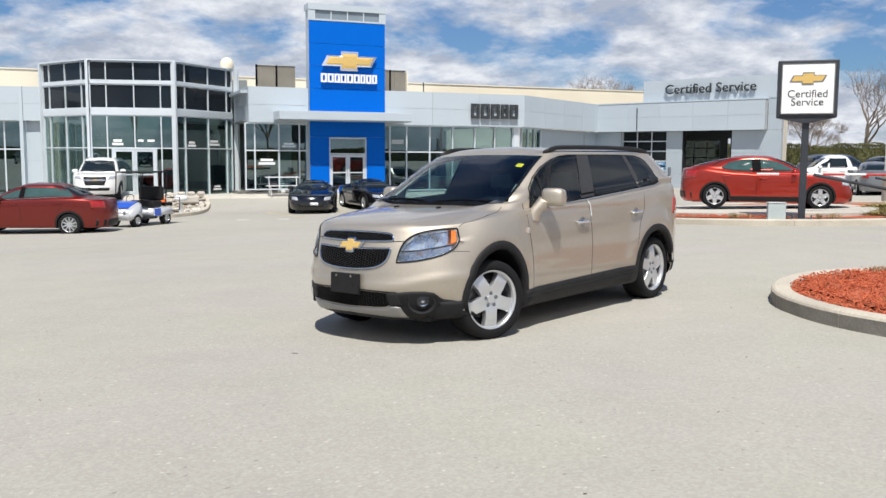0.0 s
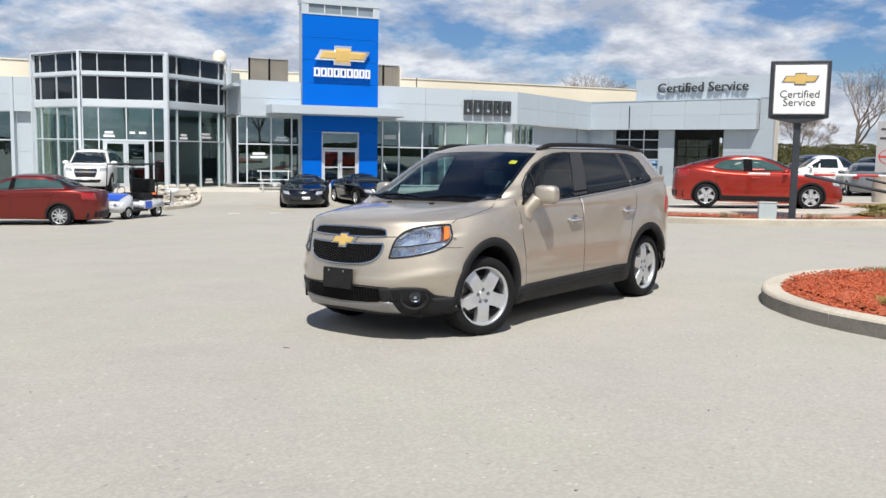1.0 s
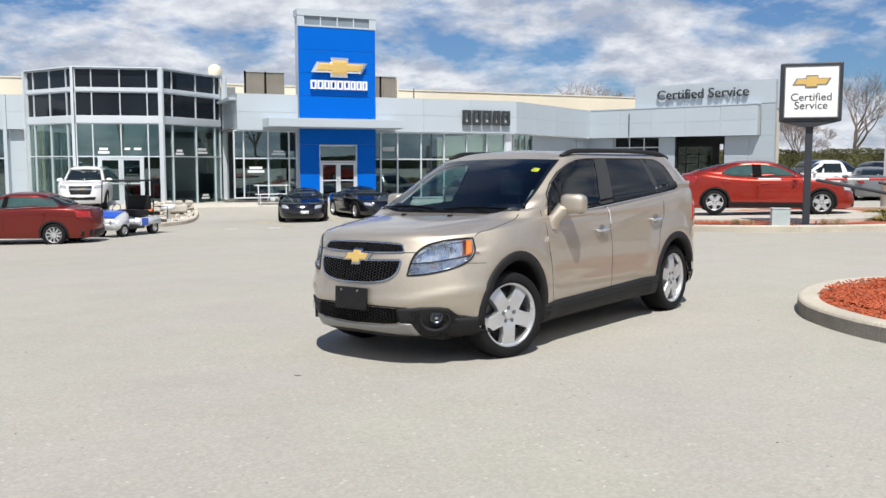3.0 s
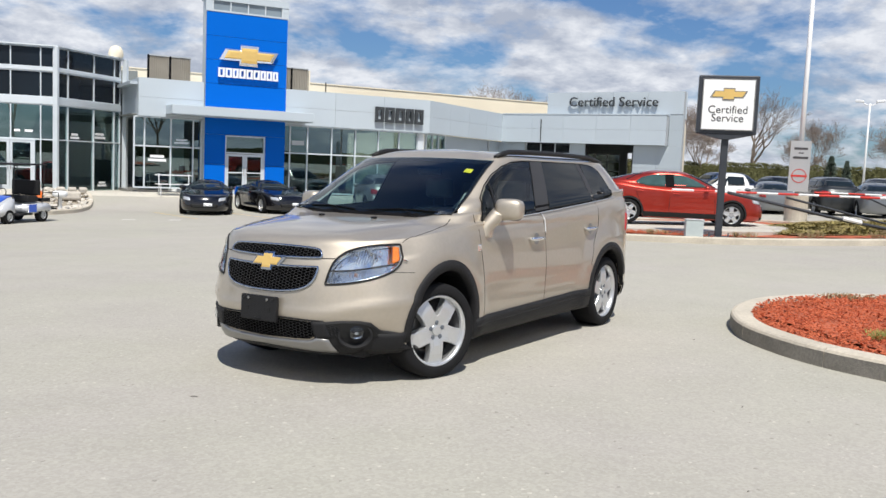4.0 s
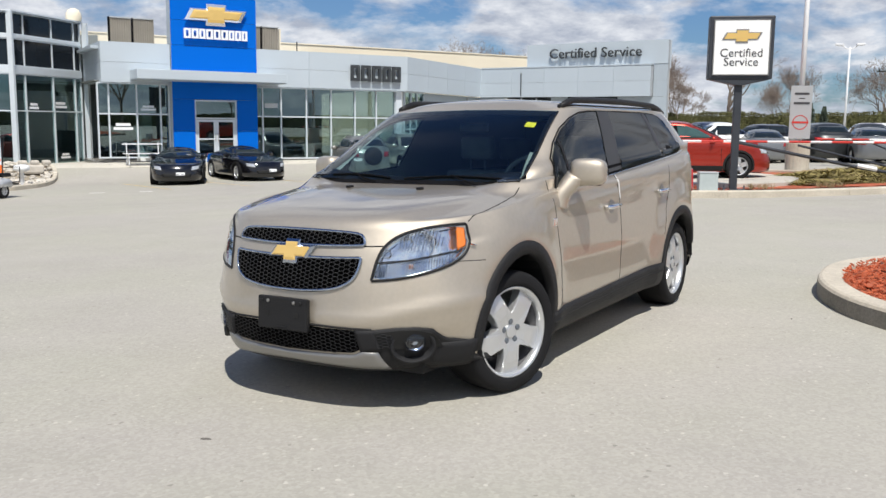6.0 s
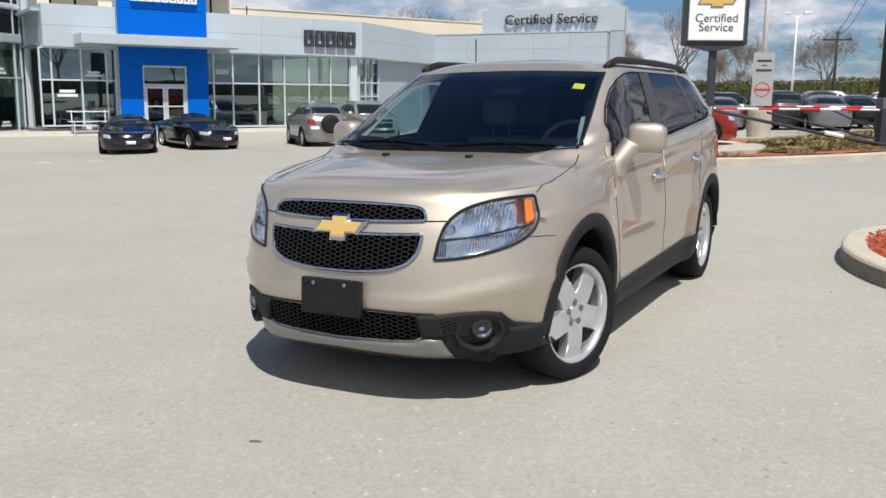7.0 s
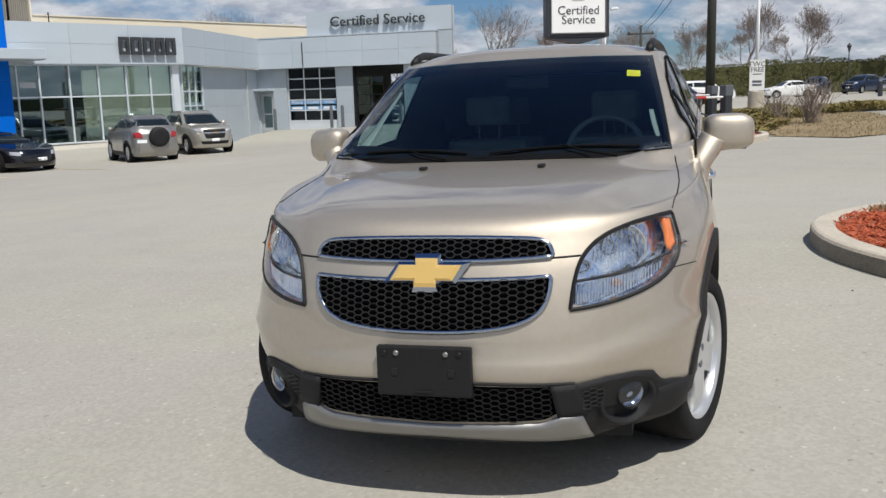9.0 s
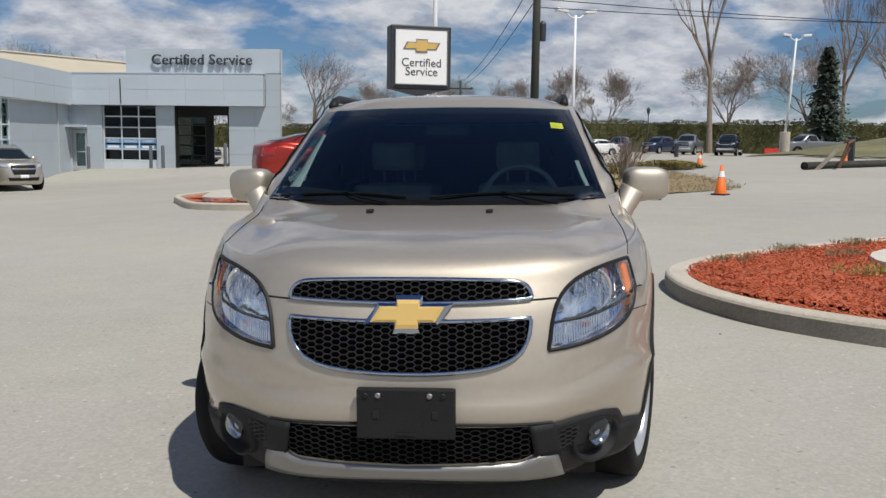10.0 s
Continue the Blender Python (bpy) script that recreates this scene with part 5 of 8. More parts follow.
cut(shell, lambda c, nn: (abs(c.x) > 0.5 and any(from_arch(c.y, c.z, q) < ARCH_R for q in MPV["arches"]))
    or (c.y < 1.4 and c.z > 1.06 and nn.y < -0.2 and inside(SCREEN_HOLE, c.x, c.z)) or (abs(c.x) > 0.5 and c.z > 1.05 and inside(FRONT_HOLE, c.y, c.z)) or in_lamp(c))
snap(shell, fitc, "front", SCREEN_HOLE, 0.07, lambda c: c.y < 1.35 and c.z > 1.04 and abs(c.x) < 0.76 and not (abs(c.x) > 0.62 and inside(FRONT_WIN[0] + FRONT_WIN[1][::-1], c.y, c.z)))
for sd in (1, -1):
    side_of = "left" if sd > 0 else "right"
    snap(shell, fitc, side_of, FRONT_HOLE, 0.08, lambda c: c.x * sd > 0.5 and inside(FRONT_WIN[0] + FRONT_WIN[1][::-1], c.y, c.z))
    snap(shell, fitc, "front", [(sd * (0.61 + (a - 0.61) * 0.97), 0.79 + (b - 0.79) * 0.97) for a, b in LAMP_LO + LAMP_UP[::-1]], 0.06, lambda c: c.x * sd > 0.3 and c.y < -0.25 and 0.6 < c.z < 0.95)
    for b0, sx, sz in MPV["arches"]:
        snap(shell, fitc, side_of, [(b0 + sx * ARCH_R * math.cos(radians(-30 + 240 * i / 40)), 0.335 + sz * ARCH_R * math.sin(radians(-30 + 240 * i / 40))) for i in range(41)], 0.06, lambda c: c.x * sd > 0.5 and c.z < 0.8 and c.z > 0.22)
for v in shell.verts:  # nothing of the skin reaches into a wheel arch
    for q in MPV["arches"]:
        d = from_arch(v.co.y, v.co.z, q)
        if abs(v.co.x) > 0.45 and 0.05 < d < ARCH_R + 0.002 and v.co.z > 0.22:
            v.co.y, v.co.z = q[0] + (v.co.y - q[0]) * (ARCH_R + 0.002) / d, 0.335 + (v.co.z - 0.335) * (ARCH_R + 0.002) / d
across_arch = [f for f in shell.faces if abs(f.calc_center_median().x) > 0.45 and any(
    from_arch(p.y, p.z, q) < ARCH_R - 0.010 and p.z > 0.22 for q in MPV["arches"] for p in [f.calc_center_median()] + [(e.verts[0].co + e.verts[1].co) / 2 for e in f.edges])]
bmesh.ops.delete(shell, geom=across_arch, context="FACES")
part("body", shell, CHAMPAGNE, mpv, smooth=True)
wells(mpv, MPV, ARCH_R)


for sd in (1, -1):
    part("bonnet_gap", fitc.bead(bmesh.new(), "top", [(sd * 0.742, 0.20), (sd * 0.755, 0.10), (sd * 0.764, -0.08), (sd * 0.760, -0.26), (sd * 0.747, -0.37)], 0.0030, -0.0008, step=0.04), SEAM, mpv)
    part("bonnet_gap", fitc.bead(bmesh.new(), "front", [(sd * 0.39, 0.822), (sd * 0.478, 0.824)], 0.0035, 0.0, step=0.03), SEAM, mpv)
    part("bumper_gap", fitc.bead(bmesh.new(), "left" if sd > 0 else "right", [(-0.50, 0.742), (-0.42, 0.738), (-0.335, 0.735)], 0.0022, -0.0006, step=0.03), SEAM, mpv)
# screens
frit_lo, frit_up = SCREEN
edge = [(0.724, 1.088), (0.672, 1.29), (0.615, 1.482)]
core = [(0.705, 1.106), (0.653, 1.29), (0.600, 1.460)]
part("windscreen_border", fitc.patch("front", frit_lo, [(-0.705, 1.104), (-0.4, 1.086), (0, 1.080), (0.4, 1.086), (0.705, 1.104)], 0.0045, 0.006, 30, 3), MATT_BLACK, mpv, "black glass edge", smooth=True)
part("windscreen_border", fitc.patch("front", [(-0.59, 1.454), (-0.3, 1.468), (0, 1.472), (0.3, 1.468), (0.59, 1.454)], frit_up, 0.0045, 0.006, 30, 2), MATT_BLACK, mpv, smooth=True)
for sd in (1, -1):
    part("windscreen_border", fitc.patch("front", [(sd * a, b) for a, b in edge], [(sd * a, b) for a, b in core], 0.004, 0.006, 24, 2), MATT_BLACK, mpv, smooth=True)
    # Chrome on the right only: stands in for the highlight along that pillar
    part("screen_seal", fitc.bead(bmesh.new(), "front", [(sd * a, b) for a, b in edge], 0.0055, 0.003), CHROME if sd < 0 else BLACK_PL, mpv)
for sd in (1, -1):
    z_top = 1.40 if sd < 0 else 1.27
    k_ = (z_top - 1.112) / 0.343
    part("pillar_lining", fitc.patch("front", [(sd * 0.700, 1.112), (sd * (0.700 - 0.102 * k_), z_top)], [(sd * (0.640 if sd < 0 else 0.675), 1.120), (sd * (0.682 - 0.102 * k_), z_top)], -0.035, 0.004, 12, 3), LINING, mpv, "grey pillar lining inside the screen", smooth=True)
ws = part("windscreen", fitc.patch("front", frit_lo, frit_up, 0.008, 0.0, 30, 14), CAR_GLASS, mpv, "clear curved windscreen", smooth=True)
ws.visible_shadow = False
part("sticker", fitc.patch("front", [(0.517, 1.384), (0.576, 1.378)], [(0.514, 1.411), (0.571, 1.405)], 0.0105, 0.001, 4, 2), STICKER, mpv, "bright yellow price sticker inside the screen")
part("sticker_print", fitc.patch("front", [(0.524, 1.389), (0.567, 1.385)], [(0.522, 1.394), (0.566, 1.390)], 0.0125, 0.001, 3, 1), STICKER_INK, mpv)
part("sticker_print", fitc.patch("front", [(0.526, 1.399), (0.554, 1.396)], [(0.526, 1.404), (0.552, 1.401)], 0.0125, 0.001, 3, 1), STICKER_INK, mpv)

def mirror_arm(foot, sd):
    """A flattened stalk that rises from the door corner into the inner end of the housing."""
    bm, rings = bmesh.new(), []
    path = catmull([tuple(foot), (sd * 0.838, 0.560, 1.005), (sd * 0.868, 0.595, 1.060), (sd * 0.900, 0.632, 1.110)], 5)
    for i, p in enumerate(path):
        g = i / (len(path) - 1)
        w, d = 0.040 + 0.014 * g, 0.058 + 0.012 * g
        rings.append([bm.verts.new(Vector(p) + Vector((sd * w * math.cos(a), d * math.sin(a), -0.5 * w * math.cos(a)))) for a in [2 * math.pi * k / 16 for k in range(16)]])
    for a, b in zip(rings, rings[1:]):
        for k in range(16):
            bm.faces.new((a[k], a[(k + 1) % 16], b[(k + 1) % 16], b[k]))
    bm.faces.new(rings[0][::-1]), bm.faces.new(rings[-1])
    bmesh.ops.recalc_face_normals(bm, faces=bm.faces)
    return bm


def mirror_housing(sd):
    """A rounded shell with a flat underside, domed in front and drawn in towards the stalk."""
    bm = bmesh.new()
    bmesh.ops.create_uvsphere(bm, u_segments=36, v_segments=24, radius=1)
    for v in bm.verts:
        p = v.co.normalized()
        k = (abs(p.x) ** 4.2 + abs(p.y) ** 3.2 + abs(p.z) ** 4.2) ** (-1 / 4.0)
        x, y, z = p * k
        inner = smooth_step(-0.2, 1.0, -x * sd)
        v.co = Vector((x * 0.104, y * (0.078 if y < 0 else 0.074) * (1 - 0.12 * inner), max(-0.94, z) * 0.080 * (1 - 0.10 * smooth_step(0.3, 1.0, x * sd)) + 0.012 * inner * min(0.0, z)))
    return bm


for way, sd in (("left", 1), ("right", -1)):
    # glass of the doors
    w1 = part("front_door_window", fitc.patch(way, *FRONT_WIN, 0.006, 0.0, 16, 8), DOOR_GLASS, mpv, "front door glass", smooth=True)
    w1.visible_shadow = False
    frame_front = [(0.500, 1.044), (0.510, 1.102), (0.571, 1.199), (0.697, 1.293), (0.848, 1.378), (1.018, 1.442), (1.18, 1.478), (1.37, 1.492), (1.6, 1.494), (2.42, 1.492), (2.63, 1.486), (2.738, 1.468), (2.81, 1.430), (2.873, 1.332), (2.902, 1.217), (2.82, 1.195), (2.66, 1.181), (2.1, 1.139), (1.38, 1.089), (0.90, 1.063)]
    part("window_trim", fitc.bead(bmesh.new(), way, frame_front, 0.0045, 0.005, True, 0.03), MATT_BLACK, mpv)
    part("belt_trim", fitc.bead(bmesh.new(), way, [(0.51, 1.036), (0.90, 1.054), (1.38, 1.080), (2.1, 1.130), (2.7, 1.175), (2.85, 1.189), (2.95, 1.207)], 0.0045, 0.007), CHROME, mpv, "bright strip under the side windows")
    part("window_border", fitc.patch(way, [(0.69, 1.058), (0.95, 1.071), (1.37, 1.094)], [(0.69, 1.082), (0.95, 1.095), (1.36, 1.119)], 0.003, 0.004, 12, 2), MATT_BLACK, mpv, "black edge of the door glass")
    part("window_border", fitc.patch(way, [(0.70, 1.256), (0.86, 1.341), (1.03, 1.406), (1.19, 1.442), (1.37, 1.456), (1.49, 1.458)], [(0.70, 1.288), (0.85, 1.372), (1.02, 1.436), (1.18, 1.472), (1.37, 1.486), (1.52, 1.488)], 0.003, 0.004, 16, 2), MATT_BLACK, mpv)
    part("window_backing", fitc.patch(way, [(1.335, 1.087), (2.1, 1.139), (2.66, 1.181), (2.86, 1.204)], [(1.46, 1.491), (2.42, 1.490), (2.63, 1.484), (2.738, 1.465), (2.81, 1.425), (2.868, 1.33), (2.893, 1.23)], 0.004, 0.005, 40, 10), MATT_BLACK, mpv, "black frame behind the side glass", smooth=True)
    part("front_corner_window", fitc.patch(way, [(0.508, 1.052), (0.70, 1.062)], [(0.518, 1.10), (0.575, 1.190), (0.70, 1.282)], 0.009, 0.006, 6, 4), PRIVACY, mpv)
    part("window_bar", fitc.patch(way, [(0.690, 1.062), (0.715, 1.063)], [(0.735, 1.300), (0.76, 1.318)], 0.012, 0.008, 2, 5), BLACK_PL, mpv)
    part("pillar_trim", fitc.patch(way, [(1.335, 1.092), (1.575, 1.110)], [(1.485, 1.488), (1.69, 1.490)], 0.010, 0.0, 4, 6), SATIN_BLACK, mpv, "black door pillar trim", smooth=True)
    part("rear_door_window", fitc.patch(way, *MID_WIN, 0.009, 0.0, 20, 10), PRIVACY, mpv, "dark privacy glass", smooth=True)
    part("pillar_trim", fitc.patch(way, [(2.425, 1.169), (2.515, 1.175)], [(2.36, 1.487), (2.435, 1.486)], 0.0105, 0.0, 3, 6), SATIN_BLACK, mpv, smooth=True)
    part("quarter_window", fitc.patch(way, *REAR_WIN, 0.009, 0.0, 20, 10), PRIVACY, mpv, "dark privacy glass", smooth=True)
    # arches, sill, doors
    for b, sx, sz in MPV["arches"]:
        part("arch_trim", fitc.ring(way, b, 0.335, ARCH_R - 0.022, ARCH_R + 0.042, 16 if b > 1 else -16, 187 if b < 1 else 193, 0.007, 0.05, 30, sx, sz), GREY_PL, mpv, "charcoal plastic arch trim", smooth=True)
    part("bumper_side", fitc.patch(way, [(-0.56, 0.225), (-0.395, 0.225)], [(-0.56, 0.352), (-0.392, 0.352)], 0.010, 0.03, 8, 4), GREY_PL, mpv, "charcoal lower bumper side", smooth=True)
    part("sill", fitc.patch(way, [(0.32, 0.205), (2.33, 0.225)], [(0.345, 0.358), (2.30, 0.395)], 0.014, 0.05, 16, 5), GREY_PL, mpv, "charcoal plastic sill", smooth=True)
    part("sill_groove", fitc.bead(bmesh.new(), way, [(0.355, 0.300), (2.31, 0.335)], 0.006, 0.013), SEAM, mpv)
    for pts in ([(0.47, 0.36), (0.46, 0.70), (0.42, 0.95), (0.40, 1.09)], [(1.46, 0.378), (1.46, 0.8), (1.455, 0.97), (1.42, 1.10)], [(2.30, 0.60), (2.38, 0.80), (2.50, 0.95), (2.52, 1.20)]):
        part("door_gap", fitc.bead(bmesh.new(), way, pts, 0.0028, -0.0006), SEAM, mpv)
    part("door_edge", fitc.bead(bmesh.new(), way, [(1.462, 0.925), (1.458, 0.99), (1.438, 1.083)], 0.0035, 0.003), WHITE_LETTER, mpv, "pale edge guard on the rear door")
    for x, z in ((1.280, 0.880), (2.32, 0.922)):
        hp = fitc.at(way, x, z, 0.0)
        hd = part("door_handle", tube(bmesh.new(), [hp + Vector((sd * 0.005, -0.10, 0)), hp + Vector((sd * 0.035, -0.085, 0.004)), hp + Vector((sd * 0.042, 0.0, 0.006)), hp + Vector((sd * 0.035, 0.085, 0.004)), hp + Vector((sd * 0.005, 0.10, 0))], 0.016, 8), CHROME, mpv, "chrome door handle", smooth=True)
        part("handle_cup", lathe(bmesh.new(), [(0.048, 0.0), (0.045, 0.003), (0.02, 0.001), (0, 0.0)], 16, Matrix.Translation(hp + Vector((sd * 0.002, 0.02, 0.0))) @ pose(0, 0, 0, 0, 90 * sd, 0)), SATIN, hd)
    bp = fitc.at(way, 0.405, 0.858, 0.0)
    part("side_marker", boxes((-0.006, 0.008, -0.024, 0.024, -0.024, 0.024), bevel=0.005), CHROME, mpv, "small clear side marker", m=Matrix.Translation(bp))
    # mirrors
    mb = fitc.at(way, 0.545, 0.945, -0.02)
    mir = part("mirror", mirror_arm(mb, sd), CHAMPAGNE, mpv, "champagne door mirror", smooth=True)
    hc = Vector((0.958 if sd > 0 else -0.925, 0.665, 1.128))
    hm = Matrix.Translation(hc) @ pose(0, 0, 0, 0, 0, (14 if sd > 0 else 24) * sd)
    part("housing", mirror_housing(sd), CHAMPAGNE, mir, m=hm, smooth=True)
    part("housing_underside", boxes((-0.070, 0.070, -0.035, 0.060, -0.0765, -0.070), bevel=0.003), BLACK_PL, mir, m=hm)
    part("arm_seam", tube(bmesh.new(), [mb.lerp(Vector((sd * 0.875, 0.60, 1.07)), 0.45) + 0.0335 * Vector((sd * math.cos(a) * 0.7, math.sin(a), -sd * 0.4 * math.cos(a) * sd)) for a in [q * math.pi / 8 for q in range(-8, 9)]], 0.0018, 4), SEAM, mir)
    part("mirror_glass", boxes((-0.078, 0.078, -0.002, 0.002, -0.055, 0.055), bevel=0.001), CHROME, mir, m=hm @ Matrix.Translation((0, 0.076, 0)))
    # roof rail
    rail = [(0.600, 1.06), (0.606, 1.20), (0.612, 1.7), (0.61, 2.2), (0.605, 2.85), (0.59, 3.14)]
    lift = [0.002, 0.034, 0.042, 0.042, 0.03, 0.0]
    dense = resample([(a, b, c) for (a, b), c in zip(rail, lift)], 22)
    rb = tube(bmesh.new(), [fitc.at("top", sd * a, b) + Vector((0, 0, c)) for a, b, c in dense], 0.021, 8)
    part("roof_rail", rb, BLACK_PL, mpv, "black roof rail", smooth=True)
    part("roof_gutter", fitc.bead(bmesh.new(), "top", [(sd * 0.60, 1.04), (sd * 0.60, 2.0), (sd * 0.57, 3.15)], 0.006, 0.0), SEAM, mpv)
    # headlamp
    lo, up = LAMP_LO, LAMP_UP
    lo_s, up_s = [(sd * a, b) for a, b in lo], [(sd * a, b) for a, b in up]
    lamp = part("headlamp", fitc.patch("front", lo_s, up_s, -0.045, -0.047, 22, 12), LAMP_BOWL, mpv, "clear headlamp with chrome reflectors", smooth=True)
    for cx, cz, rr, dp in ((0.618, 0.836, 0.080, 0.05), (0.578, 0.846, 0.026, 0.02), (0.664, 0.846, 0.026, 0.02), (0.498, 0.795, 0.022, 0.02)):
        c = fitc.at("front", sd * cx, cz, -0.03)
        part("reflector", lathe(bmesh.new(), [(rr, 0.0), (rr * 0.97, 0.004), (rr * 0.9, -dp * 0.4), (rr * 0.6, -dp * 0.8), (rr * 0.25, -dp), (0.0, -dp)], 24, Matrix.Translation(c) @ pose(0, 0, 0, 90, 0, 22 * sd)), CHROME, lamp, smooth=True)
        part("bulb", lathe(bmesh.new(), [(0.0, 0.0), (0.010, -0.004), (0.013, -0.02), (0.010, -0.04)], 12, Matrix.Translation(c) @ pose(0, 0, 0, 90, 0, 22 * sd)), LENS, lamp)
    part("lamp_divider", fitc.bead(bmesh.new(), "front", [(sd * 0.465, 0.748), (sd * 0.60, 0.757), (sd * 0.752, 0.79)], 0.0055, -0.010), BLACK_PL, lamp)
    flutes = bmesh.new()
    for q in range(13):
        x = 0.545 + q * 0.0125
        hh = 0.068 * math.sqrt(max(0.05, 1 - ((x - 0.62) / 0.085) ** 2))
        fitc.bead(flutes, "front", [(sd * x, 0.834 - hh * 0.5), (sd * x, 0.834 + hh)], 0.0022, -0.012, step=0.03, n=4)
    part("lens_flutes", flutes, CHROME, lamp, kind="stuff")
    bc = fitc.at("front", sd * 0.605, 0.728, -0.034)
    part("indicator_bulb", lathe(bmesh.new(), [(0, 0.010), (0.011, 0.005), (0.013, -0.004), (0.009, -0.012)], 12, Matrix.Translation(bc) @ pose(0, 0, 0, 90, 0, 20 * sd)), AMBER_DULL, lamp, "amber indicator bulb", smooth=True)
    ribs = bmesh.new()
    for q in range(30):
        x = 0.470 + q * 0.009
        z0 = float(np.interp(x, [a for a, b in lo], [b for a, b in lo])) + 0.014
        fitc.bead(ribs, "front", [(sd * x, z0), (sd * x, z0 + 0.058)], 0.0030, -0.024, step=0.03, n=4)
    part("lens_ribs", ribs, CHROME, lamp, kind="stuff")
    part("amber_reflector", fitc.patch("front", [(sd * 0.746, 0.795), (sd * 0.763, 0.812)], [(sd * 0.722, 0.909), (sd * 0.741, 0.909)], -0.004, 0.012, 6, 8), AMBER, lamp, "amber side reflector", smooth=True)
    part("lens", fitc.patch("front", lo_s, up_s, 0.004, 0.0, 22, 12), LENS, lamp, smooth=True).visible_shadow = False
    part("lamp_border", fitc.bead(bmesh.new(), "front", lo_s + up_s[::-1], 0.0075, 0.001, True, 0.012), BLACK_PL, lamp)
    # lower bumper corner and fog lamp
    part("bumper_corner", fitc.patch("front", [(sd * 0.45, 0.225), (sd * 0.70, 0.225), (sd * 0.785, 0.235)], [(sd * 0.44, 0.428), (sd * 0.55, 0.440), (sd * 0.64, 0.440), (sd * 0.69, 0.428), (sd * 0.715, 0.375), (sd * 0.78, 0.355)], 0.009, 0.03, 24, 8), GREY_PL, mpv, "charcoal lower bumper corner", smooth=True)
    part("bumper_recess", fitc.patch("front", [(sd * 0.47, 0.335), (sd * 0.70, 0.335)], [(sd * 0.46, 0.415), (sd * 0.56, 0.430), (sd * 0.64, 0.430), (sd * 0.685, 0.41)], 0.013, 0.01, 16, 4), SEAM, mpv)
    fc = fitc.at("front", sd * 0.600, 0.345, 0.008)
    tilt = pose(0, 0, 0, 90, 0, 42 * sd)
    fog = part("fog_lamp", lathe(bmesh.new(), [(0.112, -0.03), (0.112, 0.014), (0.104, 0.021), (0.096, 0.014), (0.078, -0.030), (0.0, -0.036)], 32, Matrix.Translation(fc) @ tilt @ Matrix.Diagonal((1, 0.74, 1, 1))), GREY_PL, mpv, "round fog lamp in a charcoal bezel", smooth=True)
    fl = Matrix.Translation(fc + Vector((sd * 0.014, -0.002, 0.022))) @ tilt
    part("reflector", lathe(bmesh.new(), [(0.050, 0.006), (0.044, -0.008), (0.026, -0.016), (0.014, 0.0), (0, 0.004)], 20, fl), CHROME_SKY, fog, smooth=True)
    part("lens", lathe(bmesh.new(), [(0.052, 0.0), (0.052, 0.010), (0.034, 0.022), (0.0, 0.028)], 24, fl), LENS, fog, smooth=True)
    # tail lamp
    part("tail_lamp", fitc.patch(way, [(3.22, 0.87), (3.50, 0.88)], [(3.26, 1.04), (3.50, 1.06)], 0.010, 0.02, 8, 6), RED_LENS, mpv, "red tail lamp", smooth=True)
    part("rear_bumper_trim", fitc.patch(way, [(3.17, 0.25), (3.60, 0.27)], [(3.17, 0.36), (3.60, 0.38)], 0.004, 0.02, 8, 4), GREY_PL, mpv, smooth=True)


# front grilles
def hex_mesh(region, cw, ch, off, r=0.0035):
    """Honeycomb bars inside a region, laid on the curve of the nose."""
    xs, zs = [p[0] for p in region], [p[1] for p in region]
    bm, done = bmesh.new(), set()
    px = cw * 0.74
    rows, cols = int((max(zs) - min(zs)) / ch) + 2, int((max(xs) - min(xs)) / px) + 2
    for i in range(-1, cols):
        for j in range(-1, rows):
            cx, cz = min(xs) + i * px, min(zs) + (j + 0.5 * (i % 2)) * ch
            pts = [(cx - cw * 0.5, cz), (cx - cw * 0.24, cz - ch * 0.5), (cx + cw * 0.24, cz - ch * 0.5), (cx + cw * 0.5, cz), (cx + cw * 0.24, cz + ch * 0.5), (cx - cw * 0.24, cz + ch * 0.5)]
            for p, q in zip(pts, pts[1:] + pts[:1]):
                key = (round((p[0] + q[0]) * 500), round((p[1] + q[1]) * 500))
                if key in done or not inside(region, *p) or not inside(region, *q):
                    continue
                done.add(key)
                tube(bm, [fitc.at("front", *p, off), fitc.at("front", *q, off)], r, 4, caps=False)
    return bm


def arc(x, z0, z1, n=12, p=2.0):
    """A lower edge that sags from the corners (x, z1) to (0, z0)."""
    return [(-x + 2 * x * i / n, z0 + (z1 - z0) * abs(-1 + 2 * i / n) ** p) for i in range(n + 1)]


MESH_BAR = mat("grille_bar", (0.035, 0.035, 0.037), 0.28, 0.4, 0.1, 20)
# Near-black sheet material: the shade of the open grille put into colour
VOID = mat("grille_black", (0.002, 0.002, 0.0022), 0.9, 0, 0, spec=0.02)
UG_LO = [tuple(p) for p in catmull(arc(0.394, 0.816, 0.826, 12), 2)]
UG_UP = [tuple(p) for p in catmull([(-0.394, 0.828), (-0.385, 0.855), (-0.360, 0.874), (-0.30, 0.882), (-0.15, 0.887), (0, 0.888), (0.15, 0.887), (0.30, 0.882), (0.360, 0.874), (0.385, 0.855), (0.394, 0.828)], 4)]
LG_UP = arc(0.390, 0.760, 0.768, 12)
LG_LO = [tuple(p) for p in catmull([(-0.390, 0.764), (-0.384, 0.715), (-0.364, 0.672), (-0.325, 0.641), (-0.25, 0.617), (-0.12, 0.603), (0, 0.600), (0.12, 0.603), (0.25, 0.617), (0.325, 0.641), (0.364, 0.672), (0.384, 0.715), (0.390, 0.764)], 4)]
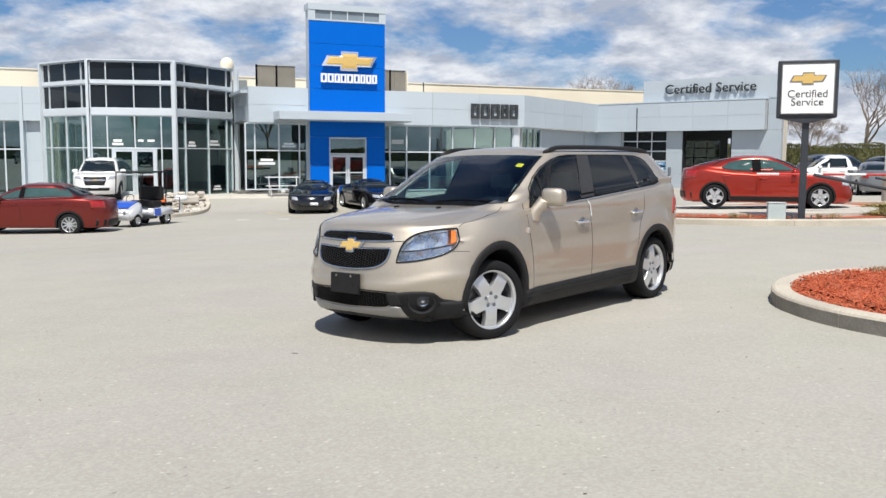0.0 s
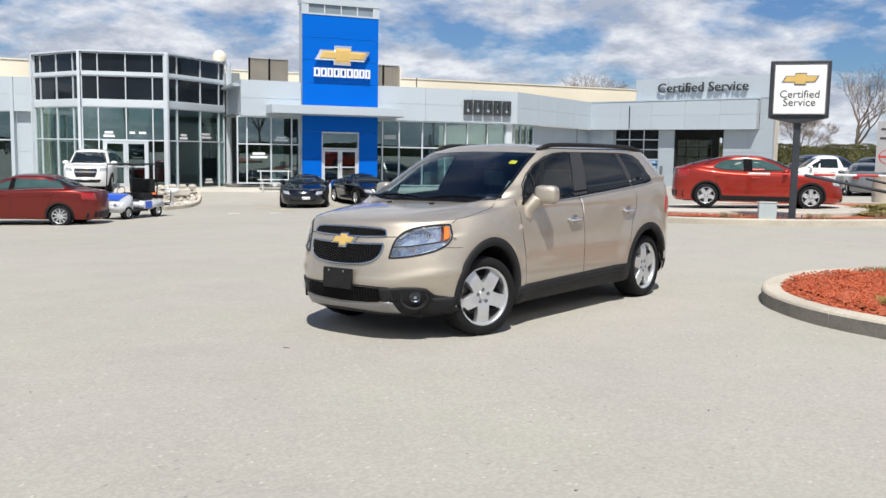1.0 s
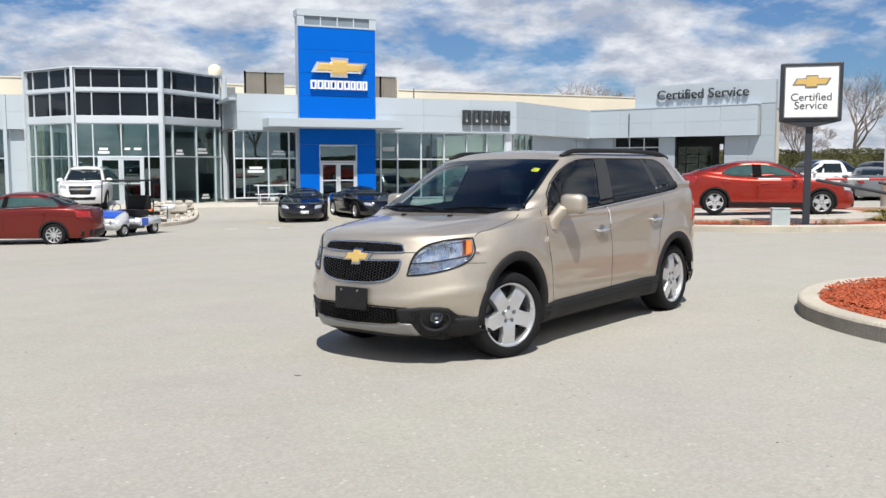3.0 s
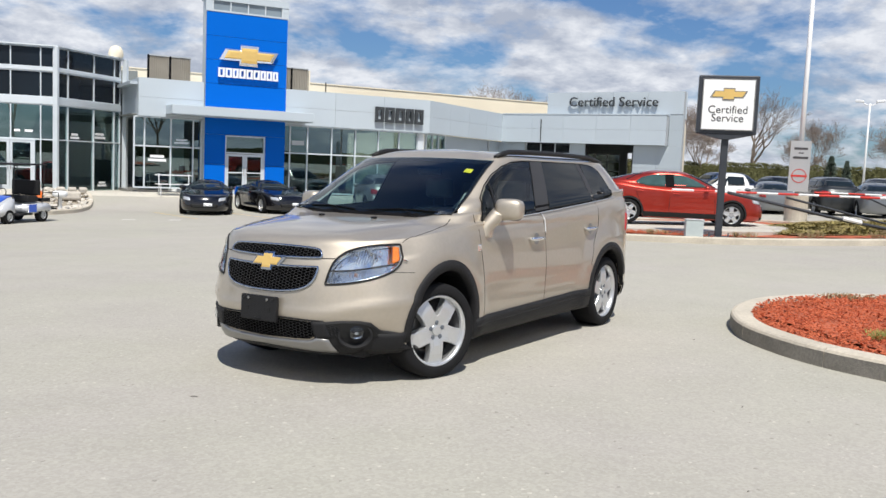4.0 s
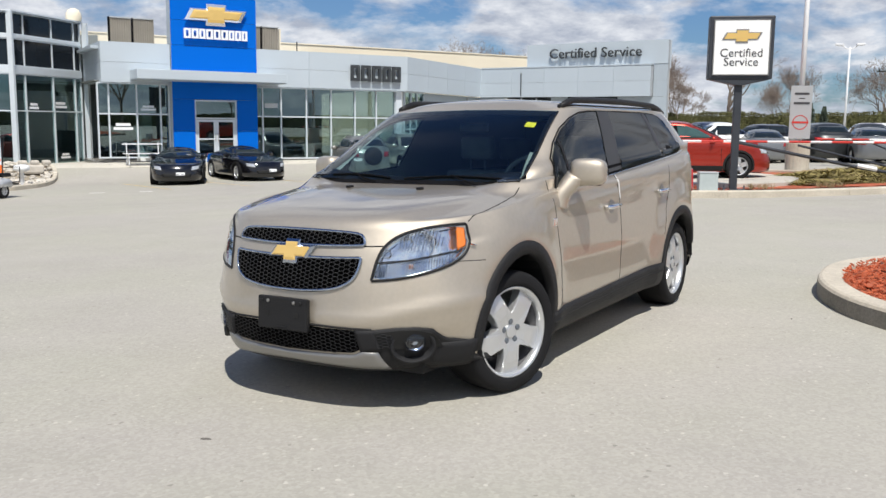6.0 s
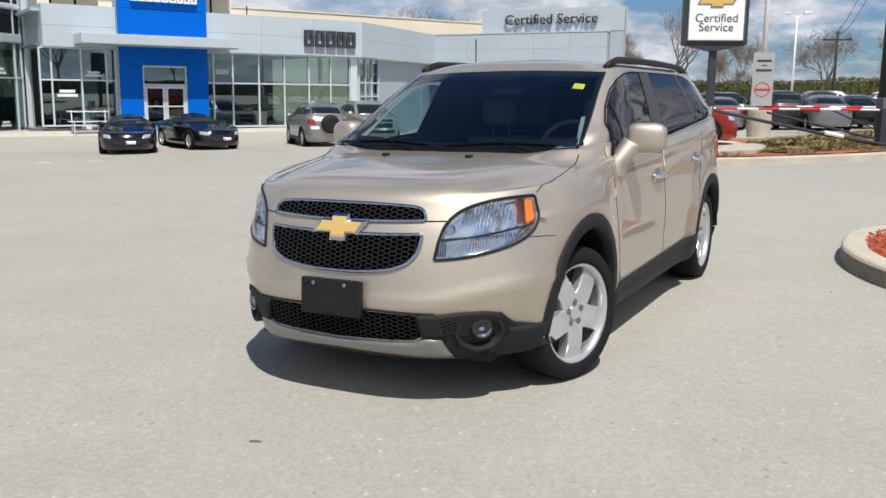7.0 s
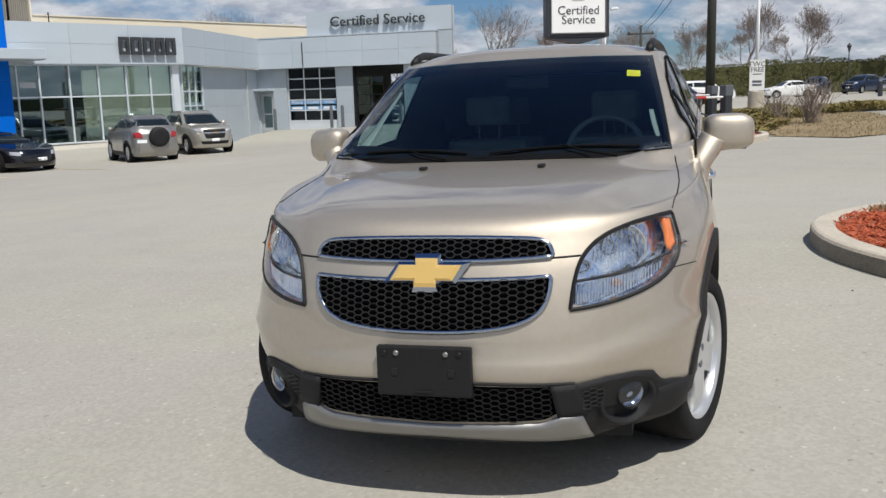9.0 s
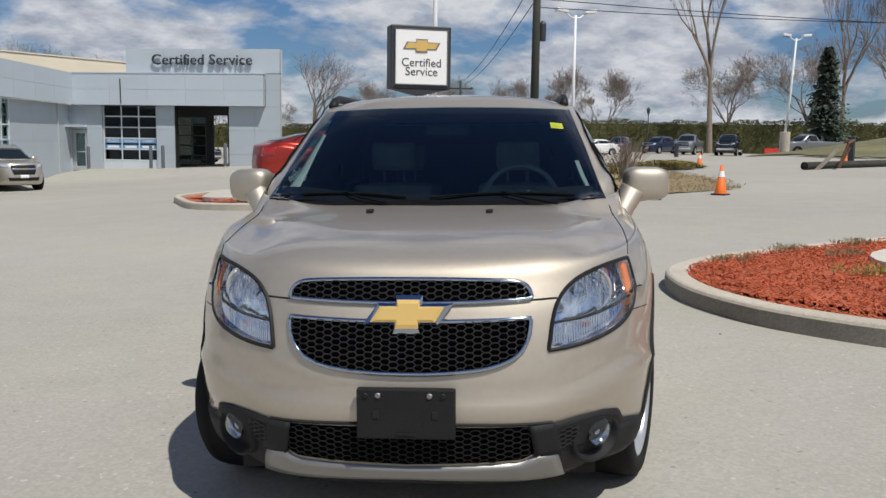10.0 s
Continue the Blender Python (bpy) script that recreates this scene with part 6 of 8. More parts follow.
BG_UP, BG_LO = arc(0.392, 0.432, 0.426, 12), [(-0.405, 0.335), (-0.365, 0.315), (0, 0.303), (0.365, 0.315), (0.405, 0.335)]
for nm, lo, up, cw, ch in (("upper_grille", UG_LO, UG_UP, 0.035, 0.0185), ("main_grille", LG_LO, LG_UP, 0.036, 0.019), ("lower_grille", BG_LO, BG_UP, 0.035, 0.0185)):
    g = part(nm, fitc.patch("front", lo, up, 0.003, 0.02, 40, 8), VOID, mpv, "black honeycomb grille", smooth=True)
    reg = [tuple(p) for p in lo] + [tuple(p) for p in up[::-1]]
    # Lower bars use the darker plastic for the shade of their deeper recess
    part("honeycomb", hex_mesh(reg, cw, ch, 0.012 if nm != "lower_grille" else 0.006, 0.0021), MESH_BAR if nm != "lower_grille" else BLACK_PL, g, kind="stuff")
    if nm != "lower_grille":
        part("grille_surround", fitc.bead(bmesh.new(), "front", reg, 0.0085, 0.006, True, 0.012), CHROME_SKY, g, "chrome grille surround", smooth=True)
for sd in (1, -1):
    reg = [(sd * 0.475, 0.345), (sd * 0.535, 0.345), (sd * 0.545, 0.418), (sd * 0.468, 0.412)]
    part("corner_mesh", hex_mesh(reg if sd > 0 else reg[::-1], 0.026, 0.015, 0.016, 0.0018), MESH_BAR, mpv, kind="stuff")
    part("bumper_cheek", fitc.patch("front", [(sd * 0.405, 0.318), (sd * 0.49, 0.33)], [(sd * 0.385, 0.43), (sd * 0.465, 0.432)], 0.016, 0.04, 5, 5), GREY_PL, mpv, smooth=True)
part("skid_strip", fitc.patch("front", [(-0.50, 0.236), (-0.25, 0.252), (0, 0.258), (0.25, 0.252), (0.50, 0.236)], [(-0.475, 0.322), (-0.41, 0.328), (-0.37, 0.303), (0, 0.293), (0.37, 0.303), (0.41, 0.328), (0.475, 0.322)], 0.018, 0.04, 30, 4), SATIN, mpv, "satin silver skid strip", smooth=True)
part("lower_lip", fitc.patch("front", [(-0.79, 0.212), (-0.4, 0.21), (0.4, 0.21), (0.79, 0.212)], [(-0.79, 0.275), (-0.5, 0.24), (0, 0.262), (0.5, 0.24), (0.79, 0.275)], 0.008, 0.03, 26, 3), BLACK_PL, mpv, smooth=True)
part("grille_edge", fitc.bead(bmesh.new(), "front", [(-0.46, 0.432), (-0.2, 0.440), (0, 0.442), (0.2, 0.440), (0.46, 0.432)], 0.006, 0.002), SEAM, mpv)

# emblem on the nose
ez, ew = 0.785, 0.288
ep = fitc.at("front", 0, ez)
ETILT = Matrix.Translation((0, ep.y - 0.012, ez)) @ pose(0, 0, 0, -14, 0, 0)
em = part("emblem", bevelled(bowtie(0, 0, ew, 0.124, 0.35), bowtie(0, 0, ew * 0.84, 0.096, 0.30), 0.02, -0.004, -0.013), CHROME_SKY, mpv, "gold cross-shaped emblem in a chrome rim", ETILT)
part("emblem_face", bevelled(bowtie(0, 0, ew * 0.82, 0.092, 0.30), bowtie(0, 0, ew * 0.70, 0.066, 0.30), -0.010, -0.0145, -0.020), GOLD, em)

# plate holder
pp = fitc.at("front", 0.0, 0.50, 0)
plate = part("plate_holder", boxes((-0.156, 0.156, -0.014, 0.014, -0.083, 0.078), bevel=0.006), BLACK_PL, mpv, "empty black plastic plate holder", Matrix.Translation((0, pp.y - 0.022, 0.487)) @ pose(0, 0, 0, -3, 0, 0))
for x in (-0.128, -0.088, 0.075, 0.118):
    part("bolt", lathe(bmesh.new(), [(0.009, 0.0), (0.009, 0.004), (0.006, 0.006), (0, 0.006)], 10), SATIN if x in (-0.088, 0.075) else BLACK_PL, plate, m=pose(x, -0.014, 0.056, 90, 0, 0))
for x in (-0.095, 0.092):
    part("clip_slot", boxes((-0.011, 0.011, -0.003, 0.001, -0.013, 0.013), bevel=0.002), SEAM, plate, m=Matrix.Translation((x, -0.0145, -0.005)))
part("latch_bar", boxes((-0.03, 0.03, -0.004, 0.0, -0.003, 0.003)), GREY_PL, plate, m=Matrix.Translation((0.0, -0.0145, -0.066)))

# wipers, nozzles
for x0, x1, xp in ((0.60, -0.02, 0.52), (-0.12, -0.66, -0.20)):
    pts = [fitc.at("front", x0 + (x1 - x0) * k / 8, 1.083 + 0.013 * math.sin(math.pi * k / 8) + 0.016 * abs(x0 + (x1 - x0) * k / 8), 0.013) for k in range(9)]
    wp = part("wiper", tube(bmesh.new(), pts, 0.005, 6), MATT_BLACK, mpv, "black wiper")
    part("wiper_arm", tube(bmesh.new(), [fitc.at("front", xp, 1.062, 0.012), fitc.at("front", (xp + x0 + x1) / 3, 1.080, 0.024), pts[4] + Vector((0, -0.006, 0.008))], 0.006, 6, 0.004), MATT_BLACK, wp)
part("cowl", fitc.patch("top", [(-0.675, 0.262), (-0.4, 0.195), (0, 0.172), (0.4, 0.195), (0.675, 0.262)], [(-0.685, 0.345), (-0.4, 0.275), (0, 0.25), (0.4, 0.275), (0.685, 0.345)], 0.004, 0.02, 24, 2), MATT_BLACK, mpv, "black scuttle panel")
for x in (-0.242, 0.242):
    part("washer_jet", boxes((-0.014, 0.014, -0.022, 0.022, 0, 0.014), bevel=0.005), BLACK_PL, mpv, m=Matrix.Translation(fitc.at("top", x, -0.02, 0.0)))

# cabin
part("cabin_tub", boxes((-0.78, 0.78, 0.42, 2.28, 0.30, 0.36), (-0.78, -0.74, 0.5, 2.28, 0.36, 1.02), (0.74, 0.78, 0.5, 2.28, 0.36, 1.02), (-0.78, -0.74, 2.28, 3.1, 0.80, 1.06), (0.74, 0.78, 2.28, 3.1, 0.80, 1.06), (-0.72, 0.72, 0.40, 0.44, 0.36, 1.0), (-0.62, 0.62, 3.05, 3.09, 0.36, 1.45)), INTERIOR, mpv)
part("headlining", boxes((-0.56, 0.56, 1.08, 3.05, 1.49, 1.51)), INTERIOR, mpv)
part("dashboard", boxes((-0.74, 0.74, 0.55, 1.02, 0.78, 1.02), (-0.68, 0.68, 0.36, 0.60, 0.9, 1.03), (-0.14, 0.14, 0.92, 1.08, 0.55, 1.0), (0.22, 0.56, 0.80, 1.04, 1.02, 1.055), bevel=0.02), INTERIOR, mpv, "dark dashboard")
sw = Matrix.Translation((0.38, 1.06, 1.035)) @ pose(0, 0, 0, 64, 0, 0)
wheel_bm = bmesh.new()
tube(wheel_bm, [sw @ Vector((0.185 * math.cos(a * math.pi / 16), 0.185 * math.sin(a * math.pi / 16), 0)) for a in range(33)], 0.015, 8)
tube(wheel_bm, [sw @ Vector((-0.17, 0, 0)), sw @ Vector((0.17, 0, 0))], 0.02, 6)
lathe(wheel_bm, [(0.07, -0.02), (0.06, 0.02), (0, 0.025)], 14, sw)
part("steering_wheel", wheel_bm, WHEEL_GRIP, mpv, "dark steering wheel", smooth=True)
for x in (-0.37, 0.37):
    for y, top in ((1.30, 1.06), (1.92, 1.04)):
        bm = boxes((x - 0.24, x + 0.24, y - 0.05, y + 0.42, 0.45, 0.62), (x - 0.235, x + 0.235, y + 0.36, y + 0.52, 0.55, top + 0.02), (x - 0.13, x + 0.13, y + 0.40, y + 0.50, top + 0.10, top + 0.27), bevel=0.03)
        for q in (-0.06, 0.06):
            tube(bm, [(x + q, y + 0.45, top), (x + q, y + 0.45, top + 0.12)], 0.007, 6)
        part("seat", bm, FABRIC, mpv, "dark grey seat with headrest")
part("rear_view_mirror", boxes((-0.11, 0.11, 1.02, 1.05, 1.36, 1.42), bevel=0.012), BLACK_PL, mpv)
add_wheels(mpv, MPV, "five", steer=-16.5)
part("underbody", boxes((-0.62, 0.62, -0.6, 3.4, 0.19, 0.28)), BLACK_PL, mpv)
part("rear_screen", fitc.patch("rear", [(-0.66, 1.22), (0.66, 1.22)], [(-0.55, 1.47), (0.55, 1.47)], 0.006, 0.012, 12, 5), FAR_GLASS, mpv, smooth=True)


# ---------- parked cars ----------
def dress(s, kind, paint_mat, b_post=0.46, c_post=0.93, grille=(), glass_lift=0.05, face_z=None):
    """Windows, lamps, seams and handles in the usual places for the kind of body."""
    belt, wz, wb = s["belt"], s["wz"], s["wb"]
    cb, fb, rb, db = s["cowl"][0], s["roof_front"][0], s["roof_rear"][0], s["deck"][0]
    bp, cp = wb * b_post, wb * c_post
    z = lambda b: line(b, belt) + glass_lift
    top = wz - 0.045
    a0 = cb + 0.24
    rear_b = db - 0.22 if kind != "pickup" else rb - 0.02
    tip = rear_b - 0.04
    glass_rows = [([(a0, z(a0)), (bp - 0.04, z(bp))], [(a0 + 0.02, z(a0) + 0.03), (a0 + (fb - cb) * 0.62, (z(a0) + top) / 2 + 0.07), (fb + 0.30, top - 0.005), (bp - 0.02, top)])]
    if kind == "sedan":
        glass_rows.append(([(bp + 0.04, z(bp)), (cp, z(cp)), (tip, z(tip))], [(bp + 0.05, top), (min(cp, rb - 0.1), top - 0.012), ((rb + tip) / 2, (top + z(tip)) / 2 + 0.07), (tip + 0.01, z(tip) + 0.02)]))
    elif kind == "suv":
        glass_rows.append(([(bp + 0.04, z(bp)), (cp - 0.03, z(cp))], [(bp + 0.05, top), (cp - 0.05, top)]))
        glass_rows.append(([(cp + 0.04, z(cp)), (tip, z(tip) + 0.03)], [(cp + 0.02, top), (rb - 0.25, top - 0.02), (tip - 0.06, (top + z(tip)) / 2 + 0.04)]))
    elif cp < rear_b:
        glass_rows.append(([(bp + 0.04, z(bp)), (tip, z(tip))], [(bp + 0.05, top), (tip - 0.06, top)]))
    s["side_glass"] = tuple(glass_rows)
    s["door_lines"] = ((0.46, 0.44), (bp, bp + 0.02)) + (((cp + 0.06, cp - 0.22),) if kind != "pickup" or cp < rear_b else ())
    s["handles"] = (bp - 0.16, cp - 0.10)
    wgf, wrf = s["wg"], s["wr"]
    zc, zt = s["cowl"][1], s["roof_front"][1]
    s["screen"] = ([(-wgf + 0.10, zc + 0.035), (0, zc + 0.02), (wgf - 0.10, zc + 0.035)], [(-wrf + 0.06, zt - 0.04), (0, zt - 0.025), (wrf - 0.06, zt - 0.04)])
    zd, zr = s["deck"][1], s["roof_rear"][1]
    s["back_glass"] = ([(-wgf + 0.13, zd + 0.05), (wgf - 0.13, zd + 0.05)], [(-wrf + 0.09, zr - 0.05), (wrf - 0.09, zr - 0.05)])
    lz = face_z or s["lip"][1]
    w = s["w"]
    s["mirror"] = (cb + 0.36, z(cb) - 0.01)
    s["lamps"] = (([(w * 0.52, lz - 0.17), (w * 0.80, lz - 0.13)], [(w * 0.56, lz - 0.04), (w * 0.80, lz - 0.02)], LENS_FAR),)
    tz = s["tail_lip"][1]
    s["rear_lamps"] = (([(w * 0.56, tz - 0.24), (w * 0.86, tz - 0.22)], [(w * 0.60, tz - 0.04), (w * 0.86, tz - 0.03)], RED_LENS),)
    s["front_parts"] = tuple(grille)
    return s


def face_parts(lz, w, split=True, bumper=True, bar=None, plate=True):
    out = []
    if split:
        out += [("upper_grille", "front", [(-0.44, lz - 0.16), (0.44, lz - 0.16)], [(-0.42, lz - 0.06), (0.42, lz - 0.06)], BLACK_PL),
                ("lower_grille", "front", [(-0.36, lz - 0.40), (0.36, lz - 0.40)], [(-0.43, lz - 0.22), (0.43, lz - 0.22)], BLACK_PL),
                ("grille_bar", "front", [(-0.44, lz - 0.21), (0.44, lz - 0.21)], [(-0.44, lz - 0.17), (0.44, lz - 0.17)], CHROME),
                ("emblem", "front", [(-0.07, lz - 0.215), (0.07, lz - 0.215)], [(-0.07, lz - 0.165), (0.07, lz - 0.165)], GOLD)]
    if bumper:
        out += [("air_intake", "front", [(-w * 0.55, lz - 0.62), (w * 0.55, lz - 0.62)], [(-w * 0.6, lz - 0.50), (w * 0.6, lz - 0.50)], BLACK_PL)]
    if plate:
        out += [("plate", "front", [(-0.15, lz - 0.52), (0.15, lz - 0.52)], [(-0.15, lz - 0.41), (0.15, lz - 0.41)], WHITE_LETTER)]
    return out


RED_CAR, VOLT_RED, WHITE_CAR = paint("dark_red_paint", (0.20, 0.020, 0.014), 0.70, 0.34), paint("bright_red_paint", (0.40, 0.034, 0.020), 0.65, 0.34), paint("white_paint", (0.80, 0.80, 0.79), 0.0, 0.3)
BLACK_CAR, SILVER_CAR, GOLD_CAR = mat("black_paint", (0.006, 0.006, 0.008), 0.10, 0.0, 0.02, 2, coat=0.8, spec=0.4), paint("grey_silver_paint", (0.33, 0.32, 0.30), 0.7, 0.35), paint("pale_gold_paint", (0.50, 0.47, 0.41), 0.65, 0.35)
GREY_CAR, NAVY_CAR, DKGREEN_CAR = paint("grey_paint", (0.25, 0.26, 0.27), 0.6, 0.35), paint("navy_paint", (0.02, 0.035, 0.08), 0.3, 0.3), paint("charcoal_paint", (0.035, 0.038, 0.04), 0.4, 0.3)


def on_ground(x, y, rz, up=0.0):
    return pose(x, y, ground_z(x, y) + up, 0, 0, rz)


def sedan(mat_):
    s = spec(2.685, -0.90, 3.70, 0.895, 1.475, 0.21, (-0.74, 0.80), (0.42, 0.985), (1.20, 1.395), (2.35, 1.405), (3.05, 1.06), (3.60, 1.00), [(-0.9, 0.80), (-0.4, 0.87), (0.5, 0.955), (2.0, 1.02), (3.0, 1.03), (3.7, 0.98)], 0.76, 0.55, 0.315, 0.215, 0.205, 3.0, 3.6)
    s["wz"] = 1.39
    return dress(s, "sedan", mat_, 0.50, 0.93, face_parts(0.80, 0.89))


TEAL_GLASS = mat("pale_car_glass", (0.045, 0.085, 0.085), 0.015, 0, 0.2, 4, spec=0.22)


def lit_windows(car, fit, s):
    """Side glass through which the pale cabin shows."""
    for ob in car.children:
        if ob.name.startswith("side_window"):
            ob.data.materials[0] = TEAL_GLASS
    for way in ("left", "right"):
        part("door_pillar", fit.patch(way, [(1.27, 1.02), (1.42, 1.03)], [(1.30, 1.345), (1.42, 1.348)], 0.010, 0.02, 2, 4), MATT_BLACK, car, "black door pillar")
        part("window_chrome", fit.bead(bmesh.new(), way, [(0.68, 0.995), (1.5, 1.035), (2.3, 1.075), (2.78, 1.085)], 0.007, 0.004), CHROME, car)


def teal_windows(car, fit, s):
    for ob in car.children:
        if ob.name.startswith("side_window"):
            ob.data.materials[0] = TEAL_GLASS
    for way in ("left", "right"):
        part("door_pillar", fit.patch(way, [(1.50, 0.990), (1.73, 0.990)], [(1.52, 1.326), (1.74, 1.326)], 0.012, 0.02, 4, 6), MATT_BLACK, car, "black door pillar")


def hatch(mat_):
    s = spec(2.685, -0.95, 3.55, 0.894, 1.435, 0.17, (-0.78, 0.78), (0.30, 0.98), (1.12, 1.375), (2.15, 1.385), (3.30, 1.10), (3.50, 1.04), [(-0.9, 0.78), (-0.4, 0.86), (0.5, 0.93), (1.6, 0.915), (2.3, 0.955), (3.0, 1.04), (3.7, 1.04)], 0.78, 0.56, 0.325, 0.222, 0.215, 3.0, 3.8)
    s["wz"], s["handle_mat"] = 1.36, mat_
    s = dress(s, "sedan", mat_, 0.60, 0.93, face_parts(0.78, 0.89))
    s["side_glass"] = (([(0.66, 1.02), (1.53, 0.995)], [(0.68, 1.04), (1.0, 1.22), (1.28, 1.305), (1.55, 1.318)]), ([(1.70, 0.995), (2.2, 1.01), (2.52, 1.075)], [(1.71, 1.318), (2.05, 1.305), (2.35, 1.225), (2.53, 1.09)]))
    return s


def suv(mat_, h=1.70, lng=0.0, w=0.92):
    s = spec(2.86 + lng, -0.92, 3.72 + lng, w, h, 0.24, (-0.78, 1.02), (0.36, 1.13), (1.02, h - 0.10), (3.05 + lng, h - 0.10), (3.50 + lng, 1.25), (3.62 + lng, 1.12), [(-0.9, 1.0), (-0.4, 1.04), (0.5, 1.10), (2.0, 1.15), (3.8 + lng, 1.20)], 0.80, 0.64, 0.36, 0.235, 0.235, 3.1, 4.6)
    s["wz"], s["mid1"] = h - 0.11, 2.2 + lng
    return dress(s, "suv", mat_, 0.46, 0.88, face_parts(1.02, w))


def coupe(mat_):
    s = spec(2.57, -1.02, 3.70, 0.94, 1.27, 0.16, (-0.86, 0.70), (0.62, 0.92), (1.42, 1.20), (1.95, 1.21), (2.80, 0.98), (3.55, 0.95), [(-0.9, 0.70), (-0.2, 0.82), (0.8, 0.89), (2.0, 0.93), (3.7, 0.93)], 0.74, 0.50, 0.325, 0.225, 0.245, 2.9, 3.6)
    s["wz"] = 1.19
    s = dress(s, "sedan", mat_, 0.72, 0.80, [("air_intake", "front", [(-0.45, 0.30), (0.45, 0.30)], [(-0.5, 0.42), (0.5, 0.42)], SEAM), ("plate", "front", [(-0.02, 0.36), (0.28, 0.36)], [(-0.02, 0.46), (0.28, 0.46)], WHITE_LETTER)])
    s["handles"], s["door_lines"] = (1.75,), ((0.60, 0.55), (1.95, 1.92))
    return s


def pickup(mat_):
    s = spec(3.65, -0.95, 4.85, 0.97, 1.88, 0.30, (-0.82, 1.15), (0.42, 1.25), (1.05, 1.76), (2.05, 1.77), (2.30, 1.27), (4.78, 1.24), [(-0.9, 1.12), (-0.4, 1.18), (0.5, 1.22), (2.0, 1.24), (4.9, 1.24)], 0.84, 0.66, 0.40, 0.24, 0.26, 3.3, 5.0)
    s["wz"], s["mid1"] = 1.76, 2.3
    return dress(s, "pickup", mat_, 0.32, 0.50, [("grille", "front", [(-0.52, 0.82), (0.52, 0.82)], [(-0.52, 1.10), (0.52, 1.10)], BLACK_PL), ("grille_bar", "front", [(-0.54, 0.94), (0.54, 0.94)], [(-0.54, 0.99), (0.54, 0.99)], CHROME),
                                                 ("bumper", "front", [(-0.85, 0.50), (0.85, 0.50)], [(-0.85, 0.68), (0.85, 0.68)], CHROME)])


def roof_bars(car, fit, s):
    for sd in (1, -1):
        pts = resample([(sd * (s["wr"] - 0.07), s["roof_front"][0] + 0.3), (sd * (s["wr"] - 0.07), s["roof_rear"][0] - 0.2)], 8)
        part("roof_rail", tube(bmesh.new(), [fit.at("top", *p) + Vector((0, 0, 0.05 if 0 < i < 7 else 0.0)) for i, p in enumerate(pts)], 0.018, 6), SATIN, car)


def spare_wheel(car, fit, s):
    p = fit.at("rear", -0.05, 0.92)
    sp = part_empty("spare_wheel", car, Matrix.Translation(p + Vector((0, 0.10, 0))) @ pose(0, 0, 0, -90, 0, 0))
    part("tyre", lathe(bmesh.new(), [(0.0, 0.10), (0.20, 0.11), (0.30, 0.10), (0.345, 0.06), (0.35, -0.06), (0.30, -0.10), (0, -0.10)], 28), GREY_PL, sp, "dark grey spare wheel cover", smooth=True)
    part("plate", fit.patch("rear", [(0.36, 0.72), (0.66, 0.72)], [(0.36, 0.83), (0.66, 0.83)], 0.012, 0.02, 3, 2), WHITE_LETTER, car)
    part("rear_bumper", fit.patch("rear", [(-0.80, 0.40), (0.80, 0.40)], [(-0.80, 0.58), (0.80, 0.58)], 0.03, 0.05, 8, 3), SILVER_CAR, car)


def rear_dress(car, fit, s):
    part("rear_bumper", fit.patch("rear", [(-0.70, 0.26), (0.70, 0.26)], [(-0.72, 0.44), (0.72, 0.44)], 0.012, 0.03, 8, 3), BLACK_PL, car, smooth=True)


plain_car("red_saloon", "dark red four-door saloon parked on the lot", "car", on_ground(-12.30, 26.15, -90), sedan(RED_CAR), RED_CAR, "ten", extras=(rear_dress, lit_windows))
plain_car("red_hatchback", "bright red hatchback with chrome wheels on a concrete pad", "car", pose(11.05, 23.87, 0.10, 0, 0, 75.5), hatch(VOLT_RED), VOLT_RED, "five", clad=BLACK_PL, extras=(rear_dress, teal_windows))
plain_car("white_suv", "white sport utility with roof rails by the pavilion", "car", on_ground(-12.95, 37.6, 12), suv(WHITE_CAR, 1.74, 0.12, 0.96), WHITE_CAR, "six", extras=(roof_bars,))
plain_car("black_sports_car", "black older sports coupe nose out by the entrance", "car", on_ground(-3.85, 35.4, 3), coupe(BLACK_CAR), BLACK_CAR, "five")
plain_car("black_sports_car", "black low sports car parked at an angle by the entrance", "car", on_ground(-1.05, 37.2, 24), coupe(BLACK_CAR), BLACK_CAR, "ten")
plain_car("silver_off_roader", "grey compact off-roader with a covered spare wheel", "car", on_ground(2.8, 40.2, -173), suv(SILVER_CAR, 1.68, -0.36, 0.87), SILVER_CAR, "six", 0.05, clad=GREY_PL, extras=(roof_bars, spare_wheel))
plain_car("gold_crossover", "pale gold crossover beside the showroom side wall", "car", on_ground(5.7, 40.5, 7), suv(GOLD_CAR, 1.68, 0.0, 0.92), GOLD_CAR, "six", 0.04, clad=GREY_PL, extras=(roof_bars,))

